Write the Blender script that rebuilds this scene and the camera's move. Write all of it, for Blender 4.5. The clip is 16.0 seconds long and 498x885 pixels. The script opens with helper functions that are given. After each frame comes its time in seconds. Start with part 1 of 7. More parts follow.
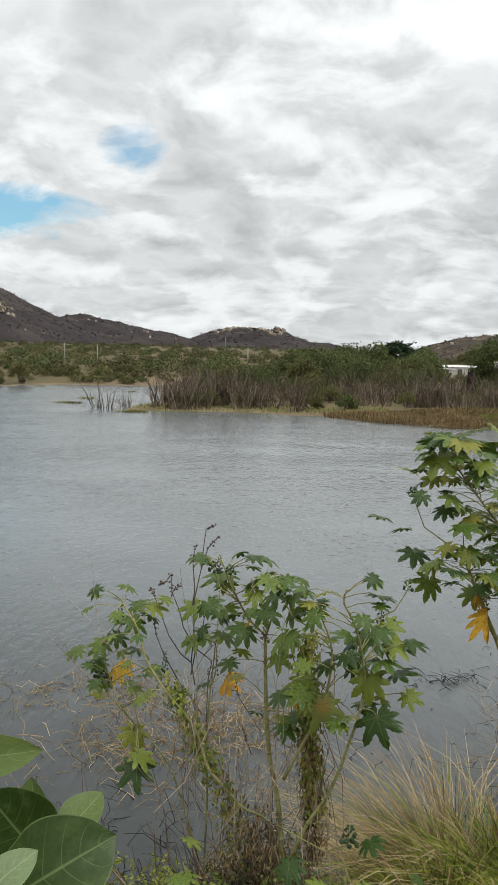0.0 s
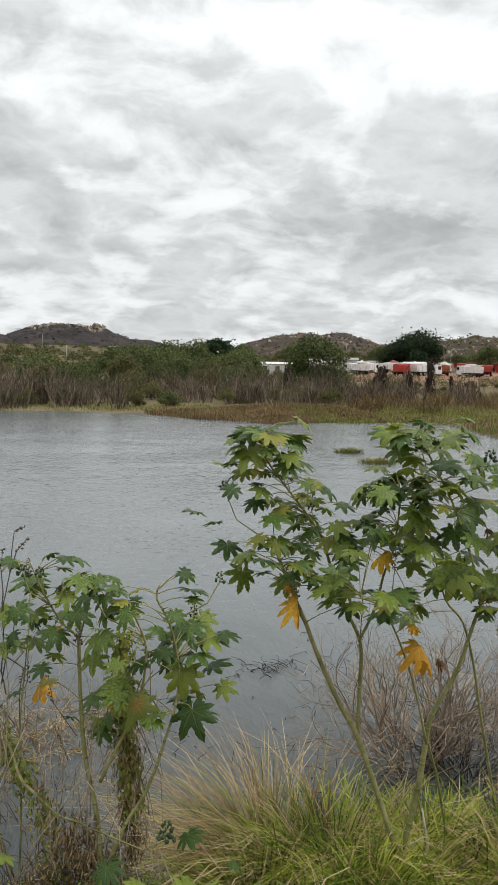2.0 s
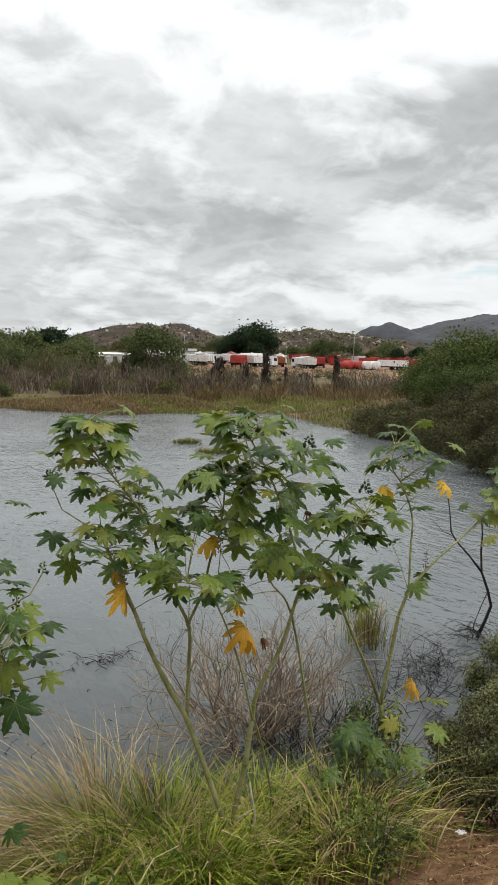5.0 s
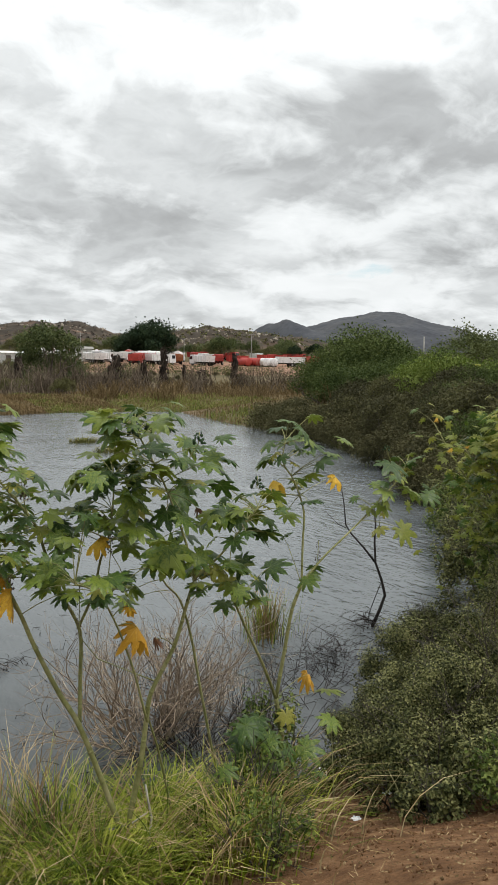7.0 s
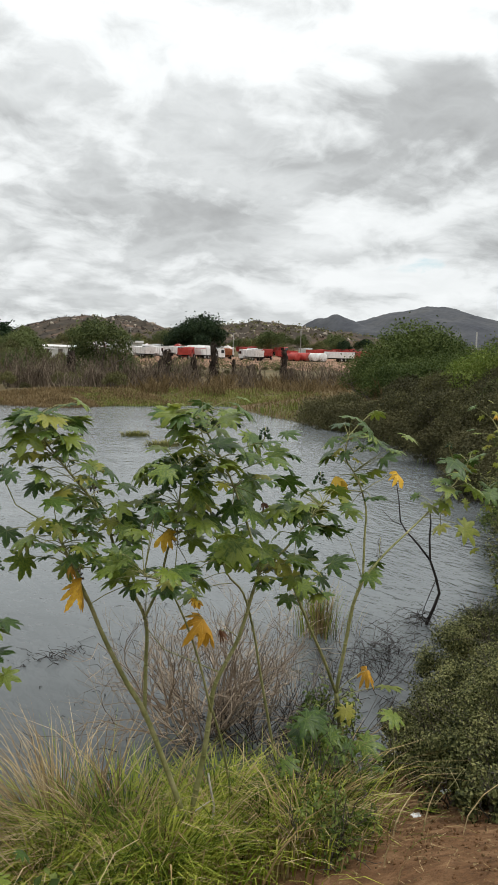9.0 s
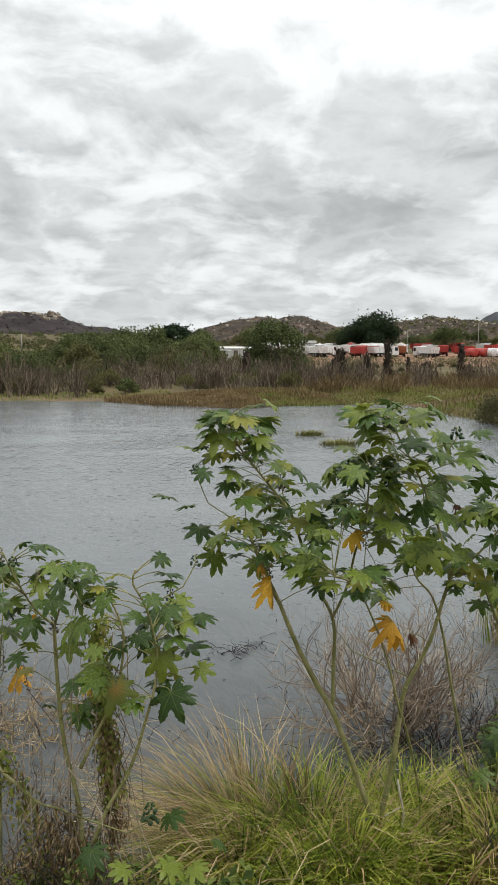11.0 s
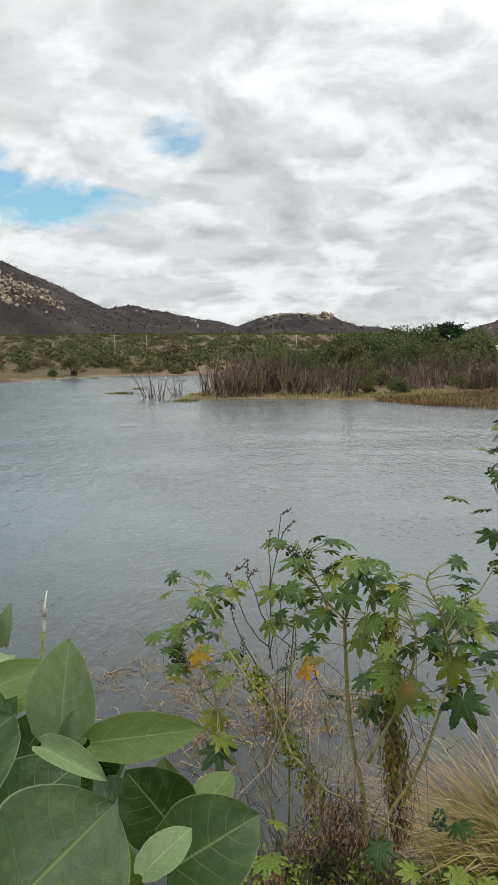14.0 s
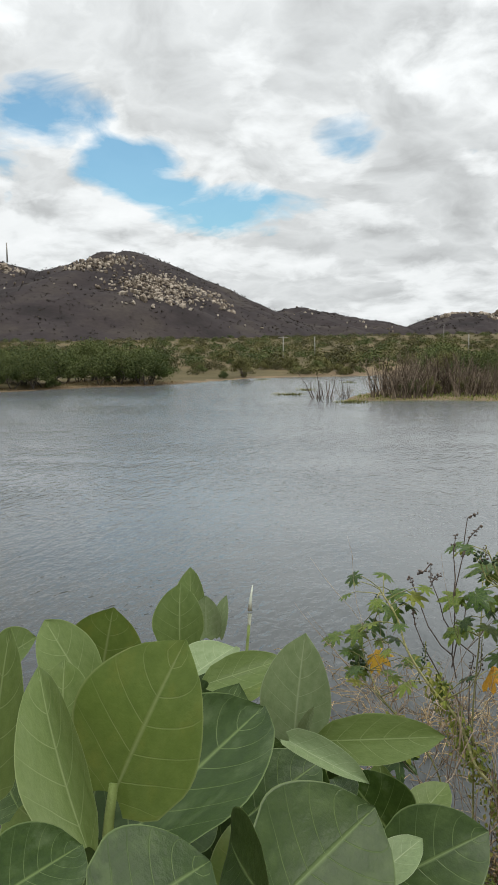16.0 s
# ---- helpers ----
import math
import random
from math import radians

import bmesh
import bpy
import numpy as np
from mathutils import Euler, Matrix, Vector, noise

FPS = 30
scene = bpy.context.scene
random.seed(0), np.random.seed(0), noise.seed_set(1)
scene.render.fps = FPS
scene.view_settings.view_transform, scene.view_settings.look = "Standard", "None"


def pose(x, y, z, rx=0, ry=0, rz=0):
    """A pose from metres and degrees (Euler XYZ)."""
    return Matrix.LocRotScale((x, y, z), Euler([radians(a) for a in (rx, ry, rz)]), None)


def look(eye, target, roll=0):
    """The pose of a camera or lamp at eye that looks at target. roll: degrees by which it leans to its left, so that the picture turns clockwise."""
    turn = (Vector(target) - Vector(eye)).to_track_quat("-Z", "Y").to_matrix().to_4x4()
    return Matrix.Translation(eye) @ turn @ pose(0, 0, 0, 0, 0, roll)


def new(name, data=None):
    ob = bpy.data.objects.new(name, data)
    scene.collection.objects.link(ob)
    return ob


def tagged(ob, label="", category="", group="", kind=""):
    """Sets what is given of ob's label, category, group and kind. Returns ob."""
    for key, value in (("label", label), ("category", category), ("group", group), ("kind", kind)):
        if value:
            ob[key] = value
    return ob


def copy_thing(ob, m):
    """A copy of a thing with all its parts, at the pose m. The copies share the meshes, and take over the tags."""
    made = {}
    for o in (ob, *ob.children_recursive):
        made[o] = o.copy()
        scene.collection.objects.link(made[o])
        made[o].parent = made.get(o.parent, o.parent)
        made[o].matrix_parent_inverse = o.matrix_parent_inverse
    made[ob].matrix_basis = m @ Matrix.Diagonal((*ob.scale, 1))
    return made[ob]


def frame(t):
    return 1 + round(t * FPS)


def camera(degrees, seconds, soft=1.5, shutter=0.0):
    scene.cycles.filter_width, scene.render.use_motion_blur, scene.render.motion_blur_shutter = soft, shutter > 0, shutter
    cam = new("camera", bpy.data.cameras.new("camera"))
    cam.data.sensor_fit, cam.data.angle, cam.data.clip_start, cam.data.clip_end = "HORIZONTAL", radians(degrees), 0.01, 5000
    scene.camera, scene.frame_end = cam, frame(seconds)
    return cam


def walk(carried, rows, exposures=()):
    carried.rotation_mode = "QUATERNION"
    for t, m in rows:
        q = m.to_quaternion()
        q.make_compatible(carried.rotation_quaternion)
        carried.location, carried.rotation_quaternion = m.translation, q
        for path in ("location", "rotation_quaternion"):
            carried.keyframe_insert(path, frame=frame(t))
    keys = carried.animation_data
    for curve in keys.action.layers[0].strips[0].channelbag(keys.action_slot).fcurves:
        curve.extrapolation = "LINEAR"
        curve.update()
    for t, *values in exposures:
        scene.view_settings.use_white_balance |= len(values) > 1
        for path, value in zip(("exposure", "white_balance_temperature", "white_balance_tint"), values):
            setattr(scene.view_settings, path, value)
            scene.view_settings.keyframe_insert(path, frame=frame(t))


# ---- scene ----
cam = camera(34.0, 16.0)
PATH = [
    (0, (-0.015, 0.324, 3.204), (-0.059, 2.314, 3.01), 1.4),
    (0.5, (-0.023, 0.314, 3.202), (0.033, 2.305, 3.012), 1.6),
    (1, (-0.023, 0.342, 3.192), (0.176, 2.322, 3.001), 1.7),
    (1.5, (0.019, 0.341, 3.196), (0.328, 2.308, 3.004), 1.4),
    (2, (0.04, 0.333, 3.198), (0.426, 2.286, 3.007), 1.3),
    (2.5, (0.043, 0.338, 3.19), (0.523, 2.27, 2.994), 1.6),
    (3, (0.051, 0.331, 3.188), (0.595, 2.246, 2.991), 1.6),
    (3.5, (0.084, 0.332, 3.186), (0.687, 2.228, 2.987), 1.2),
    (4, (0.089, 0.314, 3.189), (0.738, 2.195, 2.988), 1.2),
    (6.5, (0.116, 0.252, 3.19), (1.053, 2.007, 2.988), 1.7),
    (7, (0.147, 0.274, 3.185), (1.128, 2.005, 2.982), 1.3),
    (7.5, (0.104, 0.228, 3.207), (1.113, 1.943, 3.0), 1.3),
    (8, (0.082, 0.237, 3.202), (1.078, 1.959, 2.993), 1.5),
    (10.5, (0.007, 0.343, 3.18), (0.586, 2.244, 2.953), 0.5),
    (11, (-0.008, 0.327, 3.191), (0.473, 2.255, 2.964), 0.1),
    (11.5, (-0.027, 0.339, 3.189), (0.338, 2.292, 2.96), 0.2),
    (12, (-0.04, 0.339, 3.19), (0.197, 2.311, 2.958), -0.1),
    (12.5, (-0.06, 0.358, 3.183), (0.071, 2.34, 2.95), -0.2),
    (13, (-0.089, 0.368, 3.173), (-0.059, 2.355, 2.944), -0.0),
    (13.5, (-0.117, 0.351, 3.18), (-0.18, 2.337, 2.952), -0.1),
    (14, (-0.124, 0.329, 3.19), (-0.29, 2.309, 2.963), -0.3),
    (14.5, (-0.136, 0.31, 3.193), (-0.385, 2.281, 2.968), -0.4),
    (15, (-0.165, 0.317, 3.194), (-0.516, 2.273, 2.968), -0.3),
    (15.5, (-0.184, 0.328, 3.187), (-0.643, 2.261, 2.965), -0.8),
    (16, (-0.203, 0.335, 3.181), (-0.768, 2.241, 2.961), -0.8),
]
walk(cam, [(t, look(eye, target, roll)) for t, eye, target, roll in PATH])

# ---- sky and light ----
def node_tree(owner):
    owner.use_nodes = True
    t = owner.node_tree
    t.nodes.clear()
    return t


def nd(t, kind, **values):
    n = t.nodes.new(kind)
    for k, v in values.items():
        if k in n.inputs:
            n.inputs[k].default_value = v
    return n


def math_node(t, op, a, b=None):
    n = t.nodes.new("ShaderNodeMath")
    n.operation = op
    for i, v in enumerate((a, b)):
        if v is None:
            continue
        if isinstance(v, (int, float)):
            n.inputs[i].default_value = v
        else:
            t.links.new(v, n.inputs[i])
    return n.outputs[0]


def ramp(t, fac, stops):
    n = t.nodes.new("ShaderNodeValToRGB")
    e = n.color_ramp.elements
    while len(e) < len(stops):
        e.new(0.5)
    for el, (p, c) in zip(e, stops):
        el.position = p
        el.color = (*c, 1) if len(c) == 3 else c
    t.links.new(fac, n.inputs[0])
    return n.outputs[0]


def grey(v):
    return (v, v, v)


SUN_EL, SUN_AZ = radians(62), radians(125)
world = bpy.data.worlds.new("sky")
scene.world = world
t = node_tree(world)
coord = nd(t, "ShaderNodeTexCoord")
sep = nd(t, "ShaderNodeSeparateXYZ")
t.links.new(coord.outputs["Generated"], sep.inputs[0])
dx, dy, dz = sep.outputs
up = math_node(t, "MAXIMUM", dz, 0.0)
den = math_node(t, "ADD", up, 0.32)
comb = nd(t, "ShaderNodeCombineXYZ")
t.links.new(math_node(t, "DIVIDE", dx, den), comb.inputs[0])
t.links.new(math_node(t, "DIVIDE", dy, den), comb.inputs[1])


def cloud_layer(nearer, shift):
    """The cloud deck as a flat layer seen from below: how thick it is, at a place moved a little towards the zenith."""
    m = nd(t, "ShaderNodeVectorMath")
    m.operation = "MULTIPLY_ADD"
    t.links.new(comb.outputs[0], m.inputs[0])
    m.inputs[1].default_value = (nearer, nearer, 1)
    m.inputs[2].default_value = shift
    warp = nd(t, "ShaderNodeTexNoise", Scale=3.6, Detail=3, Roughness=0.5)
    t.links.new(m.outputs[0], warp.inputs["Vector"])
    w = nd(t, "ShaderNodeVectorMath")
    w.operation = "MULTIPLY_ADD"
    t.links.new(warp.outputs["Color"], w.inputs[0])
    w.inputs[1].default_value = (0.22, 0.22, 0)
    t.links.new(m.outputs[0], w.inputs[2])
    broad = nd(t, "ShaderNodeTexNoise", Scale=1.9, Detail=3, Roughness=0.5)
    t.links.new(m.outputs[0], broad.inputs["Vector"])
    mid = nd(t, "ShaderNodeTexNoise", Scale=4.2, Detail=8, Roughness=0.57)
    t.links.new(w.outputs[0], mid.inputs["Vector"])
    puff = nd(t, "ShaderNodeTexVoronoi", Scale=4.6, Detail=4.0, Roughness=0.55, Smoothness=0.12)
    puff.feature = "SMOOTH_F1"
    puff.normalize = True
    t.links.new(w.outputs[0], puff.inputs["Vector"])
    total = math_node(t, "MULTIPLY", math_node(t, "SUBTRACT", broad.outputs[0], 0.5), 0.68)
    total = math_node(t, "ADD", total, math_node(t, "MULTIPLY", math_node(t, "SUBTRACT", mid.outputs[0], 0.5), 0.70))
    return math_node(t, "ADD", total, math_node(t, "MULTIPLY", math_node(t, "SUBTRACT", 0.32, puff.outputs["Distance"]), 0.50))


def stretch_of_sky(az, el, wide, high):
    """1 in the middle of an oval stretch of sky (bearing, height, half width and half height in degrees), 0 outside it."""
    c = Vector((math.sin(radians(az)) * math.cos(radians(el)), math.cos(radians(az)) * math.cos(radians(el)), math.sin(radians(el))))
    side = Vector((math.cos(radians(az)), -math.sin(radians(az)), 0))
    total = None
    for way, half in ((side, wide), (side.cross(c), high)):
        d = nd(t, "ShaderNodeVectorMath")
        d.operation = "DOT_PRODUCT"
        t.links.new(coord.outputs["Generated"], d.inputs[0])
        d.inputs[1].default_value = way / math.sin(radians(half))
        sq = math_node(t, "MULTIPLY", d.outputs["Value"], d.outputs["Value"])
        total = sq if total is None else math_node(t, "ADD", total, sq)
    front = nd(t, "ShaderNodeVectorMath")
    front.operation = "DOT_PRODUCT"
    t.links.new(coord.outputs["Generated"], front.inputs[0])
    front.inputs[1].default_value = c
    inside = math_node(t, "MULTIPLY", math_node(t, "MAXIMUM", math_node(t, "SUBTRACT", 1.0, total), 0.0), math_node(t, "GREATER_THAN", front.outputs["Value"], 0.0))
    return inside


deck = cloud_layer(1.0, (3.1, 1.7, 0))
heap = ramp(t, math_node(t, "ADD", deck, 0.5), [(0.40, grey(0)), (0.56, grey(1))])
above = ramp(t, math_node(t, "ADD", cloud_layer(0.955, (3.1, 1.7, 0)), 0.5), [(0.40, grey(0)), (0.56, grey(1))])
relief = math_node(t, "SUBTRACT", heap, above)
# heavier banks of cloud, and where the deck is thin
thick = deck
for az, el, wide, high, weight in ((38.5, 14.6, 14, 4.6, 0.19), (44.5, 8.0, 7.5, 2.6, 0.18), (19, 8.8, 12, 2.8, 0.11), (25.7, 20.5, 19, 4.5, -0.05), (31.3, 7.4, 5, 3.0, -0.13), (-2, 20, 14, 4, 0.06), (8, 13, 8, 3, 0.06), (-20, 5.5, 14, 2.4, -0.05)):
    thick = math_node(t, "ADD", thick, math_node(t, "MULTIPLY", stretch_of_sky(az, el, wide, high), weight))
shade = math_node(t, "SUBTRACT", math_node(t, "ADD", 0.5, math_node(t, "MULTIPLY", relief, 0.32)), math_node(t, "MULTIPLY", thick, 1.0))
# an overcast sky is about twice as bright overhead as low down
lift = math_node(t, "ADD", math_node(t, "MULTIPLY", math_node(t, "MULTIPLY", up, up), 1.4), 0.97)
cloud = ramp(t, shade, [(0.10, (0.385, 0.396, 0.400)), (0.26, (0.505, 0.523, 0.528)), (0.38, (0.65, 0.675, 0.681)), (0.48, (0.77, 0.797, 0.803)), (0.58, (0.875, 0.905, 0.912)), (0.74, (0.95, 0.978, 0.985))])
# the cover breaks up towards the left of the lake
cover = math_node(t, "ADD", math_node(t, "MULTIPLY", deck, 1.4), 0.45)
for az, el, wide, high, weight in ((-17.0, 9.7, 8.5, 2.4, -0.55), (-8.8, 14.0, 4.5, 3.2, -0.42), (-23.5, 12.3, 5.0, 2.6, -0.45), (-31.0, 15.5, 7.0, 6.0, -0.45), (-1.5, 12.5, 1.6, 1.0, -0.3)):
    cover = math_node(t, "ADD", cover, math_node(t, "MULTIPLY", stretch_of_sky(az, el, wide, high), weight))
gap = ramp(t, cover, [(-0.0, grey(0.95)), (0.21, grey(0))])
sky = nd(t, "ShaderNodeTexSky")
sky.sky_type = "NISHITA"
sky.sun_disc = False
sky.ozone_density, sky.dust_density = 0.4, 2.0
sky.sun_elevation, sky.sun_rotation = SUN_EL, SUN_AZ
b_sky = nd(t, "ShaderNodeBackground", Strength=0.15)
clear = nd(t, "ShaderNodeMix")
clear.data_type, clear.blend_type = "RGBA", "MULTIPLY"
clear.inputs[0].default_value = 1.0
clear.inputs[7].default_value = (0.72, 1.06, 1.08, 1)
t.links.new(sky.outputs[0], clear.inputs[6])
t.links.new(clear.outputs[2], b_sky.inputs[0])
b_cloud = nd(t, "ShaderNodeBackground", Strength=1.0)
t.links.new(cloud, b_cloud.inputs[0])
t.links.new(lift, b_cloud.inputs[1])
mixed = nd(t, "ShaderNodeMixShader")
t.links.new(gap, mixed.inputs[0])
t.links.new(b_cloud.outputs[0], mixed.inputs[1])
t.links.new(b_sky.outputs[0], mixed.inputs[2])
out = nd(t, "ShaderNodeOutputWorld")
t.links.new(mixed.outputs[0], out.inputs[0])

sun = new("sun", bpy.data.lights.new("sun", "SUN"))
sun.data.energy, sun.data.angle, sun.data.color = 1.7, radians(14), (1.0, 0.96, 0.90)
sun.matrix_world = look((0, 0, 0), (-math.sin(SUN_AZ) * math.cos(SUN_EL), -math.cos(SUN_AZ) * math.cos(SUN_EL), -math.sin(SUN_EL)))


# ---- materials ----
def material(name, stops, rough=0.8, scale=6.0, detail=5, bump=0.0, bump_scale=30.0, vary=0.0, island=False, through_light=0.0,
             metal=0.0, stretch=None, spec=0.5, coat=0.0, vary_ob=0.0):
    """Noise through a colour ramp, with a finer noise over it, relief, and a shift from piece to piece."""
    m = bpy.data.materials.new(name)
    t = node_tree(m)
    co = nd(t, "ShaderNodeTexCoord").outputs["Object"]
    if stretch:
        mp = nd(t, "ShaderNodeMapping")
        mp.inputs["Scale"].default_value = stretch
        t.links.new(co, mp.inputs[0])
        co = mp.outputs[0]
    n = nd(t, "ShaderNodeTexNoise", Scale=scale, Detail=detail, Roughness=0.6)
    t.links.new(co, n.inputs["Vector"])
    fac = n.outputs[0]
    if vary:
        if island:
            r = nd(t, "ShaderNodeNewGeometry").outputs["Random Per Island"]
        else:
            r = nd(t, "ShaderNodeObjectInfo").outputs["Random"]
        fac = math_node(t, "ADD", fac, math_node(t, "MULTIPLY", math_node(t, "SUBTRACT", r, 0.5), vary))
    if vary_ob:
        r = nd(t, "ShaderNodeObjectInfo").outputs["Random"]
        fac = math_node(t, "ADD", fac, math_node(t, "MULTIPLY", math_node(t, "SUBTRACT", r, 0.5), vary_ob))
    k = len(stops)
    col = ramp(t, fac, [(0.28 + 0.44 * i / max(k - 1, 1), c) for i, c in enumerate(stops)])
    fine = nd(t, "ShaderNodeTexNoise", Scale=bump_scale, Detail=4, Roughness=0.65)
    t.links.new(co, fine.inputs["Vector"])
    mixn = nd(t, "ShaderNodeMix")
    mixn.data_type, mixn.blend_type = "RGBA", "MULTIPLY"
    mixn.inputs[0].default_value = 0.55
    t.links.new(col, mixn.inputs[6])
    t.links.new(ramp(t, fine.outputs[0], [(0.3, grey(0.55)), (0.62, grey(1.0))]), mixn.inputs[7])
    col = mixn.outputs[2]
    p = nd(t, "ShaderNodeBsdfPrincipled", Roughness=rough, Metallic=metal)
    p.inputs["Specular IOR Level"].default_value = spec if rough < 0.55 else 0.12
    p.inputs["Coat Weight"].default_value = coat
    t.links.new(col, p.inputs["Base Color"])
    if bump:
        b = nd(t, "ShaderNodeBump", Strength=bump, Distance=0.02)
        t.links.new(fine.outputs[0], b.inputs["Height"])
        t.links.new(b.outputs[0], p.inputs["Normal"])
    o = nd(t, "ShaderNodeOutputMaterial")
    if through_light:
        tr = nd(t, "ShaderNodeBsdfTranslucent")
        t.links.new(col, tr.inputs[0])
        mx = nd(t, "ShaderNodeMixShader")
        mx.inputs[0].default_value = through_light
        t.links.new(p.outputs[0], mx.inputs[1])
        t.links.new(tr.outputs[0], mx.inputs[2])
        t.links.new(mx.outputs[0], o.inputs[0])
    else:
        t.links.new(p.outputs[0], o.inputs[0])
    return m


def veined_leaf(name, blade, vein, edge, rough, through_light=0.25, lateral=0.0, blotch=None, heart=None):
    """A leaf blade whose ribs follow the UV map: u is the distance from the midrib, v runs from stalk to tip."""
    m = bpy.data.materials.new(name)
    t = node_tree(m)
    tc = nd(t, "ShaderNodeTexCoord")
    s = nd(t, "ShaderNodeSeparateXYZ")
    t.links.new(tc.outputs["UV"], s.inputs[0])
    u, v = s.outputs[0], s.outputs[1]
    n = nd(t, "ShaderNodeTexNoise", Scale=9.0, Detail=6, Roughness=0.62)
    t.links.new(tc.outputs["Object"], n.inputs["Vector"])
    r = nd(t, "ShaderNodeObjectInfo").outputs["Random"]
    grain = math_node(t, "ADD", math_node(t, "MULTIPLY", n.outputs[0], 0.45), 0.29) if lateral else n.outputs[0]
    fac = math_node(t, "ADD", grain, math_node(t, "MULTIPLY", math_node(t, "SUBTRACT", r, 0.5), 0.12 if lateral else 0.5))
    stops = [(0.30, blade[0]), (0.5, blade[1]), (0.70, blade[2])]
    col = ramp(t, fac, stops)
    if blotch:
        n2 = nd(t, "ShaderNodeTexNoise", Scale=4.0 if lateral else 14.0, Detail=4, Roughness=0.6)
        t.links.new(tc.outputs["Object"], n2.inputs["Vector"])
        mb = nd(t, "ShaderNodeMix")
        mb.data_type = "RGBA"
        t.links.new(ramp(t, n2.outputs[0], [(0.52 if lateral else 0.64, grey(0)), (0.76, grey(0.55 if lateral else 0.8))]), mb.inputs[0])
        t.links.new(col, mb.inputs[6])
        mb.inputs[7].default_value = (*blotch, 1)
        col = mb.outputs[2]
    if heart:
        mh = nd(t, "ShaderNodeMix")
        mh.data_type = "RGBA"
        t.links.new(ramp(t, math_node(t, "ADD", v, math_node(t, "MULTIPLY", n.outputs[0], 0.5)), [(0.30, grey(0.6)), (0.66, grey(0))]), mh.inputs[0])
        t.links.new(col, mh.inputs[6])
        mh.inputs[7].default_value = (*heart, 1)
        col = mh.outputs[2]
    rib = ramp(t, u, [(0.0, grey(1)), (0.045 if lateral else 0.13, grey(0))])
    if lateral:
        # side ribs leave the midrib at a slant and bend forward
        slant = math_node(t, "SUBTRACT", v, math_node(t, "MULTIPLY", math_node(t, "POWER", u, 1.25), 0.26))
        cell = math_node(t, "ABSOLUTE", math_node(t, "SUBTRACT", math_node(t, "FRACT", math_node(t, "MULTIPLY", slant, lateral)), 0.5))
        side = math_node(t, "MULTIPLY", ramp(t, cell, [(0.0, grey(0.75)), (0.035, grey(0))]), ramp(t, u, [(0.3, grey(1)), (0.95, grey(0.25))]))
        rib = math_node(t, "MAXIMUM", rib, side)
        rim = ramp(t, u, [(0.965, grey(0)), (0.99, grey(0.8))])
        rib = math_node(t, "MAXIMUM", rib, rim)
    mv = nd(t, "ShaderNodeMix")
    mv.data_type = "RGBA"
    t.links.new(math_node(t, "MULTIPLY", rib, 0.62 if lateral else 0.5), mv.inputs[0])
    t.links.new(col, mv.inputs[6])
    mv.inputs[7].default_value = (*vein, 1)
    col = mv.outputs[2]
    p = nd(t, "ShaderNodeBsdfPrincipled", Roughness=rough)
    p.inputs["Specular IOR Level"].default_value = 0.22 if lateral else 0.30
    t.links.new(col, p.inputs["Base Color"])
    b = nd(t, "ShaderNodeBump", Strength=0.22 if lateral else 0.5, Distance=0.004)
    t.links.new(math_node(t, "ADD", math_node(t, "MULTIPLY", rib, -0.8), n.outputs[0]), b.inputs["Height"])
    t.links.new(b.outputs[0], p.inputs["Normal"])
    tr = nd(t, "ShaderNodeBsdfTranslucent")
    t.links.new(col, tr.inputs[0])
    mx = nd(t, "ShaderNodeMixShader")
    mx.inputs[0].default_value = through_light
    t.links.new(p.outputs[0], mx.inputs[1])
    t.links.new(tr.outputs[0], mx.inputs[2])
    o = nd(t, "ShaderNodeOutputMaterial")
    t.links.new(mx.outputs[0], o.inputs[0])
    return m


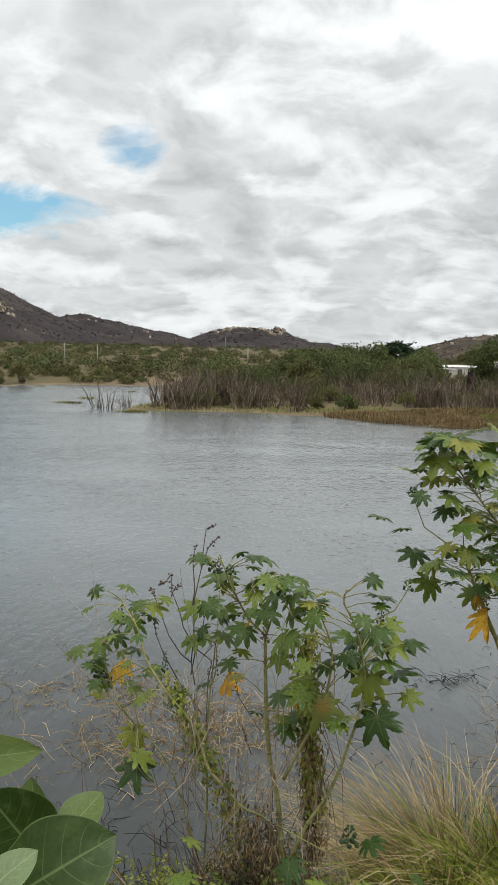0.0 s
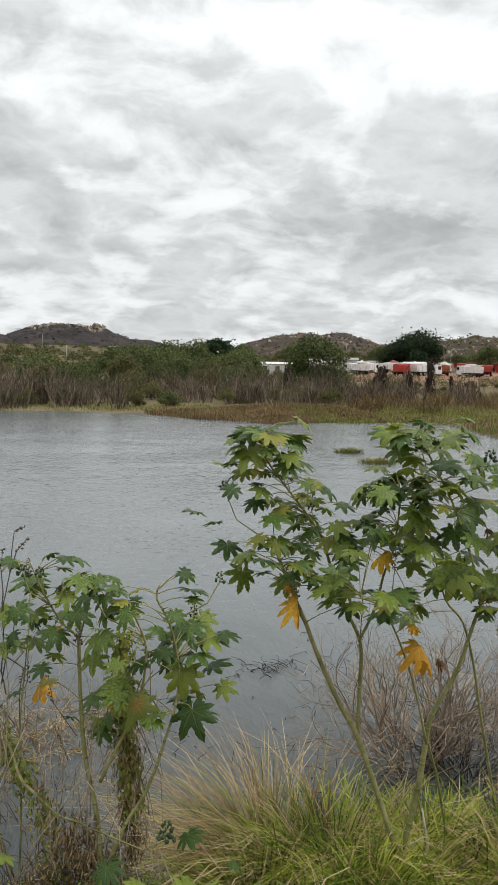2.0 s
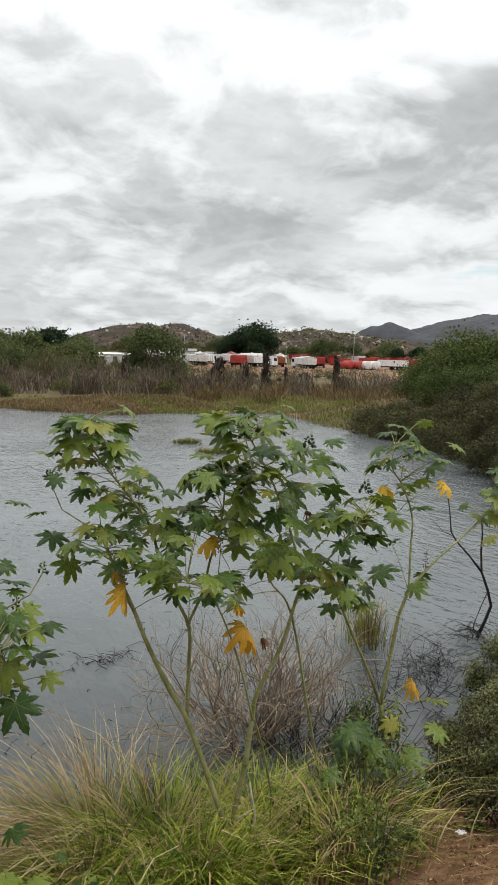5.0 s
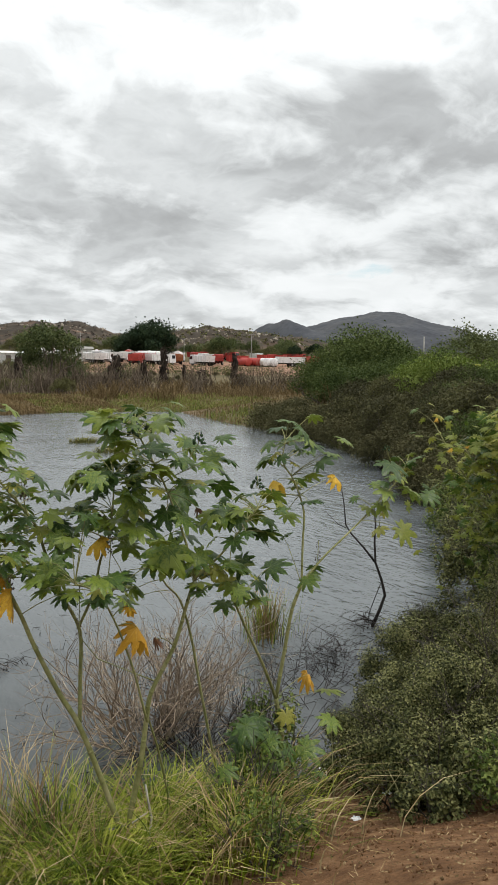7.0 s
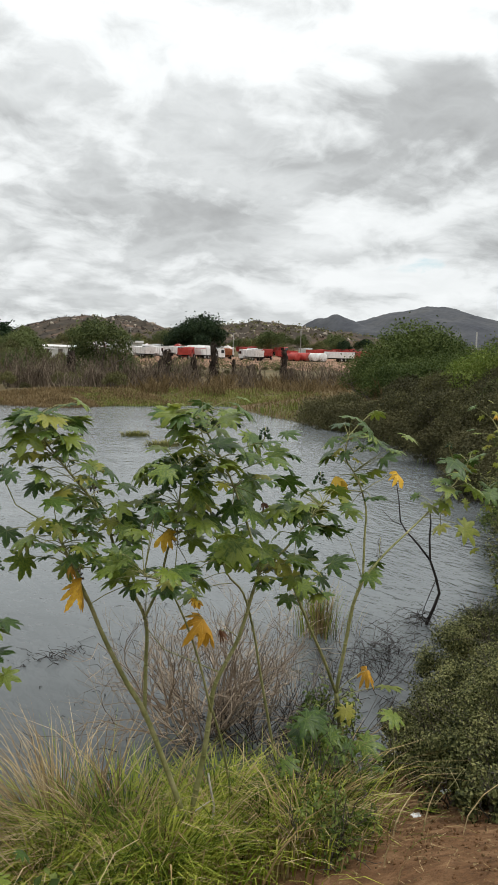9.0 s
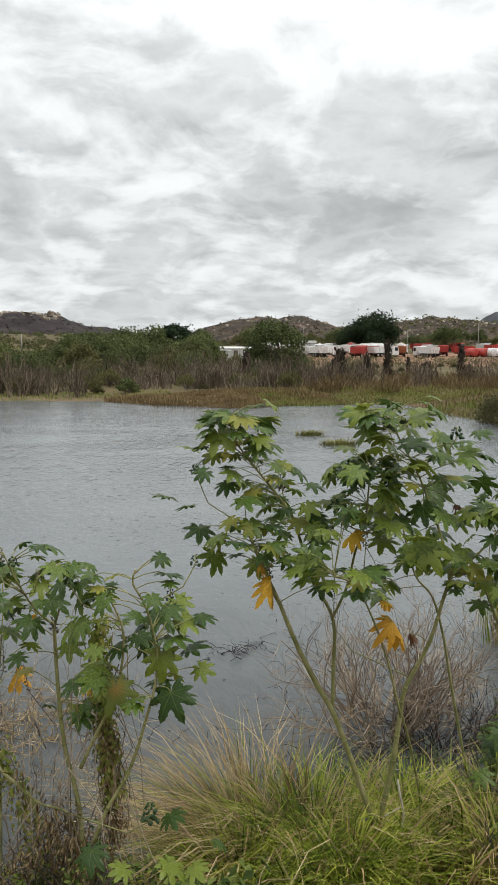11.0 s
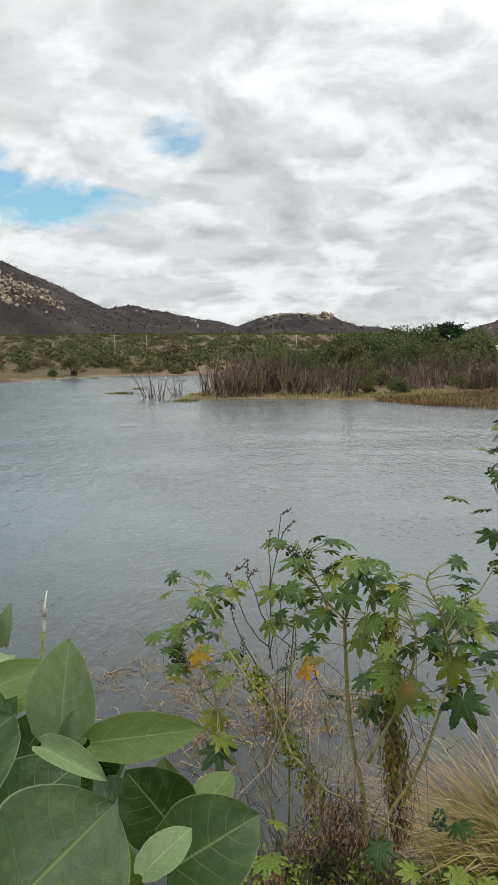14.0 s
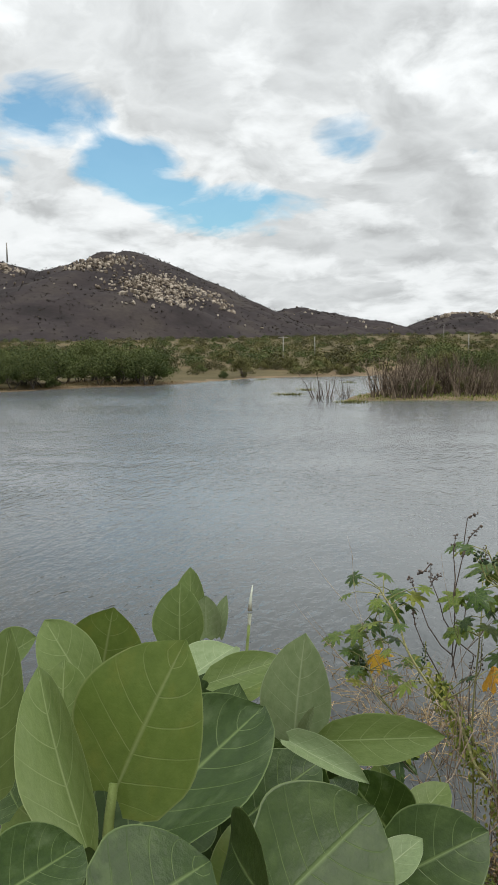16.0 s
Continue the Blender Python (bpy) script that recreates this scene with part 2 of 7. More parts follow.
def lake_water():
    m = bpy.data.materials.new("lake_water")
    t = node_tree(m)
    co = nd(t, "ShaderNodeTexCoord").outputs["Object"]

    def waves(scale, stretch, turn, detail, distortion):
        mp = nd(t, "ShaderNodeMapping")
        mp.inputs["Scale"].default_value = stretch
        mp.inputs["Rotation"].default_value = (0, 0, turn)
        t.links.new(co, mp.inputs[0])
        n = nd(t, "ShaderNodeTexNoise", Scale=scale, Detail=detail, Roughness=0.55, Distortion=distortion)
        t.links.new(mp.outputs[0], n.inputs["Vector"])
        return n.outputs[0]
    calm = ramp(t, waves(0.09, (1, 1.6, 1), 0.3, 3, 0.4), [(0.38, grey(0.5)), (0.62, grey(1.35))])
    h = math_node(t, "ADD", math_node(t, "MULTIPLY", waves(3.6, (1.0, 0.34, 1), 0.0, 2, 0.6), 0.8),
                  math_node(t, "MULTIPLY", waves(7.5, (1.0, 0.6, 1), 0.2, 2, 0.4), 0.50))
    # ripples a little lower near the bank, full height out on the lake
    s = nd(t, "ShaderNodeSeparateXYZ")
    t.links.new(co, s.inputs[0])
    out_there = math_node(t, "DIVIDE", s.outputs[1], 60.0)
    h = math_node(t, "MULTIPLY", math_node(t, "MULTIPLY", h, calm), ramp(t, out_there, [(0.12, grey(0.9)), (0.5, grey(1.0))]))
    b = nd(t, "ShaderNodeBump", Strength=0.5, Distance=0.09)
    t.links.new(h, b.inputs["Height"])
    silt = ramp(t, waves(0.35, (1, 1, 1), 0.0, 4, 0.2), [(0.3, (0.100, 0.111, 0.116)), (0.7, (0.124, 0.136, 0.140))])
    # darker colour along the near bank, paler further out and to the right
    off_bank = math_node(t, "ADD", out_there, math_node(t, "DIVIDE", s.outputs[0], 120.0))
    depth = math_node(t, "ADD", off_bank, math_node(t, "MULTIPLY", waves(0.5, (1, 1, 1), 0.0, 4, 0.2), 0.06))
    bank_tone = nd(t, "ShaderNodeMix")
    bank_tone.data_type = "RGBA"
    t.links.new(ramp(t, depth, [(0.115, grey(0)), (0.24, grey(1))]), bank_tone.inputs[0])
    bank_tone.inputs[6].default_value = (0.034, 0.038, 0.037, 1)
    t.links.new(silt, bank_tone.inputs[7])
    silt = bank_tone.outputs[2]
    p = nd(t, "ShaderNodeBsdfPrincipled", Roughness=0.14, IOR=1.333)
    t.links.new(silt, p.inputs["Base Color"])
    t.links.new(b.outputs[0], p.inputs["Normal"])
    o = nd(t, "ShaderNodeOutputMaterial")
    t.links.new(p.outputs[0], o.inputs[0])
    return m


WATER = lake_water()
SOIL = material("red_bank_soil", [(0.085, 0.043, 0.021), (0.170, 0.090, 0.043), (0.29, 0.170, 0.09)], 0.95, 9, 12, 1.0, 60)
MUD = material("shore_mud", [(0.095, 0.068, 0.042), (0.16, 0.118, 0.070), (0.22, 0.170, 0.105)], 0.9, 0.5, 8, 0.4, 4)
PLAIN = material("dry_plain", [(0.062, 0.055, 0.026), (0.108, 0.088, 0.043), (0.18, 0.125, 0.072)], 0.95, 0.05, 9, 0.5, 1.4)
YARD = material("yard_earth", [(0.20, 0.108, 0.07), (0.29, 0.168, 0.112), (0.35, 0.235, 0.17)], 0.95, 0.08, 8, 0.3, 2)
HILL = material("bare_thorn_scrub", [(0.020, 0.017, 0.017), (0.037, 0.030, 0.030), (0.062, 0.052, 0.044)], 0.95, 0.03, 9, 1.0, 0.35)
HILL_TAN = material("dry_hill_earth", [(0.030, 0.027, 0.022), (0.060, 0.048, 0.036), (0.19, 0.115, 0.078)], 0.95, 0.035, 9, 1.0, 0.3)
# the bluish haze of distance is mixed into this hill's colour
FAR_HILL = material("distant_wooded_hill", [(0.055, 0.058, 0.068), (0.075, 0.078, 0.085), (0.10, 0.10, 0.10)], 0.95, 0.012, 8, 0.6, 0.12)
ROCK = material("pale_granite", [(0.10, 0.08, 0.06), (0.23, 0.19, 0.148), (0.40, 0.35, 0.285)], 0.9, 0.2, 7, 0.6, 1.5, 0.6, True)
BARK = material("grey_brown_bark", [(0.06, 0.05, 0.04), (0.11, 0.095, 0.08), (0.17, 0.15, 0.13)], 0.95, 3, 6, 0.8, 25, stretch=(3, 3, 0.5))
HILL_SCRUB = material("bare_brown_thorn", [(0.026, 0.022, 0.020), (0.043, 0.036, 0.032), (0.068, 0.058, 0.044)], 0.9, 0.2, 4, 0, 5, 0.4, True)
DEAD = material("dead_stalks", [(0.062, 0.047, 0.034), (0.135, 0.104, 0.076), (0.26, 0.208, 0.152)], 0.95, 1.6, 4, 0.4, 20, 0.35, True, vary_ob=0.25)
STUMP = material("dark_rotten_trunk", [(0.016, 0.012, 0.010), (0.034, 0.026, 0.021), (0.07, 0.052, 0.04)], 0.95, 1.6, 4, 0.4, 20, 0.35, True)
DRY_TWIG = material("dry_grey_twigs", [(0.15, 0.11, 0.078), (0.29, 0.225, 0.16), (0.50, 0.42, 0.32)], 0.9, 4, 4, 0.3, 30, 0.3, True)
WET_TWIG = material("wet_dark_twigs", [(0.018, 0.016, 0.014), (0.035, 0.03, 0.027), (0.06, 0.05, 0.045)], 0.7, 4, 4, 0.3, 30)
THICKET = material("thicket_foliage", [(0.045, 0.068, 0.018), (0.082, 0.112, 0.030), (0.13, 0.16, 0.048)], 0.7, 0.5, 4, 0, 9, 0.35, True, 0.2, vary_ob=0.25)
FIELD = material("bright_field_shrubs", [(0.075, 0.11, 0.018), (0.12, 0.165, 0.028), (0.18, 0.22, 0.05)], 0.7, 0.5, 4, 0, 9, 0.35, True, 0.2, vary_ob=0.25)
TREE_LEAF = material("mesquite_foliage", [(0.046, 0.062, 0.022), (0.086, 0.107, 0.036), (0.14, 0.160, 0.058)], 0.7, 0.5, 4, 0, 9, 0.35, True, 0.15, vary_ob=0.22)
TREE_LEAF_B = material("olive_foliage", [(0.070, 0.070, 0.027), (0.125, 0.122, 0.045), (0.19, 0.178, 0.072)], 0.7, 0.5, 4, 0, 9, 0.38, True, 0.15, vary_ob=0.22)
TREE_LEAF_D = material("dark_foliage", [(0.012, 0.025, 0.012), (0.024, 0.042, 0.018), (0.04, 0.06, 0.026)], 0.8, 0.5, 4, 0, 9, 0.4, True, 0.1)
SCRUB_DARK = material("dark_bank_scrub", [(0.042, 0.040, 0.020), (0.078, 0.074, 0.034), (0.125, 0.122, 0.050)], 0.8, 0.6, 4, 0, 9, 0.4, True, 0.1, vary_ob=0.25)
BROWN_LEAF = material("brown_scrub_foliage", [(0.052, 0.050, 0.024), (0.090, 0.084, 0.038), (0.135, 0.125, 0.058)], 0.8, 0.6, 4, 0, 9, 0.35, True, 0.1, vary_ob=0.2)
SHRUB_LEAF = material("small_dark_shrub_leaves", [(0.028, 0.034, 0.011), (0.098, 0.106, 0.034), (0.24, 0.235, 0.095)], 0.6, 3, 4, 0, 40, 0.6, True, 0.18)
WEED_LEAF = material("weed_leaves", [(0.034, 0.056, 0.011), (0.11, 0.15, 0.032), (0.23, 0.26, 0.07)], 0.6, 4, 4, 0, 40, 0.45, True, 0.25)
VINE_LEAF = material("yellow_green_vine", [(0.14, 0.18, 0.035), (0.22, 0.26, 0.05), (0.32, 0.31, 0.08)], 0.6, 6, 4, 0, 40, 0.5, True, 0.25)
WITHERED = material("withered_brown_leaves", [(0.060, 0.038, 0.019), (0.150, 0.098, 0.047), (0.33, 0.245, 0.13)], 0.9, 6, 4, 0.3, 40, 0.5, True, 0.1)
GRASS = material("green_grass", [(0.045, 0.075, 0.006), (0.20, 0.26, 0.022), (0.44, 0.46, 0.075)], 0.6, 3, 4, 0, 40, 0.5, True, 0.3)
STRAW = material("dry_straw_grass", [(0.19, 0.125, 0.055), (0.37, 0.265, 0.125), (0.55, 0.43, 0.25)], 0.8, 3, 4, 0, 40, 0.5, True, 0.2)
FAR_GRASS = material("far_bank_grass", [(0.11, 0.15, 0.028), (0.18, 0.21, 0.045), (0.24, 0.24, 0.075)], 0.85, 0.8, 4, 0, 12, 0.4, True, 0.15)
WEED_MAT = material("drowned_weed", [(0.10, 0.105, 0.03), (0.17, 0.17, 0.055), (0.25, 0.225, 0.09)], 0.85, 0.8, 4, 0, 12, 0.4, True, 0.15)
FAR_STRAW = material("far_bank_straw", [(0.12, 0.085, 0.04), (0.19, 0.132, 0.062), (0.26, 0.19, 0.10)], 0.85, 0.8, 4, 0, 12, 0.4, True, 0.15)
STEM = material("castor_stem", [(0.13, 0.135, 0.05), (0.24, 0.24, 0.095), (0.35, 0.32, 0.17)], 0.6, 9, 6, 0.3, 60, stretch=(1, 1, 1))
SEED = material("castor_capsules", [(0.03, 0.055, 0.025), (0.05, 0.085, 0.04), (0.08, 0.12, 0.055)], 0.7, 30, 3, 0.6, 120)
SEED_DRY = material("dry_flower_spike", [(0.075, 0.06, 0.052), (0.125, 0.10, 0.085), (0.19, 0.155, 0.13)], 0.9, 30, 3, 0.4, 120)
CASTOR = veined_leaf("castor_leaf", [(0.028, 0.060, 0.010), (0.066, 0.118, 0.016), (0.165, 0.210, 0.028)], (0.17, 0.22, 0.06), None, 0.30, 0.30)
CASTOR_PALE = veined_leaf("castor_leaf_pale", [(0.15, 0.185, 0.028), (0.235, 0.26, 0.040), (0.35, 0.33, 0.065)], (0.32, 0.31, 0.12), None, 0.38, 0.45)
CASTOR_YELLOW = veined_leaf("castor_leaf_yellow", [(0.48, 0.25, 0.02), (0.66, 0.38, 0.03), (0.76, 0.50, 0.06)], (0.62, 0.42, 0.1), None, 0.6, 0.3, 0.0, (0.16, 0.07, 0.02))
CASTOR_BROWN = veined_leaf("castor_leaf_brown", [(0.08, 0.035, 0.018), (0.16, 0.07, 0.03), (0.24, 0.12, 0.04)], (0.2, 0.12, 0.06), None, 0.8, 0.1)
CASTOR_RUST = veined_leaf("castor_leaf_rust", [(0.045, 0.085, 0.018), (0.075, 0.115, 0.022), (0.13, 0.16, 0.03)], (0.30, 0.20, 0.06), None, 0.5, 0.22, 0.0, None, (0.34, 0.19, 0.03))
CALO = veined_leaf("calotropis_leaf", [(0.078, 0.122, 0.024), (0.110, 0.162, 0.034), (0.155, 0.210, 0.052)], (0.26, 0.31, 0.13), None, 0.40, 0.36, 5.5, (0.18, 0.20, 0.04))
# same leaf again, with shade inside the shrub put into dark and deep
CALO_SHADED = veined_leaf("calotropis_leaf_dark", [(0.013, 0.030, 0.005), (0.026, 0.051, 0.009), (0.050, 0.082, 0.018)], (0.17, 0.23, 0.08), None, 0.42, 0.12, 7.0, (0.10, 0.14, 0.06))
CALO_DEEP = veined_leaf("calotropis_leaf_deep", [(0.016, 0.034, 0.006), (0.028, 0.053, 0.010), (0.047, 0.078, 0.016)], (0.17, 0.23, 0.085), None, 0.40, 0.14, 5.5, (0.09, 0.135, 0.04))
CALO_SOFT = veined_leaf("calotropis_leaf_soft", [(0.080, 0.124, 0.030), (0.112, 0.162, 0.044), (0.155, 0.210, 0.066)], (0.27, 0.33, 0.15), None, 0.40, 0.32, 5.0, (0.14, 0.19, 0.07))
# pale grey-green leaves, also used to put light on upright blades
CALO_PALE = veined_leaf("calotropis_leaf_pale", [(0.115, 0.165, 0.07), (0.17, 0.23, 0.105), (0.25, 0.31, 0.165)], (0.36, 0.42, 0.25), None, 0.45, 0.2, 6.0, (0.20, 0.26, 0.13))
CALO_STALK = material("calotropis_stalk", [(0.10, 0.14, 0.04), (0.15, 0.195, 0.06), (0.21, 0.25, 0.09)], 0.6, 12, 4, 0.2, 60)
CALO_BUD = material("calotropis_bud", [(0.42, 0.46, 0.36), (0.52, 0.55, 0.46), (0.6, 0.62, 0.55)], 0.8, 20, 4, 0.2, 60)
WHITE = material("white_lorry_paint", [(0.55, 0.55, 0.54), (0.70, 0.70, 0.69), (0.76, 0.76, 0.75)], 0.4, 0.9, 6, 0.05, 6)
RED = material("red_lorry_paint", [(0.26, 0.03, 0.022), (0.40, 0.045, 0.035), (0.46, 0.08, 0.06)], 0.5, 0.9, 6, 0.05, 6)
ORANGE = material("rusty_orange_paint", [(0.25, 0.09, 0.04), (0.36, 0.13, 0.06), (0.42, 0.20, 0.12)], 0.7, 0.9, 6, 0.05, 6)
BLACK = material("black_rubber", [(0.012, 0.012, 0.012), (0.022, 0.021, 0.02), (0.035, 0.033, 0.03)], 0.9, 2, 4, 0.2, 20)
GLASS_DARK = material("cab_window", [(0.01, 0.012, 0.014), (0.02, 0.022, 0.025), (0.03, 0.033, 0.036)], 0.08, 2, 3, 0, 20)
PLASTER = material("white_plaster", [(0.50, 0.49, 0.46), (0.66, 0.65, 0.62), (0.74, 0.73, 0.70)], 0.9, 0.6, 7, 0.2, 5)
TILE = material("clay_roof", [(0.22, 0.10, 0.06), (0.32, 0.15, 0.09), (0.38, 0.21, 0.14)], 0.9, 0.8, 6, 0.4, 6)
CONCRETE = material("pole_concrete", [(0.22, 0.21, 0.19), (0.30, 0.29, 0.265), (0.36, 0.35, 0.32)], 0.9, 1.2, 6, 0.2, 12)
LITTER = material("pale_plastic", [(0.55, 0.56, 0.56), (0.68, 0.69, 0.69), (0.75, 0.76, 0.77)], 0.35, 8, 4, 0.2, 40)
PALE_STICK = material("bleached_wood", [(0.26, 0.235, 0.18), (0.40, 0.37, 0.30), (0.50, 0.47, 0.40)], 0.85, 12, 4, 0.4, 60)
HOSE = material("black_hose", [(0.012, 0.012, 0.012), (0.02, 0.02, 0.02), (0.03, 0.03, 0.03)], 0.5, 8, 4, 0, 40)


# ---- builders ----
class Geo:
    """Collects pieces of one mesh."""

    def __init__(self):
        self.v, self.f, self.m, self.uv, self.n = [], [], [], [], 0

    def add(self, vs, fs, mi=0, uv=None):
        base = self.n
        self.v.extend(tuple(p) for p in vs)
        self.n += len(vs)
        self.f.extend(tuple(i + base for i in f) for f in fs)
        self.m.extend([mi] * len(fs))
        self.uv.extend(uv if uv is not None else [(0.5, 0.5)] * len(vs))

    def mesh(self, name, mats, smooth=True, uv=False):
        me = bpy.data.meshes.new(name)
        me.from_pydata(self.v, [], self.f)
        for m in mats:
            me.materials.append(m)
        me.polygons.foreach_set("material_index", self.m)
        me.polygons.foreach_set("use_smooth", [smooth] * len(self.f))
        if uv:
            lay = me.uv_layers.new(name="UVMap")
            idx = np.empty(len(me.loops), dtype=np.int32)
            me.loops.foreach_get("vertex_index", idx)
            lay.data.foreach_set("uv", np.array(self.uv, dtype=np.float32)[idx].ravel())
        me.update()
        return me


def part(name, geo, mats, parent=None, label="", smooth=True, uv=False):
    """Links what geo holds as one mesh object under its parent."""
    ob = new(name, geo.mesh(name, mats if isinstance(mats, (list, tuple)) else [mats], smooth, uv))
    if parent is not None:
        ob.parent = parent
    if label:
        tagged(ob, label)
    return ob


def root(name, label, category, group="", m=None, kind=""):
    ob = new(name)
    ob.empty_display_size = 0.1
    if m is not None:
        ob.matrix_basis = m
    return tagged(ob, label, category, group, kind)


def at(az, r, z=0.0):
    """A place by bearing (degrees to the right of straight ahead) and distance."""
    return Vector((r * math.sin(radians(az)), 0.3 + r * math.cos(radians(az)), z))


def tube(geo, pts, r0, r1, segs=6, mi=0, cap=True, power=1.0):
    pts = [Vector(p) for p in pts]
    n = len(pts)
    vs, fs = [], []
    side = None
    for i, p in enumerate(pts):
        d = (pts[min(i + 1, n - 1)] - pts[max(i - 1, 0)]).normalized()
        if side is None:
            side = d.orthogonal().normalized()
        side = (side - d * side.dot(d)).normalized()
        other = d.cross(side)
        r = r0 + (r1 - r0) * (i / max(n - 1, 1)) ** power
        for k in range(segs):
            a = 2 * math.pi * k / segs
            vs.append(p + (side * math.cos(a) + other * math.sin(a)) * r)
    for i in range(n - 1):
        for k in range(segs):
            a, b = i * segs + k, i * segs + (k + 1) % segs
            fs.append((a, b, b + segs, a + segs))
    if cap:
        fs.append(tuple(range((n - 1) * segs, n * segs)))
        fs.append(tuple(reversed(range(segs))))
    geo.add(vs, fs, mi)


def box(geo, x0, x1, y0, y1, z0, z1, mi=0, bevel=0.0):
    """A box with chamfered upright and top edges."""
    b = bevel
    if b <= 0:
        vs = [(x, y, z) for z in (z0, z1) for x, y in ((x0, y0), (x1, y0), (x1, y1), (x0, y1))]
        geo.add(vs, [(3, 2, 1, 0), (4, 5, 6, 7), (0, 1, 5, 4), (1, 2, 6, 5), (2, 3, 7, 6), (3, 0, 4, 7)], mi)
        return

    def ring(i, z):
        return [(x0 + i, y0 + b + i, z), (x0 + b + i, y0 + i, z), (x1 - b - i, y0 + i, z), (x1 - i, y0 + b + i, z),
                (x1 - i, y1 - b - i, z), (x1 - b - i, y1 - i, z), (x0 + b + i, y1 - i, z), (x0 + i, y1 - b - i, z)]
    vs = ring(0, z0) + ring(0, z1 - b) + ring(b * 0.7, z1)
    fs = [tuple(reversed(range(8))), tuple(range(16, 24))]
    for k in range(2):
        for i in range(8):
            j = (i + 1) % 8
            fs.append((k * 8 + i, k * 8 + j, k * 8 + 8 + j, k * 8 + 8 + i))
    geo.add(vs, fs, mi)


def drum(geo, p0, p1, r, segs=16, mi=0, dish=0.12):
    """A closed drum with dished ends."""
    p0, p1 = Vector(p0), Vector(p1)
    d = (p1 - p0).normalized()
    pts = [p0 - d * dish * r, p0, p0 + d * 0.04, p1 - d * 0.04, p1, p1 + d * dish * r]
    rad = [0.55 * r, 0.94 * r, r, r, 0.94 * r, 0.55 * r]
    a = d.orthogonal().normalized()
    b = d.cross(a)
    vs = [p + (a * math.cos(2 * math.pi * k / segs) + b * math.sin(2 * math.pi * k / segs)) * q for p, q in zip(pts, rad) for k in range(segs)]
    fs = [(i * segs + k, i * segs + (k + 1) % segs, (i + 1) * segs + (k + 1) % segs, (i + 1) * segs + k) for i in range(5) for k in range(segs)]
    fs += [tuple(reversed(range(segs))), tuple(range(5 * segs, 6 * segs))]
    geo.add(vs, fs, mi)


def cards(geo, centres, normals, lengths, widths, rng, mi=0, along=None):
    """Small pointed leaves: one kite each, folded a little along the middle."""
    n = len(centres)
    c = np.asarray(centres, float)
    nn = np.asarray(normals, float)
    nn /= np.linalg.norm(nn, axis=1)[:, None] + 1e-9
    d = rng.normal(size=(n, 3)) if along is None else np.asarray(along, float) + rng.normal(size=(n, 3)) * 0.25
    d -= nn * (d * nn).sum(1)[:, None]
    d /= np.linalg.norm(d, axis=1)[:, None] + 1e-9
    s = np.cross(nn, d)
    L, W = np.broadcast_to(lengths, n)[:, None], np.broadcast_to(widths, n)[:, None]
    fold = nn * W * 0.18
    vs = np.stack([c - d * L * 0.5, c + s * W * 0.5 + fold - d * L * 0.08, c + d * L * 0.5, c - s * W * 0.5 + fold - d * L * 0.08], 1).reshape(-1, 3)
    i = np.arange(n)[:, None] * 4
    fs = np.concatenate([np.hstack([i, i + 1, i + 2]), np.hstack([i, i + 2, i + 3])], 1).reshape(-1, 3)
    geo.add(vs.tolist(), fs.tolist(), mi)


def blade_strip(geo, base, lean, height, width, bend, mi=0):
    """A blade of grass in four tapering steps, bent over towards lean."""
    lean = Vector(lean).normalized() if Vector(lean).length else Vector((1, 0, 0))
    side = Vector((-lean.y, lean.x, 0)) * width * 0.5
    vs = []
    for k in range(4):
        q = k / 4
        p = Vector(base) + Vector((0, 0, 1)) * height * (q - 0.35 * bend * q * q) + lean * height * bend * q * q * 0.9
        vs += [p - side * (1 - 0.75 * q), p + side * (1 - 0.75 * q)]
    vs.append(Vector(base) + Vector((0, 0, 1)) * height * (1 - 0.42 * bend) + lean * height * bend * 0.95)
    geo.add(vs, [(0, 1, 3, 2), (2, 3, 5, 4), (4, 5, 7, 6), (6, 7, 8)], mi)


def twist(p, a):
    return Vector((p[0] * math.cos(a) - p[1] * math.sin(a), p[0] * math.sin(a) + p[1] * math.cos(a), p[2]))


def branching(geo, rng, start, way, length, radius, depth, spread, mi=0, segs=4, up=0.1, ends=None, kids=3):
    """A crooked limb that forks into thinner ones."""
    p, d = Vector(start), Vector(way).normalized()
    pts = [p.copy()]
    steps = 4
    for _ in range(steps):
        d = (d + Vector(rng.normal(size=3)) * 0.16 + Vector((0, 0, up * 0.3))).normalized()
        p = p + d * length / steps
        pts.append(p.copy())
    tube(geo, pts, radius, radius * 0.55, segs, mi, cap=False)
    if ends is not None:
        ends.append(p.copy())
    if depth:
        for k in range(kids):
            q = pts[-1] if k == 0 else pts[int(rng.integers(2, steps + 1))]
            w = (d + Vector(rng.normal(size=3)) * spread + Vector((0, 0, up))).normalized()
            branching(geo, rng, q, w, length * rng.uniform(0.55, 0.8), radius * 0.52, depth - 1, spread, mi, max(3, segs - 1), up, ends, kids)


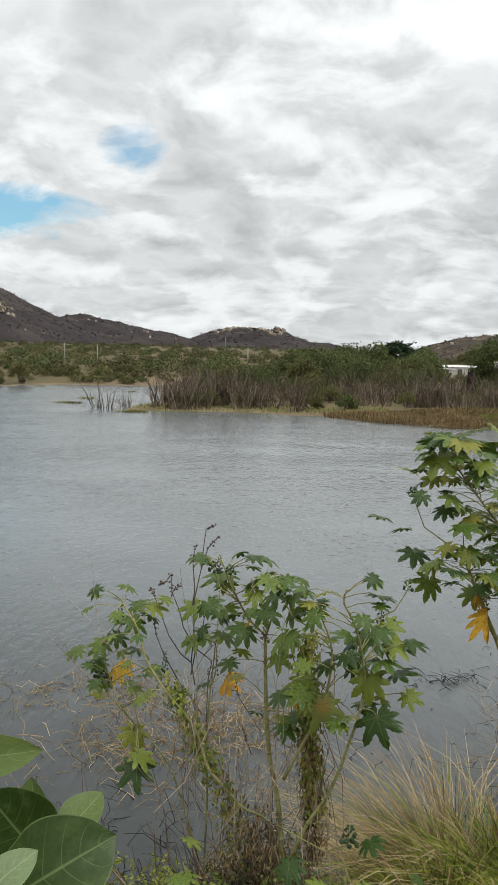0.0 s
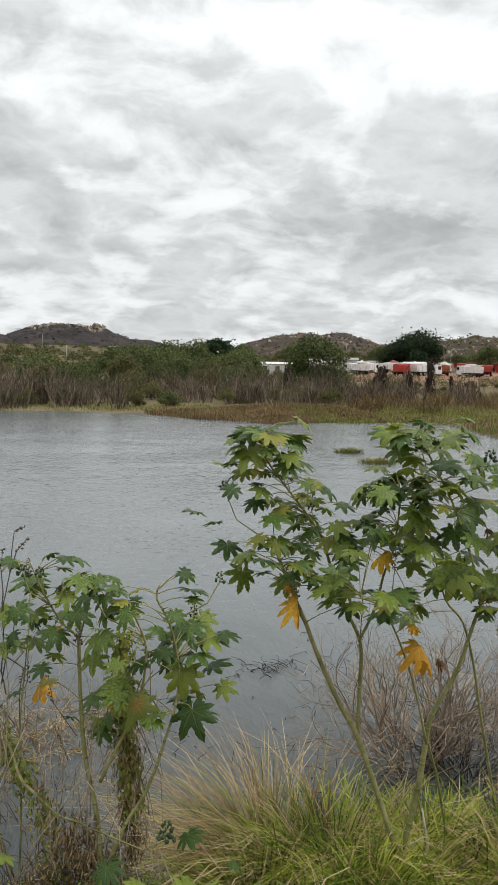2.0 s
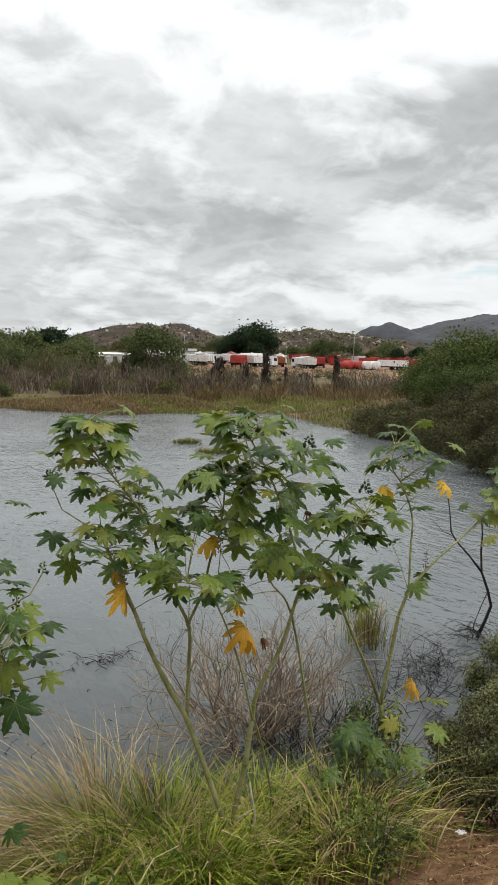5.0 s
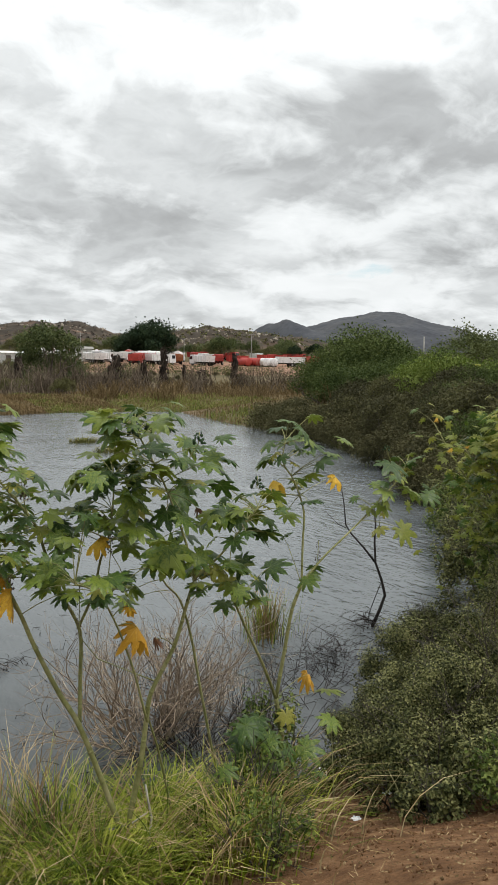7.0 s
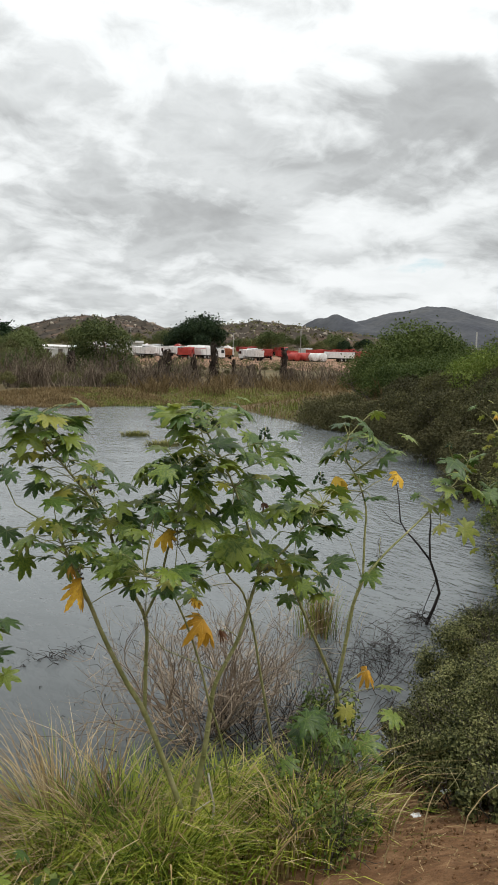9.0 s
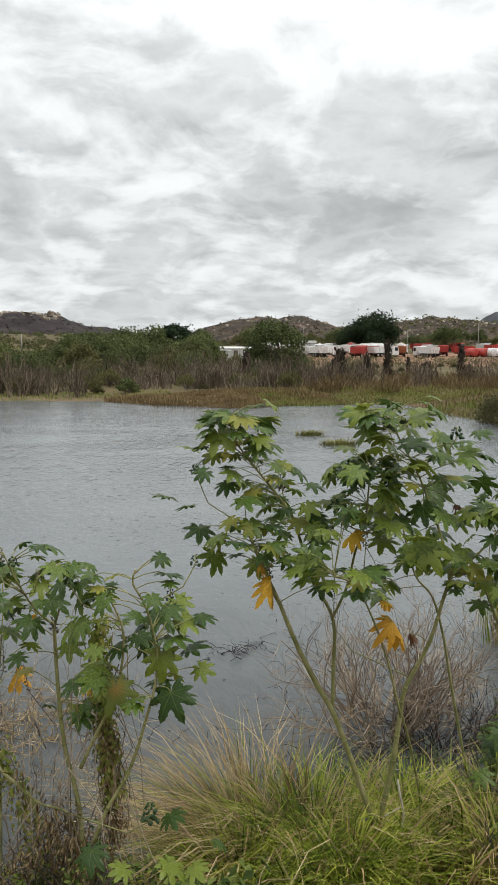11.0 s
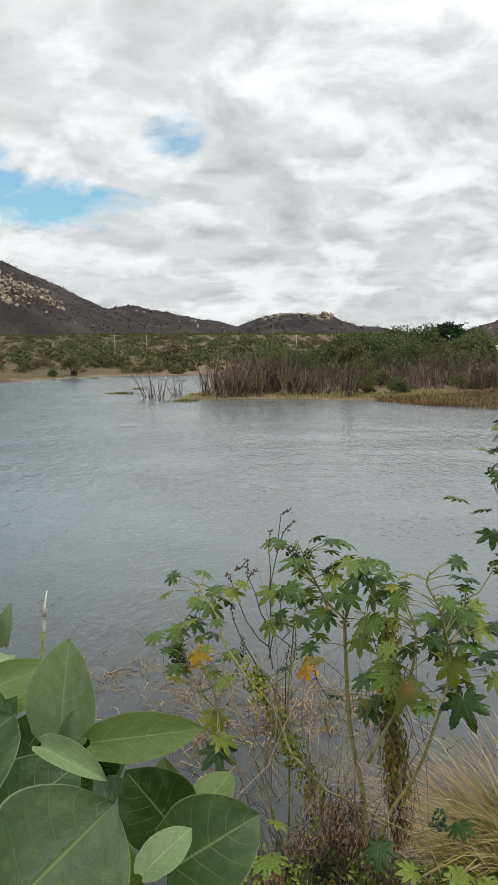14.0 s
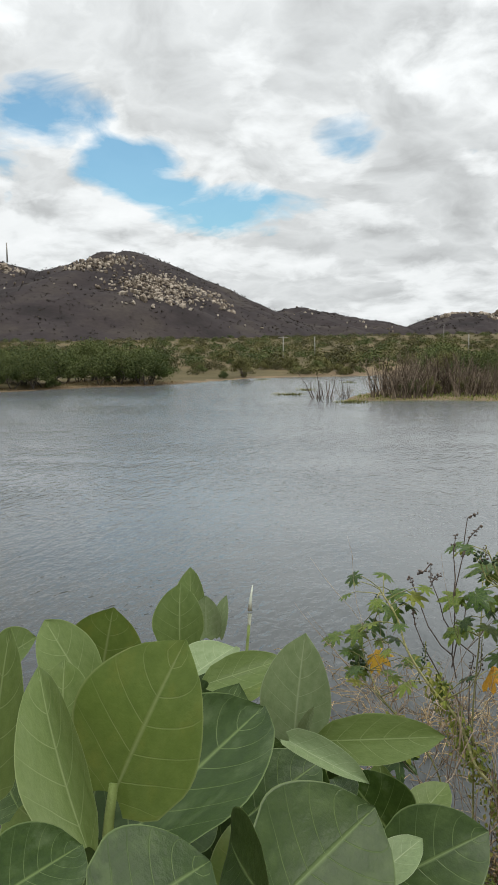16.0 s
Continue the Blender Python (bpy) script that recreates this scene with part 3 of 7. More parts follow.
# ---- ground and lake ----
LAKE = [(-90, 14), (-30, 6.5), (-12, 5.0), (-4, 4.6), (-1.6, 4.7), (-0.5, 4.7), (0.6, 5.0), (1.9, 5.3), (2.6, 5.2), (3.3, 5.0), (3.9, 5.3),
        (5.2, 6.2), (7.4, 7.3), (9.2, 8.7), (11.0, 11.2), (12.6, 13.8), (14.7, 17.5), (17.4, 22.4), (18.6, 27), (19.2, 35), (19.5, 40), (20.5, 44),
        (18, 45.2), (14, 45), (10, 43.6), (7, 46.3), (3.5, 51), (-2, 52.3), (-6, 51.8), (-9.3, 51), (-9.6, 58), (-8, 72), (-10, 90), (-13, 105),
        (-22, 99), (-28, 96.5), (-30, 84), (-31, 79), (-33, 74), (-37, 71.5), (-41, 62.5), (-58, 55), (-110, 45)]


def lake_distance(x, y):
    """Metres outside the lake's edge; negative on the water."""
    p = np.array(LAKE, float)
    q = np.roll(p, -1, 0)
    best = np.full(x.shape, 1e9)
    inside = np.zeros(x.shape, bool)
    for (ax, ay), (bx, by) in zip(p, q):
        ex, ey = bx - ax, by - ay
        k = np.clip(((x - ax) * ex + (y - ay) * ey) / (ex * ex + ey * ey), 0, 1)
        best = np.minimum(best, np.hypot(x - ax - k * ex, y - ay - k * ey))
        cross = (ay > y) != (by > y)
        with np.errstate(divide="ignore", invalid="ignore"):
            inside ^= cross & (x < (bx - ax) * (y - ay) / (by - ay + 1e-12) + ax)
    return np.where(inside, -best, best)


def ripple(x, y, s, seed):
    """Cheap smooth unevenness."""
    r = np.zeros_like(x)
    g = np.random.default_rng(seed)
    for k in range(6):
        a, f, ph = g.uniform(0, 6.28), s * (1.0 + 0.6 * k), g.uniform(0, 6.28)
        r += np.sin((x * math.cos(a) + y * math.sin(a)) * f + ph) / (1 + 0.6 * k)
    return r / 3


def ground_height(x, y):
    d = lake_distance(x, y)
    r = np.hypot(x, y)
    az = np.degrees(np.arctan2(x, y))
    near = y < 4.6 + np.maximum(0, x - 2.5) * 1.2
    bank = np.minimum(d * 0.48, 1.58)
    shore = 0.12 + 0.5 * (1 - np.exp(-d / 14)) - 0.10
    left = np.clip((12 - az) / 12, 0, 1)
    rise = left * np.clip((r - 108) * 0.029, 0, 12) + (1 - left) * np.clip((r - 150) * 0.0185, 0, 12)
    far = np.minimum(d * 0.12, shore) + rise
    right_bank = np.clip((x - 4) / 4, 0, 1) * np.clip((60 - y) / 20, 0, 1)
    w = np.clip((9.0 + np.maximum(0, x) * 0.9 - y) / 4, 0, 1) * (y < 40)
    z = w * bank + (1 - w) * (far + right_bank * np.clip(d * 0.10, 0, 0.9))
    z = z + ripple(x, y, 1.4, 3) * 0.05 * np.clip(d, 0, 1) * (r < 40) + ripple(x, y, 0.09, 5) * 0.12 * np.clip(d / 20, 0, 1) * (r > 120)
    return np.where(d < 0, np.maximum(d * 0.30, -1.2), z)


def gz(x, y):
    return float(ground_height(np.array([float(x)]), np.array([float(y)]))[0])


def build_ground():
    ang = np.radians(np.concatenate([np.arange(-60, 60, 0.4), np.arange(60, 300, 4)]))
    rad = 0.25 * (4600 / 0.25) ** (np.arange(250) / 249)
    a, r = np.meshgrid(ang, rad)
    x, y = r * np.sin(a), 0.3 + r * np.cos(a)
    z = ground_height(x.ravel(), y.ravel())
    n, m = len(rad), len(ang)
    vs = np.column_stack([x.ravel(), y.ravel(), z]).tolist() + [(0, 0.3, gz(0, 0.3))]
    i, j = np.meshgrid(np.arange(n - 1), np.arange(m), indexing="ij")
    k = (j + 1) % m
    f = np.stack([i * m + j, i * m + k, (i + 1) * m + k, (i + 1) * m + j], -1).reshape(-1, 4)[:, ::-1]
    cx, cy = x.ravel()[f].mean(1), y.ravel()[f].mean(1)
    d = lake_distance(cx, cy)
    rr, az = np.hypot(cx, cy), np.degrees(np.arctan2(cx, cy))
    wob = ripple(cx, cy, 0.08, 9) * 9
    mi = np.full(len(f), 2)
    mi[d < 2.5 + ripple(cx, cy, 0.3, 11) * 1.5] = 1
    mi[(cx > 5) & (cy < 42) & (cy > 5)] = 2
    mi[(rr < 16) & (cx < 5.5)] = 0
    mi[(rr + wob > 140) & (rr + wob < 238) & (az > 16.5) & (az < 36)] = 3
    mi[(rr > 104) & (rr + wob * 1.3 < 122) & (az > -13) & (az < -3)] = 1
    g = Geo()
    g.add(vs, f.tolist() + [(n * m, t_, (t_ + 1) % m) for t_ in range(m)][::-1])
    g.m = mi.tolist() + [0] * m
    return part("ground", g, [SOIL, MUD, PLAIN, YARD])


tagged(build_ground(), "reddish bank soil, muddy shore and dry plain round the lake", "ground", kind="structure")
g = Geo()
g.add([(-180, 3.0, 0), (60, 3.0, 0), (60, 130, 0), (-180, 130, 0)], [(0, 1, 2, 3)])
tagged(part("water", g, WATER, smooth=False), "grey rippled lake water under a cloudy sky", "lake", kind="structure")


# ---- hills ----
def hill(name, mat, bumps, rough, label):
    """Ground raised to rounded tops: bearing, distance, height, half width across, half depth and steepness of each."""
    tops = [(at(az, r), h, w, dp, pw) for az, r, h, w, dp, pw in bumps]
    x0, x1 = min(c.x - w for c, h, w, dp, pw in tops) - 10, max(c.x + w for c, h, w, dp, pw in tops) + 10
    y0, y1 = min(c.y - dp for c, h, w, dp, pw in tops) - 10, max(c.y + dp for c, h, w, dp, pw in tops) + 10
    n, m = 190, 110
    x, y = np.meshgrid(np.linspace(x0, x1, n), np.linspace(y0, y1, m))
    z = np.full(x.shape, -6.0)
    for c, h, w, dp, pw in tops:
        q = np.sqrt(((x - c.x) / w) ** 2 + ((y - c.y) / dp) ** 2)
        z = np.maximum(z, h * (1 - q ** pw))
    scale = max(h for c, h, w, dp, pw in tops)
    fade = np.clip(z / 12, 0, 1)
    nz = np.array([noise.fractal((a / scale * 1.6, b / scale * 1.6, 0.3), 0.9, 2.1, 6) for a, b in zip(x.ravel(), y.ravel())]).reshape(x.shape)
    z = np.maximum(z + nz * rough * fade, -6)
    g = Geo()
    i, j = np.meshgrid(np.arange(m - 1), np.arange(n - 1), indexing="ij")
    f = np.stack([i * n + j, i * n + j + 1, (i + 1) * n + j + 1, (i + 1) * n + j], -1).reshape(-1, 4)
    g.add(np.column_stack([x.ravel(), y.ravel(), z.ravel()]).tolist(), f.tolist())
    ob = part(name, g, mat)
    tagged(ob, label, "hill", kind="structure")
    return x, y, z


def boulder(g, rng, p, s):
    """A rough many-sided stone."""
    bm = bmesh.new()
    bmesh.ops.create_icosphere(bm, subdivisions=1, radius=1)
    k = rng.uniform(0.5, 1.4, 3)
    vs = [Vector(p) + Vector((v.co.x * k[0], v.co.y * k[1], v.co.z * k[2])) * s * rng.uniform(0.6, 1.25) for v in bm.verts]
    g.add(vs, [[v.index for v in f.verts] for f in bm.faces])
    bm.free()


def hill_height(grid, x, y):
    gx, gy, gh = grid
    j = int(np.clip(np.searchsorted(gx[0], x), 0, gx.shape[1] - 1))
    i = int(np.clip(np.searchsorted(gy[:, 0], y), 0, gx.shape[0] - 1))
    return float(gh[i, j])


def scatter_rocks(name, grid, spots, label, seed):
    """Loose boulders and outcrops: bearing and distance of the middle, spread across and in depth, number and size of each spot."""
    rng = np.random.default_rng(seed)
    g = Geo()
    for az, r, w, dp, count, size in spots:
        for _ in range(count):
            q = at(az, r) + Vector((float(rng.normal() * w * 0.5), float(rng.normal() * dp * 0.5), 0))
            z = hill_height(grid, q.x, q.y)
            if z > 2:
                boulder(g, rng, (q.x, q.y, z + size * 0.1), size * float(rng.uniform(0.5, 1.5)))
    tagged(part(name, g, ROCK, smooth=False), label, "boulders", kind="stuff")


def ridge_scrub(name, grid, count, seed, mat, size, label, low=0.0):
    """Small bushes over a hillside, which roughen its skyline."""
    rng = np.random.default_rng(seed)
    gx, gy, gh = grid
    ok = np.argwhere(gh > max(6.0, low * gh.max()))
    g = Geo()
    for _ in range(count):
        i, j = ok[int(rng.integers(len(ok)))]
        s = size * rng.uniform(0.5, 1.4)
        c = np.array([gx[i, j], gy[i, j], gh[i, j]]) + np.array([rng.uniform(-2, 2), rng.uniform(-2, 2), s * 0.3])
        k = 9
        o = rng.normal(size=(k, 3)) * s * np.array([0.5, 0.5, 0.36])
        cards(g, c + o, o + np.array([0, 0, 0.3]) * s, s * 0.7, s * 0.5, rng)
    tagged(part(name, g, mat, smooth=False), label, "scrub", kind="stuff")


grid_main = hill("hill_main", HILL, [(-24.7, 690, 87, 185, 300, 1.15), (-26.0, 690, 87, 60, 120, 1.6), (-34.5, 720, 82, 190, 300, 1.4), (-21.5, 640, 60, 110, 200, 1.3)], 4.0, "dark brown hill of bare thorn scrub with pale rock faces")
grid_a = hill("hill_a", HILL, [(-13, 900, 49, 170, 260, 1.4), (-8.6, 900, 37, 120, 200, 1.5)], 4.0, "low dark hill of bare scrub behind the plain")
grid_b = hill("hill_b", HILL, [(-1.5, 1000, 44.5, 120, 250, 2.0), (0.55, 990, 47, 60, 150, 1.2), (3.2, 1000, 29, 130, 220, 1.6)], 2.5, "flat-topped dark rocky hill behind the lake")
grid_c = hill("hill_c", HILL_TAN, [(14.6, 700, 28.5, 85, 200, 1.9), (17.0, 690, 30.5, 55, 150, 1.6), (20.6, 700, 22, 110, 180, 1.5)], 2.2, "brown scrub hill above the lorry yard")
grid_d = hill("hill_d", HILL_TAN, [(26.6, 520, 22.5, 75, 130, 1.6), (30.2, 540, 19, 80, 130, 1.6), (22.4, 540, 17, 80, 130, 1.5)], 2.0, "low rocky hill of tan earth and boulders")
grid_e = hill("hill_far", FAR_HILL, [(31.75, 1700, 90, 95, 300, 1.05), (38.1, 1700, 103, 245, 400, 1.6), (34.8, 1700, 70, 150, 300, 1.5)], 6.0, "distant wooded mountain with two tops, bluish haze in its colour")
scatter_rocks("boulder_field", grid_main, [(-22.9, 560, 26, 30, 620, 1.0), (-21.6, 590, 28, 30, 480, 1.0), (-26.4, 620, 18, 30, 260, 1.1), (-19.2, 610, 16, 14, 60, 1.3), (-33.2, 670, 18, 18, 60, 2.0), (-28.0, 600, 8, 10, 40, 1.4), (-24, 560, 170, 60, 70, 1.0), (-18.0, 580, 9, 8, 16, 1.7), (-23, 530, 40, 10, 16, 1.6)],
              "pale granite boulders and slabs on the dark hillside", 21)
scatter_rocks("boulder_field", grid_b, [(-0.6, 930, 50, 30, 30, 1.8), (0.5, 955, 9, 16, 40, 2.0), (-1.9, 930, 10, 10, 22, 1.8), (0.0, 900, 4, 14, 14, 1.8), (-3.0, 915, 5, 8, 12, 2.4), (-2.3, 935, 6, 8, 12, 2.2), (-0.6, 935, 4, 12, 18, 2.4), (-3.9, 940, 4, 6, 6, 2.0)], "pale granite outcrops on the flat-topped hill", 22)
scatter_rocks("boulder_field", grid_a, [(-11, 840, 130, 60, 40, 1.5)], "scattered pale boulders on the low hill", 23)
scatter_rocks("boulder_field", grid_c, [(15.5, 640, 70, 40, 60, 1.1), (20, 640, 70, 40, 60, 1.1)], "small boulders on the brown hill", 24)
scatter_rocks("boulder_field", grid_d, [(26.6, 460, 60, 40, 130, 0.8), (30, 480, 60, 40, 90, 0.8), (22.5, 480, 60, 40, 50, 0.8)], "boulders strewn over the low tan hill", 25)
ridge_scrub("hill_scrub", grid_main, 7000, 31, HILL_SCRUB, 1.0, "leafless brown thorn bushes on the main hill")
ridge_scrub("hill_scrub", grid_a, 900, 32, HILL_SCRUB, 1.6, "leafless thorn bushes on the low hill")
ridge_scrub("hill_scrub", grid_b, 900, 33, HILL_SCRUB, 1.7, "leafless thorn bushes on the flat-topped hill")
ridge_scrub("hill_scrub", grid_c, 900, 34, HILL_SCRUB, 1.4, "dull brown bushes on the brown hill")
ridge_scrub("hill_scrub", grid_d, 800, 35, TREE_LEAF_B, 1.6, "olive bushes among the boulders")


# ---- trees and shrubs of the middle distance ----
def make_tree(name, height, width, mat, seed, leaves=1300, leaf=0.26, trunk_h=0.3, lobes=9, flat=0.7, label="", category="tree", stems=3):
    """A tree: crooked stems that fork, and a crown of many small leaf sprays in uneven lobes."""
    rng = np.random.default_rng(seed)
    top = root(name, label, category)
    g = Geo()
    ends = []
    for k in range(stems):
        a = rng.uniform(0, 6.28)
        branching(g, rng, (0.12 * math.cos(a), 0.12 * math.sin(a), -0.2), (0.5 * math.cos(a), 0.5 * math.sin(a), 1.0), height * 0.42, 0.035 * height / stems ** 0.5, 2, 0.55, 0, 5, 0.12, ends)
    part("trunk", g, BARK, top)
    g = Geo()
    cen, siz = [], []
    for k in range(lobes):
        a, q = k * 2.4 + rng.uniform(-0.4, 0.4), math.sqrt((k + 0.4) / lobes)
        z = height * (trunk_h + (1 - trunk_h) * (0.30 + 0.48 * (1 - q ** 1.7) + rng.uniform(-0.10, 0.12)))
        cen.append((math.cos(a) * q * width * 0.38, math.sin(a) * q * width * 0.38, z))
        siz.append(width * rng.uniform(0.15, 0.25))
    for (cx, cy, cz), s in zip(cen, siz):
        n = leaves // lobes
        o = rng.normal(size=(n, 3))
        o /= np.linalg.norm(o, axis=1)[:, None]
        rr = s * rng.uniform(0.45, 1.02, n) ** 0.6
        p = np.array([cx, cy, cz]) + o * rr[:, None] * np.array([1, 1, flat])
        cards(g, p, o + rng.normal(size=(n, 3)) * 0.5 + np.array([0, 0, 0.35]), leaf * rng.uniform(0.6, 1.5, n), leaf * 0.5 * rng.uniform(0.6, 1.3, n), rng)
        n = leaves // lobes // 4
        o = rng.normal(size=(n, 3)) * s * 0.34
        cards(g, np.array([cx, cy, cz]) + o, rng.normal(size=(n, 3)), leaf * 1.7, leaf * 1.1, rng)
    part("crown", g, mat, top, smooth=False)
    return top


def make_dead_bush(seed, height, stalks, spread, mat, label, name="dead_shrub"):
    """A clump of upright dead stalks, each with a few broken side twigs."""
    rng = np.random.default_rng(seed)
    top = root(name, label, "dead shrub")
    g = Geo()
    for _ in range(stalks):
        a, q = rng.uniform(0, 6.28), spread * math.sqrt(rng.uniform(0, 1))
        h = height * rng.uniform(0.45, 1.1)
        p = Vector((math.cos(a) * q, math.sin(a) * q, -0.15))
        lean = Vector((rng.normal() * 0.25, rng.normal() * 0.25, 1))
        pts = [p + lean * h * k / 3 + Vector((rng.normal(), rng.normal(), 0)) * 0.06 * k for k in range(4)]
        tube(g, pts, rng.uniform(0.014, 0.085), 0.010, 3, 0, cap=False)
        for _ in range(int(rng.integers(2, 6))):
            b = pts[1].lerp(pts[3], rng.uniform(0, 0.9))
            w = Vector((rng.normal() * 0.5, rng.normal() * 0.5, rng.uniform(0.3, 1)))
            tube(g, [b, b + w * h * 0.14, b + w * h * 0.25 + Vector((0, 0, 0.05))], 0.014, 0.005, 3, 0, cap=False)
    tagged(part("brushwood", g, mat, top, smooth=False), kind="stuff")
    return top


rng = np.random.default_rng(77)
PLANTED = set()
KINDS = {
    "mesquite": make_tree("tree", 5.0, 6.2, TREE_LEAF, 1, 3600, 0.20, 0.16, 13, 0.75, "green mesquite tree with a low feathery crown"),
    "mesquite_b": make_tree("tree", 4.4, 6.6, TREE_LEAF, 2, 3600, 0.20, 0.12, 14, 0.7, "spreading green mesquite tree with several stems"),
    "olive": make_tree("tree", 4.0, 5.0, TREE_LEAF_B, 3, 2800, 0.19, 0.12, 11, 0.75, "olive-green thorn tree with an open crown"),
    "shrub": make_tree("shrub", 2.2, 3.2, TREE_LEAF, 4, 1700, 0.15, 0.05, 9, 0.8, "low green thorn shrub on the plain", "shrub"),
    "shrub_b": make_tree("shrub", 1.9, 3.0, TREE_LEAF_B, 5, 1700, 0.15, 0.05, 9, 0.8, "olive-green shrub on the dry plain", "shrub"),
    "brown": make_tree("shrub", 1.6, 2.4, BROWN_LEAF, 6, 1300, 0.12, 0.05, 8, 0.8, "brownish half-bare shrub on the plain", "shrub"),
    "crowned": make_tree("tree", 5.2, 6.6, TREE_LEAF, 14, 4200, 0.20, 0.36, 12, 0.6, "green tree with a rounded crown on several clear stems"),
    "thicket": make_tree("tree", 4.0, 5.4, THICKET, 11, 9000, 0.115, 0.05, 20, 0.8, "feathery light-green mesquite in the bank thicket"),
    "thicket_brown": make_tree("shrub", 1.7, 2.8, BROWN_LEAF, 12, 5200, 0.078, 0.03, 14, 0.8, "dense brownish shrub at the water's edge", "shrub"),
    "bank_scrub": make_tree("shrub", 2.3, 3.0, SCRUB_DARK, 15, 5200, 0.075, 0.30, 16, 0.7, "dark half-bare thorn scrub with brown stems on the bank", "shrub", stems=12),
    "field": make_tree("shrub", 2.4, 4.4, FIELD, 13, 5200, 0.10, 0.03, 18, 0.7, "bright green low shrubs behind the bank thicket", "shrub"),
    "dark": make_tree("tree", 9.5, 13.5, TREE_LEAF_D, 27, 9000, 0.40, 0.06, 15, 0.72, "broad dense dark-green tree behind the lorries", stems=1),
    "airy": make_tree("tree", 6.0, 7.0, TREE_LEAF, 9, 4600, 0.16, 0.36, 17, 0.45, "open feathery green tree above the thicket"),
    "umbrella": make_tree("tree", 6.0, 6.5, TREE_LEAF_D, 8, 3400, 0.26, 0.42, 11, 0.5, "dark flat-topped tree on a clear stem", stems=1),
}
DEADS = [make_dead_bush(40, 2.6, 26, 1.0, DEAD, "clump of dead brown stalks at the water's edge"), make_dead_bush(41, 2.1, 34, 1.2, DEAD, "clump of dead brown stalks at the water's edge"),
         make_dead_bush(42, 3.1, 16, 0.7, DEAD, "tall dead grey-brown branches standing in shallow water"), make_dead_bush(43, 1.3, 44, 1.2, FAR_STRAW, "tan dry reeds on the far bank")]


def plant_out(kind, az, r, scale, group, sink=0.0):
    src = KINDS[kind] if isinstance(kind, str) else kind
    p = at(az, r)
    p.z = max(gz(p.x, p.y), -0.15 if src in (KINDS["thicket_brown"], KINDS["bank_scrub"]) else -9.0) - sink - (0.3 * scale if src.name.startswith("shrub") else 0.0)
    m = Matrix.LocRotScale(p, Euler((0, 0, float(rng.uniform(0, 6.28)))), None)
    if src.name in PLANTED:
        ob = copy_thing(src, m)
    else:
        PLANTED.add(src.name)
        ob = src
        ob.matrix_basis = m
    ob.scale = (scale * float(rng.uniform(0.9, 1.15)), scale * float(rng.uniform(0.9, 1.15)), scale)
    return tagged(ob, group=group)


def belt(kinds, count, az0, az1, r0, r1, s0, s1, group, dry=True):
    done = 0
    for _ in range(count * 4):
        if done >= count:
            break
        az, r = float(rng.uniform(az0, az1)), float(rng.uniform(r0 ** 0.5, r1 ** 0.5)) ** 2
        p = at(az, r)
        if 10.9 < az < 13.9 and 60 < r < 178 and s1 > 0.6:
            continue
        if dry and lake_distance(np.array([p.x]), np.array([p.y]))[0] < 1.2:
            continue
        plant_out(kinds[int(rng.integers(len(kinds)))], az, r, float(rng.uniform(s0, s1)), group)
        done += 1


# far left shore and the slope behind it
belt(["thicket", "mesquite", "shrub", "thicket"], 34, -38, -21, 76, 100, 0.5, 0.8, "trees on the left shore")
belt(["mesquite_b", "crowned", "mesquite"], 22, -38, -22, 78, 108, 0.62, 0.95, "trees on the left shore")
belt(["shrub_b", "shrub", "shrub_b", "olive"], 40, -38, -15, 98, 180, 0.4, 0.75, "trees on the left shore")
belt(["shrub_b", "brown", "brown"], 18, -17, 1, 106, 125, 0.4, 0.85, "shrubs on the plain")
belt(["shrub_b", "shrub", "shrub_b", "brown"], 28, -17, 6, 112, 160, 0.55, 1.15, "shrubs on the plain")
# the wood behind the dead stalks
belt(["mesquite", "mesquite_b", "olive"], 34, 1.5, 13, 84, 125, 0.78, 1.02, "mesquite trees behind the reeds")
belt(["shrub", "olive", "shrub_b", "mesquite_b"], 46, -5, 17, 70, 92, 0.55, 0.85, "mesquite trees behind the reeds")
for az, r, s, k in ((1.8, 96, 0.95, "mesquite"), (3.4, 100, 1.08, "mesquite_b"), (5.6, 105, 1.12, "mesquite"), (7.0, 104, 1.15, "mesquite"), (8.6, 108, 1.0, "umbrella"), (10.0, 108, 0.9, "mesquite"), (15.7, 86, 1.12, "crowned"), (16.6, 90, 0.6, "olive"), (12.0, 150, 0.6, "olive"), (13.1, 150, 0.5, "olive"), (12.6, 120, 0.35, "olive"), (14.4, 92, 0.7, "shrub"), (17.6, 90, 0.9, "shrub")):
    plant_out(k, az, r, s, "mesquite trees behind the reeds")
belt(["olive"], 22, -6, 20, 56, 68, 0.22, 0.4, "bushes among the dead stalks")
belt(["shrub", "shrub_b", "brown"], 18, -6, 20, 54, 72, 0.32, 0.7, "bushes among the dead stalks")
# scrub in front of and behind the lorry yard
belt(["shrub", "shrub_b", "brown"], 28, 15, 34, 78, 135, 0.35, 0.65, "scrub below the yard")
belt(["olive", "mesquite"], 46, 10, 34, 250, 380, 0.9, 1.7, "trees behind the yard")
plant_out("dark", 22.65, 240, 1.28, "trees behind the yard")
plant_out("dark", 21.45, 246, 0.9, "trees behind the yard")
plant_out("crowned", 27.5, 250, 1.45, "trees behind the yard")
plant_out("umbrella", 32.6, 260, 0.9, "trees behind the yard")
plant_out("umbrella", 34.0, 270, 1.0, "trees behind the yard")
# thicket on the right bank
belt(["thicket"], 16, 38.5, 53, 30, 60, 0.45, 0.62, "thicket on the right bank")
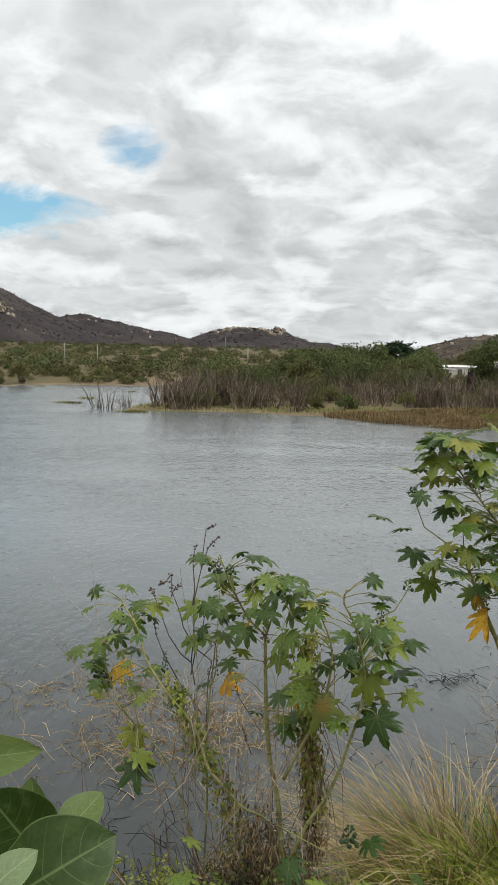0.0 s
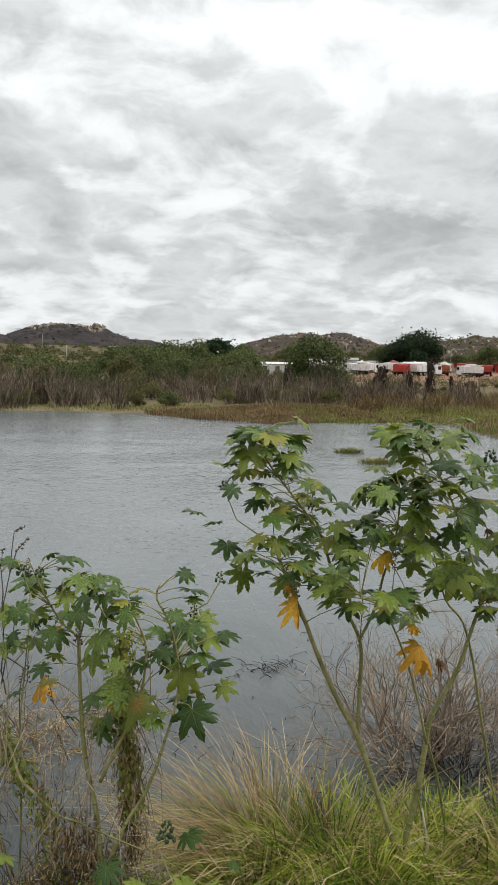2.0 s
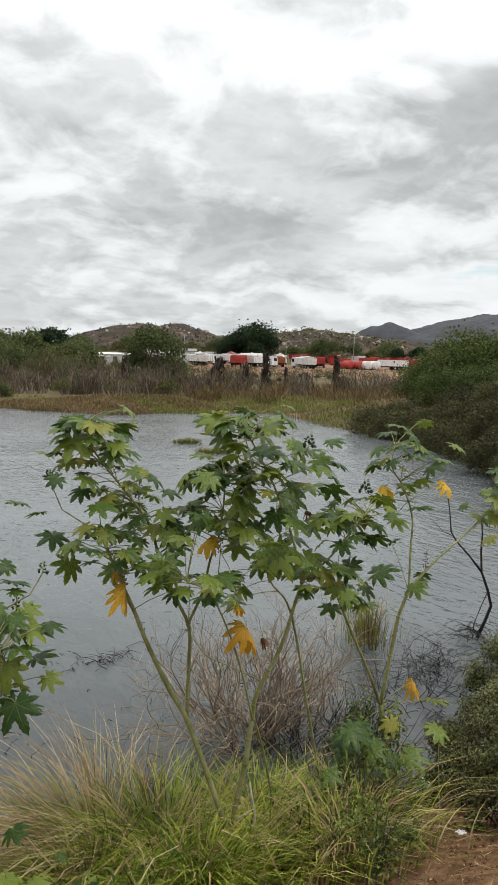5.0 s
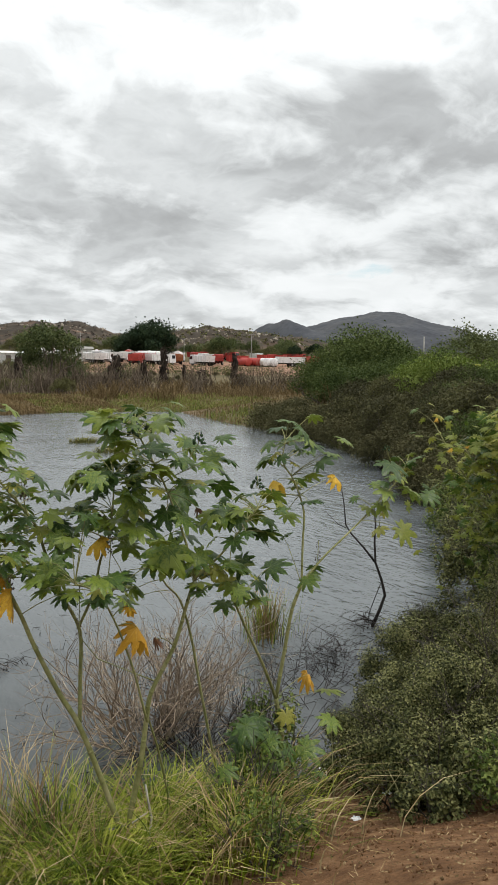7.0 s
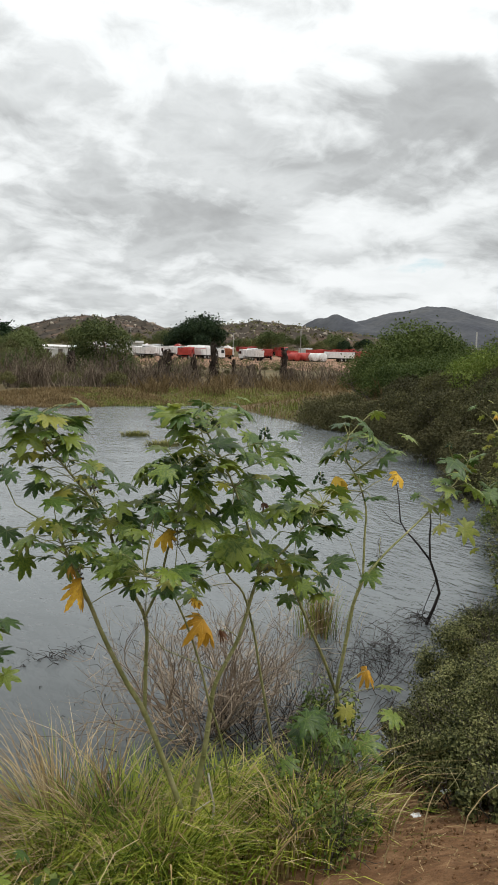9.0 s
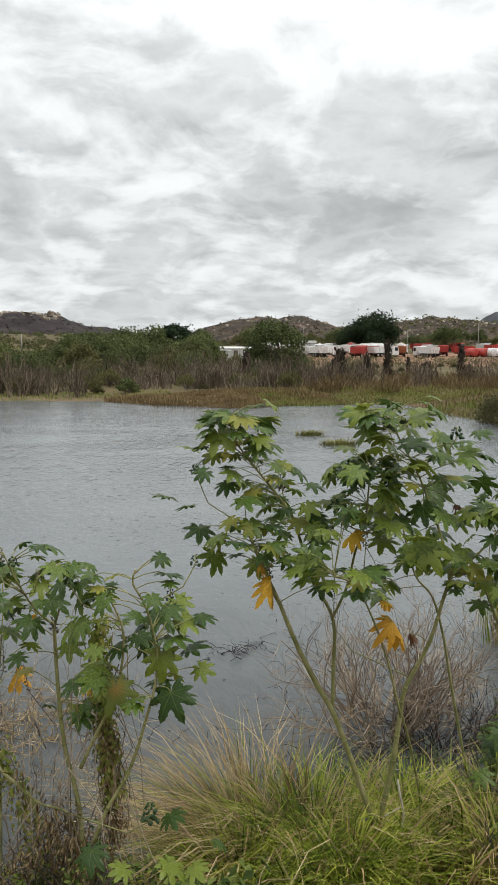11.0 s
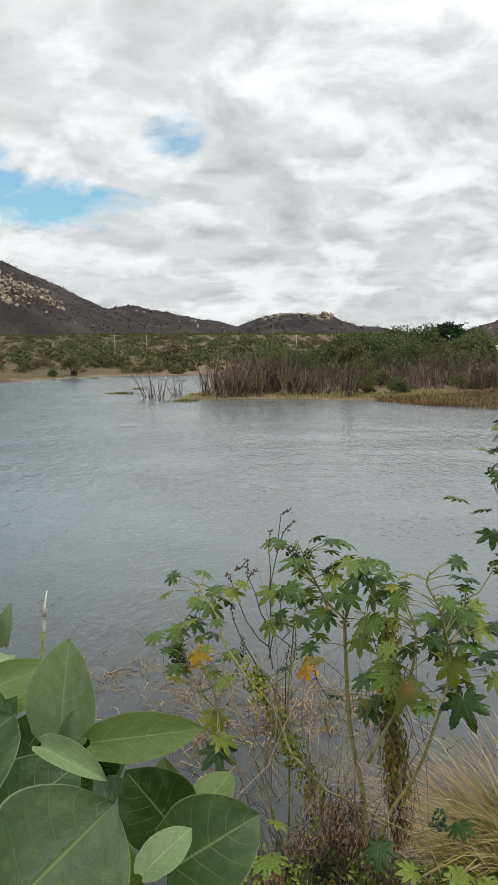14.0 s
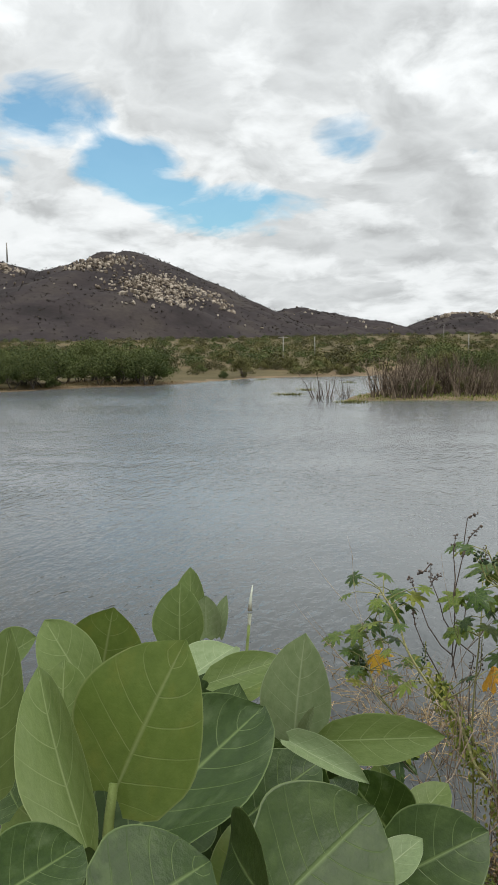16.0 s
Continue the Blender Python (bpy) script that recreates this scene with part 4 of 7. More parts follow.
belt(["field"], 24, 39.5, 53, 30, 62, 0.7, 1.0, "thicket on the right bank")
belt(["thicket"], 14, 40, 54, 20, 30, 0.32, 0.48, "thicket on the right bank")
belt(["thicket_brown"], 24, 35, 54, 13, 27, 0.6, 1.0, "thicket on the right bank")
for az, r, s, k in ((34.9, 45, 0.72, "thicket"), (36.2, 46, 0.90, "thicket"), (37.6, 47, 1.04, "thicket"), (38.9, 47, 1.0, "thicket"), (40.2, 48, 0.8, "thicket"), (36.0, 40, 0.65, "thicket"), (38.0, 39, 0.65, "thicket"), (44.6, 76, 0.98, "airy"), (46.4, 80, 0.9, "airy"), (43.8, 72, 0.7, "olive")):
    plant_out(k, az, r, s, "thicket on the right bank")
# bushes that overhang the right shore
EDGE = [(9.0, 9.4), (12.0, 13.6), (14.6, 17.3), (17.3, 22.2), (18.5, 27), (19.2, 33)]
for k in range(34):
    q = 1.0 + k / 34 * 4
    a, b = Vector(EDGE[int(q)]), Vector(EDGE[int(q) + 1])
    p = a.lerp(b, q - int(q)) + Vector((float(rng.uniform(0.0, 1.5)) + max(0.0, 0.9 - 0.4 * q), float(rng.uniform(-0.3, 0.3))))
    plant_out("thicket_brown", math.degrees(math.atan2(p.x, p.y - 0.3)), math.hypot(p.x, p.y - 0.3), float(rng.uniform(0.5, 0.85)), "thicket on the right bank")
# dark scrub behind them, half bare below
for k in range(30):
    q = 1.4 + k / 30 * 3.55
    a, b = Vector(EDGE[int(q)]), Vector(EDGE[int(q) + 1])
    p = a.lerp(b, q - int(q)) + Vector((float(rng.uniform(0.9, 4.2)), float(rng.uniform(-0.8, 0.8))))
    plant_out("bank_scrub", math.degrees(math.atan2(p.x, p.y - 0.3)), math.hypot(p.x, p.y - 0.3), float(rng.uniform(0.55, 0.92)), "thicket on the right bank")
# dead stalks along the far bank
for _ in range(92):
    az = float(rng.uniform(-7.5, 20.5))
    r = float(rng.uniform(56, 68)) + max(0.0, az - 14) * 0.35
    p = at(az, r)
    if lake_distance(np.array([p.x]), np.array([p.y]))[0] > 0.4:
        plant_out(DEADS[int(rng.integers(2))], az, r, float(rng.choice([0.4, 0.55, 0.7, 0.85, 1.05])), "dead stalks along the far bank")
for _ in range(34):
    plant_out(DEADS[int(rng.integers(2))], float(rng.uniform(18.5, 33)), float(rng.uniform(58, 80)), float(rng.choice([0.5, 0.65, 0.8, 0.95])), "dead stalks along the far bank")
for _ in range(50):
    plant_out(DEADS[3], float(rng.uniform(18, 35)), float(rng.uniform(52, 74)), float(rng.uniform(0.5, 0.95)), "dead stalks along the far bank")
for az, r, s in ((36.2, 40, 0.9), (37.1, 39, 1.15), (37.9, 39.5, 1.1), (35.2, 41, 0.8), (36.7, 38, 0.8)):
    plant_out(DEADS[3], az, r, s, "dead stalks along the far bank")
for az, r, s in ((-11.4, 55.5, 0.80), (-9.9, 57, 0.5), (-7.6, 55, 0.9), (-6.9, 54, 0.95), (-6.2, 53.5, 1.0), (-5.5, 54, 0.8), (-7.2, 57, 0.9), (-4.5, 54, 0.7), (2.0, 54, 0.9), (-2.0, 55, 0.8)):
    plant_out(DEADS[2], az, r, s, "dead branches standing in the shallows", 0.1)


def dead_trunk(az, r, h, w, seed):
    """An upright dead trunk wrapped in dry creeper, with a broken top."""
    g2 = np.random.default_rng(seed)
    p = at(az, r)
    p.z = gz(p.x, p.y)
    top = root("dead_tree", "dark dead tree trunk wrapped in dry creeper", "dead tree", "dead trunks on the far bank", pose(*p))
    g = Geo()
    pts = [(g2.normal() * 0.05 * k, g2.normal() * 0.05 * k, -0.2 + h * k / 6) for k in range(7)]
    tube(g, pts, w * 0.42, w * 0.16, 9, 0)
    part("trunk", g, STUMP, top)
    g = Geo()
    n = 420
    z = g2.uniform(0.05, 1.0, n) * h
    a = g2.uniform(0, 6.28, n)
    q = w * (0.56 - 0.30 * z / h) * g2.uniform(0.7, 1.2, n)
    c = np.column_stack([np.cos(a) * q, np.sin(a) * q, z])
    cards(g, c, np.column_stack([np.cos(a), np.sin(a), 0 * a]), 0.24, 0.10, g2, 0, along=np.tile([0, 0, -1.0], (n, 1)))
    part("creeper", g, STUMP, top, smooth=False)


for az, r, h, w, s in ((23.6, 70, 3.5, 0.95, 1), (28.5, 80, 3.1, 0.8, 2), (20.3, 70, 2.9, 1.4, 3), (22.2, 70, 2.2, 0.8, 4), (26.3, 74, 1.7, 0.8, 5), (25.0, 72, 2.1, 0.35, 6), (13.8, 66, 2.6, 0.9, 7)):
    dead_trunk(az, r, h, w, s)


def grass_field(name, mat, count, region, h0, h1, label, seed, width=0.03):
    """Blades over a stretch of bank outside the lake's edge, taller and shorter in patches."""
    x0, x1, y0, y1, edge = region
    g2 = np.random.default_rng(seed)
    x, y = g2.uniform(x0, x1, count), g2.uniform(y0, y1, count)
    keep = lake_distance(x, y) + ripple(x, y, 1.1, seed) * 0.5 > edge
    x, y = x[keep], y[keep]
    n = len(x)
    z = np.maximum(ground_height(x, y), 0) - 0.03
    h = g2.uniform(h0, h1, n) * np.clip(0.8 + ripple(x, y, 0.9, seed + 1) * 0.6, 0.25, 1.5)
    a, bend = g2.uniform(0, 6.28, n), g2.uniform(0.15, 1.0, n)
    lean = np.column_stack([np.cos(a), np.sin(a), 0 * a])
    side = np.column_stack([-np.sin(a), np.cos(a), 0 * a]) * width * 0.5
    base = np.column_stack([x, y, z])
    rise = np.array([0, 0, 1.0])
    mid = base + rise * (h * (0.55 - 0.1 * bend))[:, None] + lean * (h * bend * 0.25)[:, None]
    tip = base + rise * (h * (1 - 0.45 * bend))[:, None] + lean * (h * bend * 0.9)[:, None]
    vs = np.stack([base - side, base + side, mid + side * 0.7, mid - side * 0.7, tip], 1).reshape(-1, 3)
    i = np.arange(n)[:, None] * 5
    g = Geo()
    g.add(vs.tolist(), np.hstack([i, i + 1, i + 2, i + 3]).tolist() + np.hstack([i + 3, i + 2, i + 4]).tolist())
    return tagged(part(name, g, mat, smooth=False), label, "grass", kind="stuff")


grass_field("bank_grass", FAR_STRAW, 34000, (3.5, 17, 43.4, 53, -0.3), 0.1, 0.45, "straw-brown grass on the far bank", 51)
grass_field("bank_grass", FAR_GRASS, 30000, (12.5, 27, 43.6, 54, -0.5), 0.1, 0.30, "short green grass on the far bank", 52)
grass_field("bank_grass", FAR_GRASS, 6000, (-9.5, 8, 47, 58, 0.3), 0.1, 0.35, "short green grass between the dead stalks", 53)
grass_field("bank_grass", FAR_STRAW, 22000, (17, 36, 30, 62, -0.2), 0.15, 0.5, "dry brownish grass on the right bank", 54)
grass_field("bank_grass", FAR_STRAW, 5000, (-44, -28, 62, 82, -0.2), 0.15, 0.4, "pale dry grass on the left shore", 55)
grass_field("bank_grass", FAR_GRASS, 8000, (13, 24, 20, 40, -0.2), 0.2, 0.6, "green grass on the right bank", 56)
for x, y, w, d_, n, lab in ((9.6, 29.4, 1.0, 0.35, 260, "small green tussock standing in the lake"), (9.6, 26.2, 1.2, 0.4, 320, "small green tussock standing in the lake"), (-14.6, 59.6, 2.4, 0.4, 260, "thin mat of weed floating on the lake"),
                            (-14.8, 66.5, 1.5, 0.3, 160, "thin mat of weed floating on the lake"), (-25.4, 91, 2.0, 0.4, 120, "thin mat of weed floating on the lake"), (-14, 83, 1.6, 0.4, 120, "thin mat of weed floating on the lake"), (-8.4, 50.8, 2.2, 0.35, 320, "thin mat of weed floating on the lake")):
    g2 = np.random.default_rng(int(n + x))
    g = Geo()
    for _ in range(n):
        a, q = g2.uniform(0, 6.28), math.sqrt(g2.uniform(0, 1))
        blade_strip(g, (x + math.cos(a) * q * w * 0.6, y + math.sin(a) * q * d_ * 1.6, -0.02), (math.cos(a), math.sin(a), 0), g2.uniform(0.06, 0.28), 0.04, g2.uniform(0.3, 0.9))
    tagged(part("water_weed", g, WEED_MAT, smooth=False), lab, "water weed", "weed on the lake", "stuff")


def far_scrub():
    """Bush after bush over the far plain, to the foot of the hills."""
    g2 = np.random.default_rng(91)
    g = Geo()
    for _ in range(1600):
        az, r = g2.uniform(-38, 33), g2.uniform(106 ** 0.5, 560 ** 0.5) ** 2
        if az > 7 and r < 300:
            continue
        p = at(az, r)
        if r < 125 and (az > 0 or lake_distance(np.array([p.x]), np.array([p.y]))[0] < 3):
            continue
        z = gz(p.x, p.y)
        s = g2.uniform(1.0, 2.7) * (0.6 if r < 125 else 1.0)
        # a flat-bottomed dome of sprays
        o = g2.normal(size=(200, 3))
        o *= (g2.uniform(0.5, 1.0, 200) / np.linalg.norm(o, axis=1))[:, None]
        o[:, 2] = np.abs(o[:, 2]) * 0.75
        cards(g, np.array([p.x, p.y, z + s * 0.15]) + o * s + g2.normal(size=(200, 3)) * s * 0.12, o + np.array([0, 0, 0.25]) + g2.normal(size=(200, 3)) * 0.25, s * 0.18, s * 0.13, g2, int(g2.integers(3)))
    for _ in range(420):
        p = at(g2.uniform(15, 35), g2.uniform(128, 190))
        s = g2.uniform(0.4, 1.0)
        o = g2.normal(size=(50, 3)) * s * np.array([0.7, 0.7, 0.32])
        cards(g, np.array([p.x, p.y, gz(p.x, p.y) + s * 0.3]) + o, o + np.array([0, 0, 0.5]), s * 0.24, s * 0.17, g2, int(g2.uniform() < 0.6))
    tagged(part("far_scrub", g, [TREE_LEAF, TREE_LEAF_B, BROWN_LEAF], smooth=False), "green and olive bushes over the far plain", "scrub", kind="stuff")


far_scrub()


# ---- lorry yard ----
def wheel(parent, x, y, r=0.5):
    g = Geo()
    s = 1 if y > 0 else -1
    drum(g, (x, y - 0.16 * s, r), (x, y + 0.14 * s, r), r, 14, 0, 0.02)
    w = part("wheel", g, BLACK, parent)
    g = Geo()
    drum(g, (x, y + 0.10 * s, r), (x, y + 0.165 * s, r), r * 0.55, 10)
    part("rim", g, CONCRETE, w)


def cab(parent, x, mat, h=2.7):
    """A lorry cab: body with raked screen, windows, bumper."""
    g = Geo()
    prof = [(0, 0.55), (2.0, 0.55), (2.05, 1.5), (1.8, h - 0.15), (1.6, h), (0.1, h), (0, h - 0.1)]
    vs = [(x + a, s * 1.2, b) for s in (-1, 1) for a, b in prof]
    n = len(prof)
    g.add(vs, [tuple(range(n)), tuple(reversed(range(n, 2 * n)))] + [(i, i + n, (i + 1) % n + n, (i + 1) % n) for i in range(n)])
    body = part("cab", g, mat, parent, smooth=False)
    g = Geo()
    g.add([(x + 2.06, -1.05, 1.55), (x + 2.06, 1.05, 1.55), (x + 1.87, 1.02, h - 0.3), (x + 1.87, -1.02, h - 0.3)], [(0, 1, 2, 3)])
    part("windscreen", g, GLASS_DARK, body, smooth=False)
    for s in (-1, 1):
        g = Geo()
        box(g, x + 0.7, x + 1.75, s * 1.205 - 0.012, s * 1.205 + 0.012, 1.55, h - 0.35)
        part("side_window", g, GLASS_DARK, body, smooth=False)
    g = Geo()
    box(g, x + 1.95, x + 2.2, -1.2, 1.2, 0.45, 0.85, 0, 0.05)
    part("bumper", g, BLACK, parent, smooth=False)


def chassis(parent, x0, x1, axles):
    g = Geo()
    for s in (-1, 1):
        box(g, x0, x1, s * 0.45 - 0.08, s * 0.45 + 0.08, 0.72, 0.98)
    for a in axles:
        box(g, a - 0.08, a + 0.08, -1.0, 1.0, 0.42, 0.60)
    part("chassis", g, BLACK, parent, smooth=False)
    for a in axles:
        for y in (-1.02, 1.02):
            wheel(parent, a, y)


def vehicle_root(name, label, az, r, heading, category="lorry"):
    p = at(az, r * 1.1)
    p.z = gz(p.x, p.y)
    return root(name, label, category, "lorries in the yard", pose(*p, 0, 0, heading))


def tipper(az, r, heading, paint, body_paint, label, front=True):
    top = vehicle_root("tipper_lorry" if front else "tipper_trailer", label, az, r, heading, "lorry" if front else "trailer")
    chassis(top, -4.2, 3.4 if front else 2.6, (-3.2, -2.0, 2.3) if front else (-3.2, -2.1, -1.0))
    if front:
        cab(top, 1.4, paint)
    g = Geo()
    x0, x1 = -4.3, 1.2 if front else 2.6
    vs = [(x0, -1.2, 1.0), (x1, -1.2, 1.0), (x1, 1.2, 1.0), (x0, 1.2, 1.0), (x0 - 0.25, -1.25, 2.5), (x1 + 0.1, -1.25, 2.5), (x1 + 0.1, 1.25, 2.5), (x0 - 0.25, 1.25, 2.5),
          (x0 - 0.1, -1.12, 2.5), (x1, -1.12, 2.5), (x1, 1.12, 2.5), (x0 - 0.1, 1.12, 2.5), (x0 + 0.1, -1.1, 1.3), (x1 - 0.1, -1.1, 1.3), (x1 - 0.1, 1.1, 1.3), (x0 + 0.1, 1.1, 1.3)]
    fs = [(3, 2, 1, 0), (0, 1, 5, 4), (1, 2, 6, 5), (2, 3, 7, 6), (3, 0, 4, 7)] + [(4 + i, 4 + (i + 1) % 4, 8 + (i + 1) % 4, 8 + i) for i in range(4)] + [(8 + i, 8 + (i + 1) % 4, 12 + (i + 1) % 4, 12 + i) for i in range(4)] + [(12, 13, 14, 15)]
    g.add(vs, fs)
    bodyp = part("tipping_body", g, body_paint, top, smooth=False)
    for k in range(5):
        for s in (-1, 1):
            g = Geo()
            xx = x0 + 0.3 + (x1 - x0 - 0.6) * k / 4
            box(g, xx - 0.05, xx + 0.05, s * 1.27 - 0.06, s * 1.27 + 0.06, 1.02, 2.52)
            part("rib", g, body_paint, bodyp, smooth=False)
    return top


def tanker(az, r, heading, paint, tank_paint, label, length=6.5, front=True):
    top = vehicle_root("tank_lorry" if front else "tank_trailer", label, az, r, heading, "lorry" if front else "trailer")
    chassis(top, -length + 1.2, 3.4 if front else 1.4, (-length + 2.0, -length + 3.2, 2.3) if front else (-length + 2.0, -length + 3.2, -length + 4.4))
    if front:
        cab(top, 1.4, paint)
    g = Geo()
    drum(g, (-length + 1.0, 0, 1.98), (1.1, 0, 1.98), 0.98, 20)
    tank = part("tank", g, tank_paint, top)
    for k in range(3):
        g = Geo()
        xx = -length + 1.8 + (length - 1.6) * k / 2
        drum(g, (xx - 0.05, 0, 1.98), (xx + 0.05, 0, 1.98), 1.02, 20, 0, 0.0)
        part("band", g, RED if tank_paint is WHITE else WHITE, tank)
    g = Geo()
    drum(g, (-length / 2 + 1, 0, 2.9), (-length / 2 + 1, 0, 3.12), 0.3, 12)
    part("hatch", g, tank_paint, tank)
    return top


def loose_drum(az, r, heading, paint, label, length=4.5):
    top = vehicle_root("storage_tank", label, az, r, heading, "tank")
    g = Geo()
    drum(g, (-length / 2, 0, 1.15), (length / 2, 0, 1.15), 1.0, 20)
    tank = part("tank_shell", g, paint, top)
    for k in (-0.3, 0.3):
        g = Geo()
        box(g, k * length - 0.15, k * length + 0.15, -0.8, 0.8, 0.0, 0.45)
        part("cradle", g, BLACK, top, smooth=False)
    return top


tanker(16.9, 205, 60, WHITE, WHITE, "white tank lorry parked in the yard", 6.0)
tanker(18.9, 198, 250, WHITE, WHITE, "white tank lorry parked in the yard", 6.0)
tipper(19.7, 194, 140, WHITE, WHITE, "white tipper lorry on bare earth")
tipper(20.5, 200, 35, WHITE, WHITE, "white tipper lorry on bare earth")
tanker(22.0, 205, 120, WHITE, WHITE, "white tank lorry with red bands", 7.0)
tipper(22.1, 190, 95, RED, RED, "red tipper lorry on bare earth")
tanker(24.6, 205, 60, WHITE, WHITE, "white tank lorry with red bands", 8.0)
tipper(24.4, 188, 70, ORANGE, ORANGE, "rusty orange tipper lorry on bare earth")
tipper(26.6, 203, 100, WHITE, WHITE, "white tipper lorry seen from the front")
tipper(27.3, 192, 60, RED, RED, "red tipper lorry on bare earth")
tipper(28.5, 188, 90, RED, RED, "red tipper trailer on bare earth", False)
loose_drum(29.05, 184, 100, RED, "red storage tank lying on its cradle")
loose_drum(29.75, 184, 100, RED, "red storage tank lying on its cradle")
loose_drum(30.5, 182, 75, WHITE, "white storage tank lying on its cradle")
loose_drum(31.05, 182, 75, WHITE, "white storage tank lying on its cradle")
tipper(32.1, 184, 172, WHITE, WHITE, "long white tipper trailer on bare earth", False)
tipper(33.0, 208, 100, RED, RED, "red tipper trailer parked behind", False)
tipper(31.7, 215, 50, RED, RED, "red tipper trailer parked behind", False)
tipper(33.9, 200, 75, RED, RED, "red tipper lorry on bare earth")
tanker(21.2, 216, 60, RED, RED, "red tank lorry parked behind", 6.5)
tipper(25.7, 216, 70, RED, RED, "red tipper lorry parked behind")
for az, r, hd, paint, lab in ((18.5, 178, 100, WHITE, "white"), (19.35, 182, 45, WHITE, "white"), (21.6, 176, 60, RED, "red"), (23.4, 180, 20, WHITE, "white"), (26.1, 180, 95, WHITE, "white"), (30.8, 212, 30, RED, "red"),
                              (19.3, 226, 15, WHITE, "white"), (20.0, 232, 200, WHITE, "white"), (23.0, 230, 330, RED, "red"), (23.8, 236, 80, WHITE, "white"), (26.0, 232, 20, RED, "red"), (28.0, 238, 300, RED, "red"), (30.0, 236, 45, WHITE, "white"), (32.7, 240, 10, RED, "red")):
    tipper(az, r, hd, paint, paint, lab + " tipper lorry parked in the back row")
tanker(15.9, 214, 20, WHITE, WHITE, "white tank lorry parked in the yard", 6.0)


def house(az, r, heading, w, d, h, label, roof=1.0, z=None, cover=None):
    """A small plastered house with a pitched clay roof, a door and windows."""
    p = at(az, r)
    p.z = (gz(p.x, p.y) if z is None else z) - 0.1
    top = root("house", label, "house", "houses behind the lake", pose(*p, 0, 0, heading))
    g = Geo()
    box(g, -w / 2, w / 2, -d / 2, d / 2, 0, h)
    part("wall", g, PLASTER, top, smooth=False)
    g = Geo()
    e = 0.4
    vs = [(-w / 2 - e, -d / 2 - e, h + 0.004), (w / 2 + e, -d / 2 - e, h + 0.004), (w / 2 + e, d / 2 + e, h + 0.004), (-w / 2 - e, d / 2 + e, h + 0.004), (-w / 2 - e, 0, h + roof), (w / 2 + e, 0, h + roof)]
    g.add(vs, [(3, 2, 1, 0), (0, 1, 5, 4), (2, 3, 4, 5), (1, 2, 5), (3, 0, 4)])
    part("roof", g, cover or TILE, top, smooth=False)
    n = max(2, int(w / 2.5))
    for k in range(n):
        xx = -w / 2 + w * (k + 0.5) / n
        g = Geo()
        if k == n // 2:
            box(g, xx - 0.45, xx + 0.45, -d / 2 - 0.05, -d / 2 + 0.02, 0.0, 2.05)
            part("door", g, BARK, top, smooth=False)
        else:
            box(g, xx - 0.5, xx + 0.5, -d / 2 - 0.04, -d / 2 + 0.02, 1.0, 2.1)
            part("window", g, GLASS_DARK, top, smooth=False)


house(13.0, 178, -8, 7.5, 5, 2.5, "low white building with a pale roof beside the trees", 0.4, None, PLASTER)
house(11.7, 172, -6, 5.0, 4, 2.0, "weathered white shed beside the trees", 0.3, None, CONCRETE)
house(17.7, 260, -15, 8, 5, 2.8, "small house with a grey roof behind the lorries", 0.8, None, CONCRETE)
for az, r, w in ((14.5, 470, 9), (15.3, 480, 7), (13.9, 475, 6), (30.4, 560, 5), (32.4, 600, 12), (33.2, 620, 10), (6.8, 640, 8), (1.6, 700, 9)):
    house(az, r, -az, w, 6, 3.0, "small far white house at the foot of the hill", 0.8, None, PLASTER)


def pole(az, r, h, arm, label):
    p = at(az, r)
    p.z = gz(p.x, p.y)
    top = root("utility_pole", label, "pole", "poles round the lake", pose(*p, 0, 0, -az + 8))
    g = Geo()
    tube(g, [(0, 0, -0.3), (0, 0, h * 0.5), (0, 0, h)], 0.12, 0.075, 8)
    part("post", g, CONCRETE, top)
    if arm:
        g = Geo()
        box(g, -0.9, 0.9, -0.05, 0.05, h - 0.35, h - 0.22)
        part("crossarm", g, CONCRETE, top, smooth=False)
        for x in (-0.8, 0.0, 0.8):
            g = Geo()
            tube(g, [(x, 0, h - 0.22), (x, 0, h + 0.02)], 0.05, 0.03, 6)
            part("insulator", g, BLACK, top)


for az, r, h, arm in ((29.6, 235, 8.5, True), (17.8, 230, 7.5, True), (24.9, 250, 6.5, False), (41.5, 92, 5.6, False), (45.3, 105, 5.0, False), (-14.1, 150, 4.4, True), (-11.9, 165, 4.0, False), (-1.5, 150, 4.2, False),
                      (-3.1, 330, 6, False), (9.1, 150, 4.6, False)):
    pole(az, r, h, arm, "grey concrete utility pole")
p = at(-32.6, 715)
top = root("radio_mast", "thin grey mast on the hilltop", "mast", "", pose(p.x, p.y, 80))
g = Geo()
tube(g, [(0, 0, 0), (0, 0, 16)], 0.7, 0.5, 6)
part("post", g, CONCRETE, top)


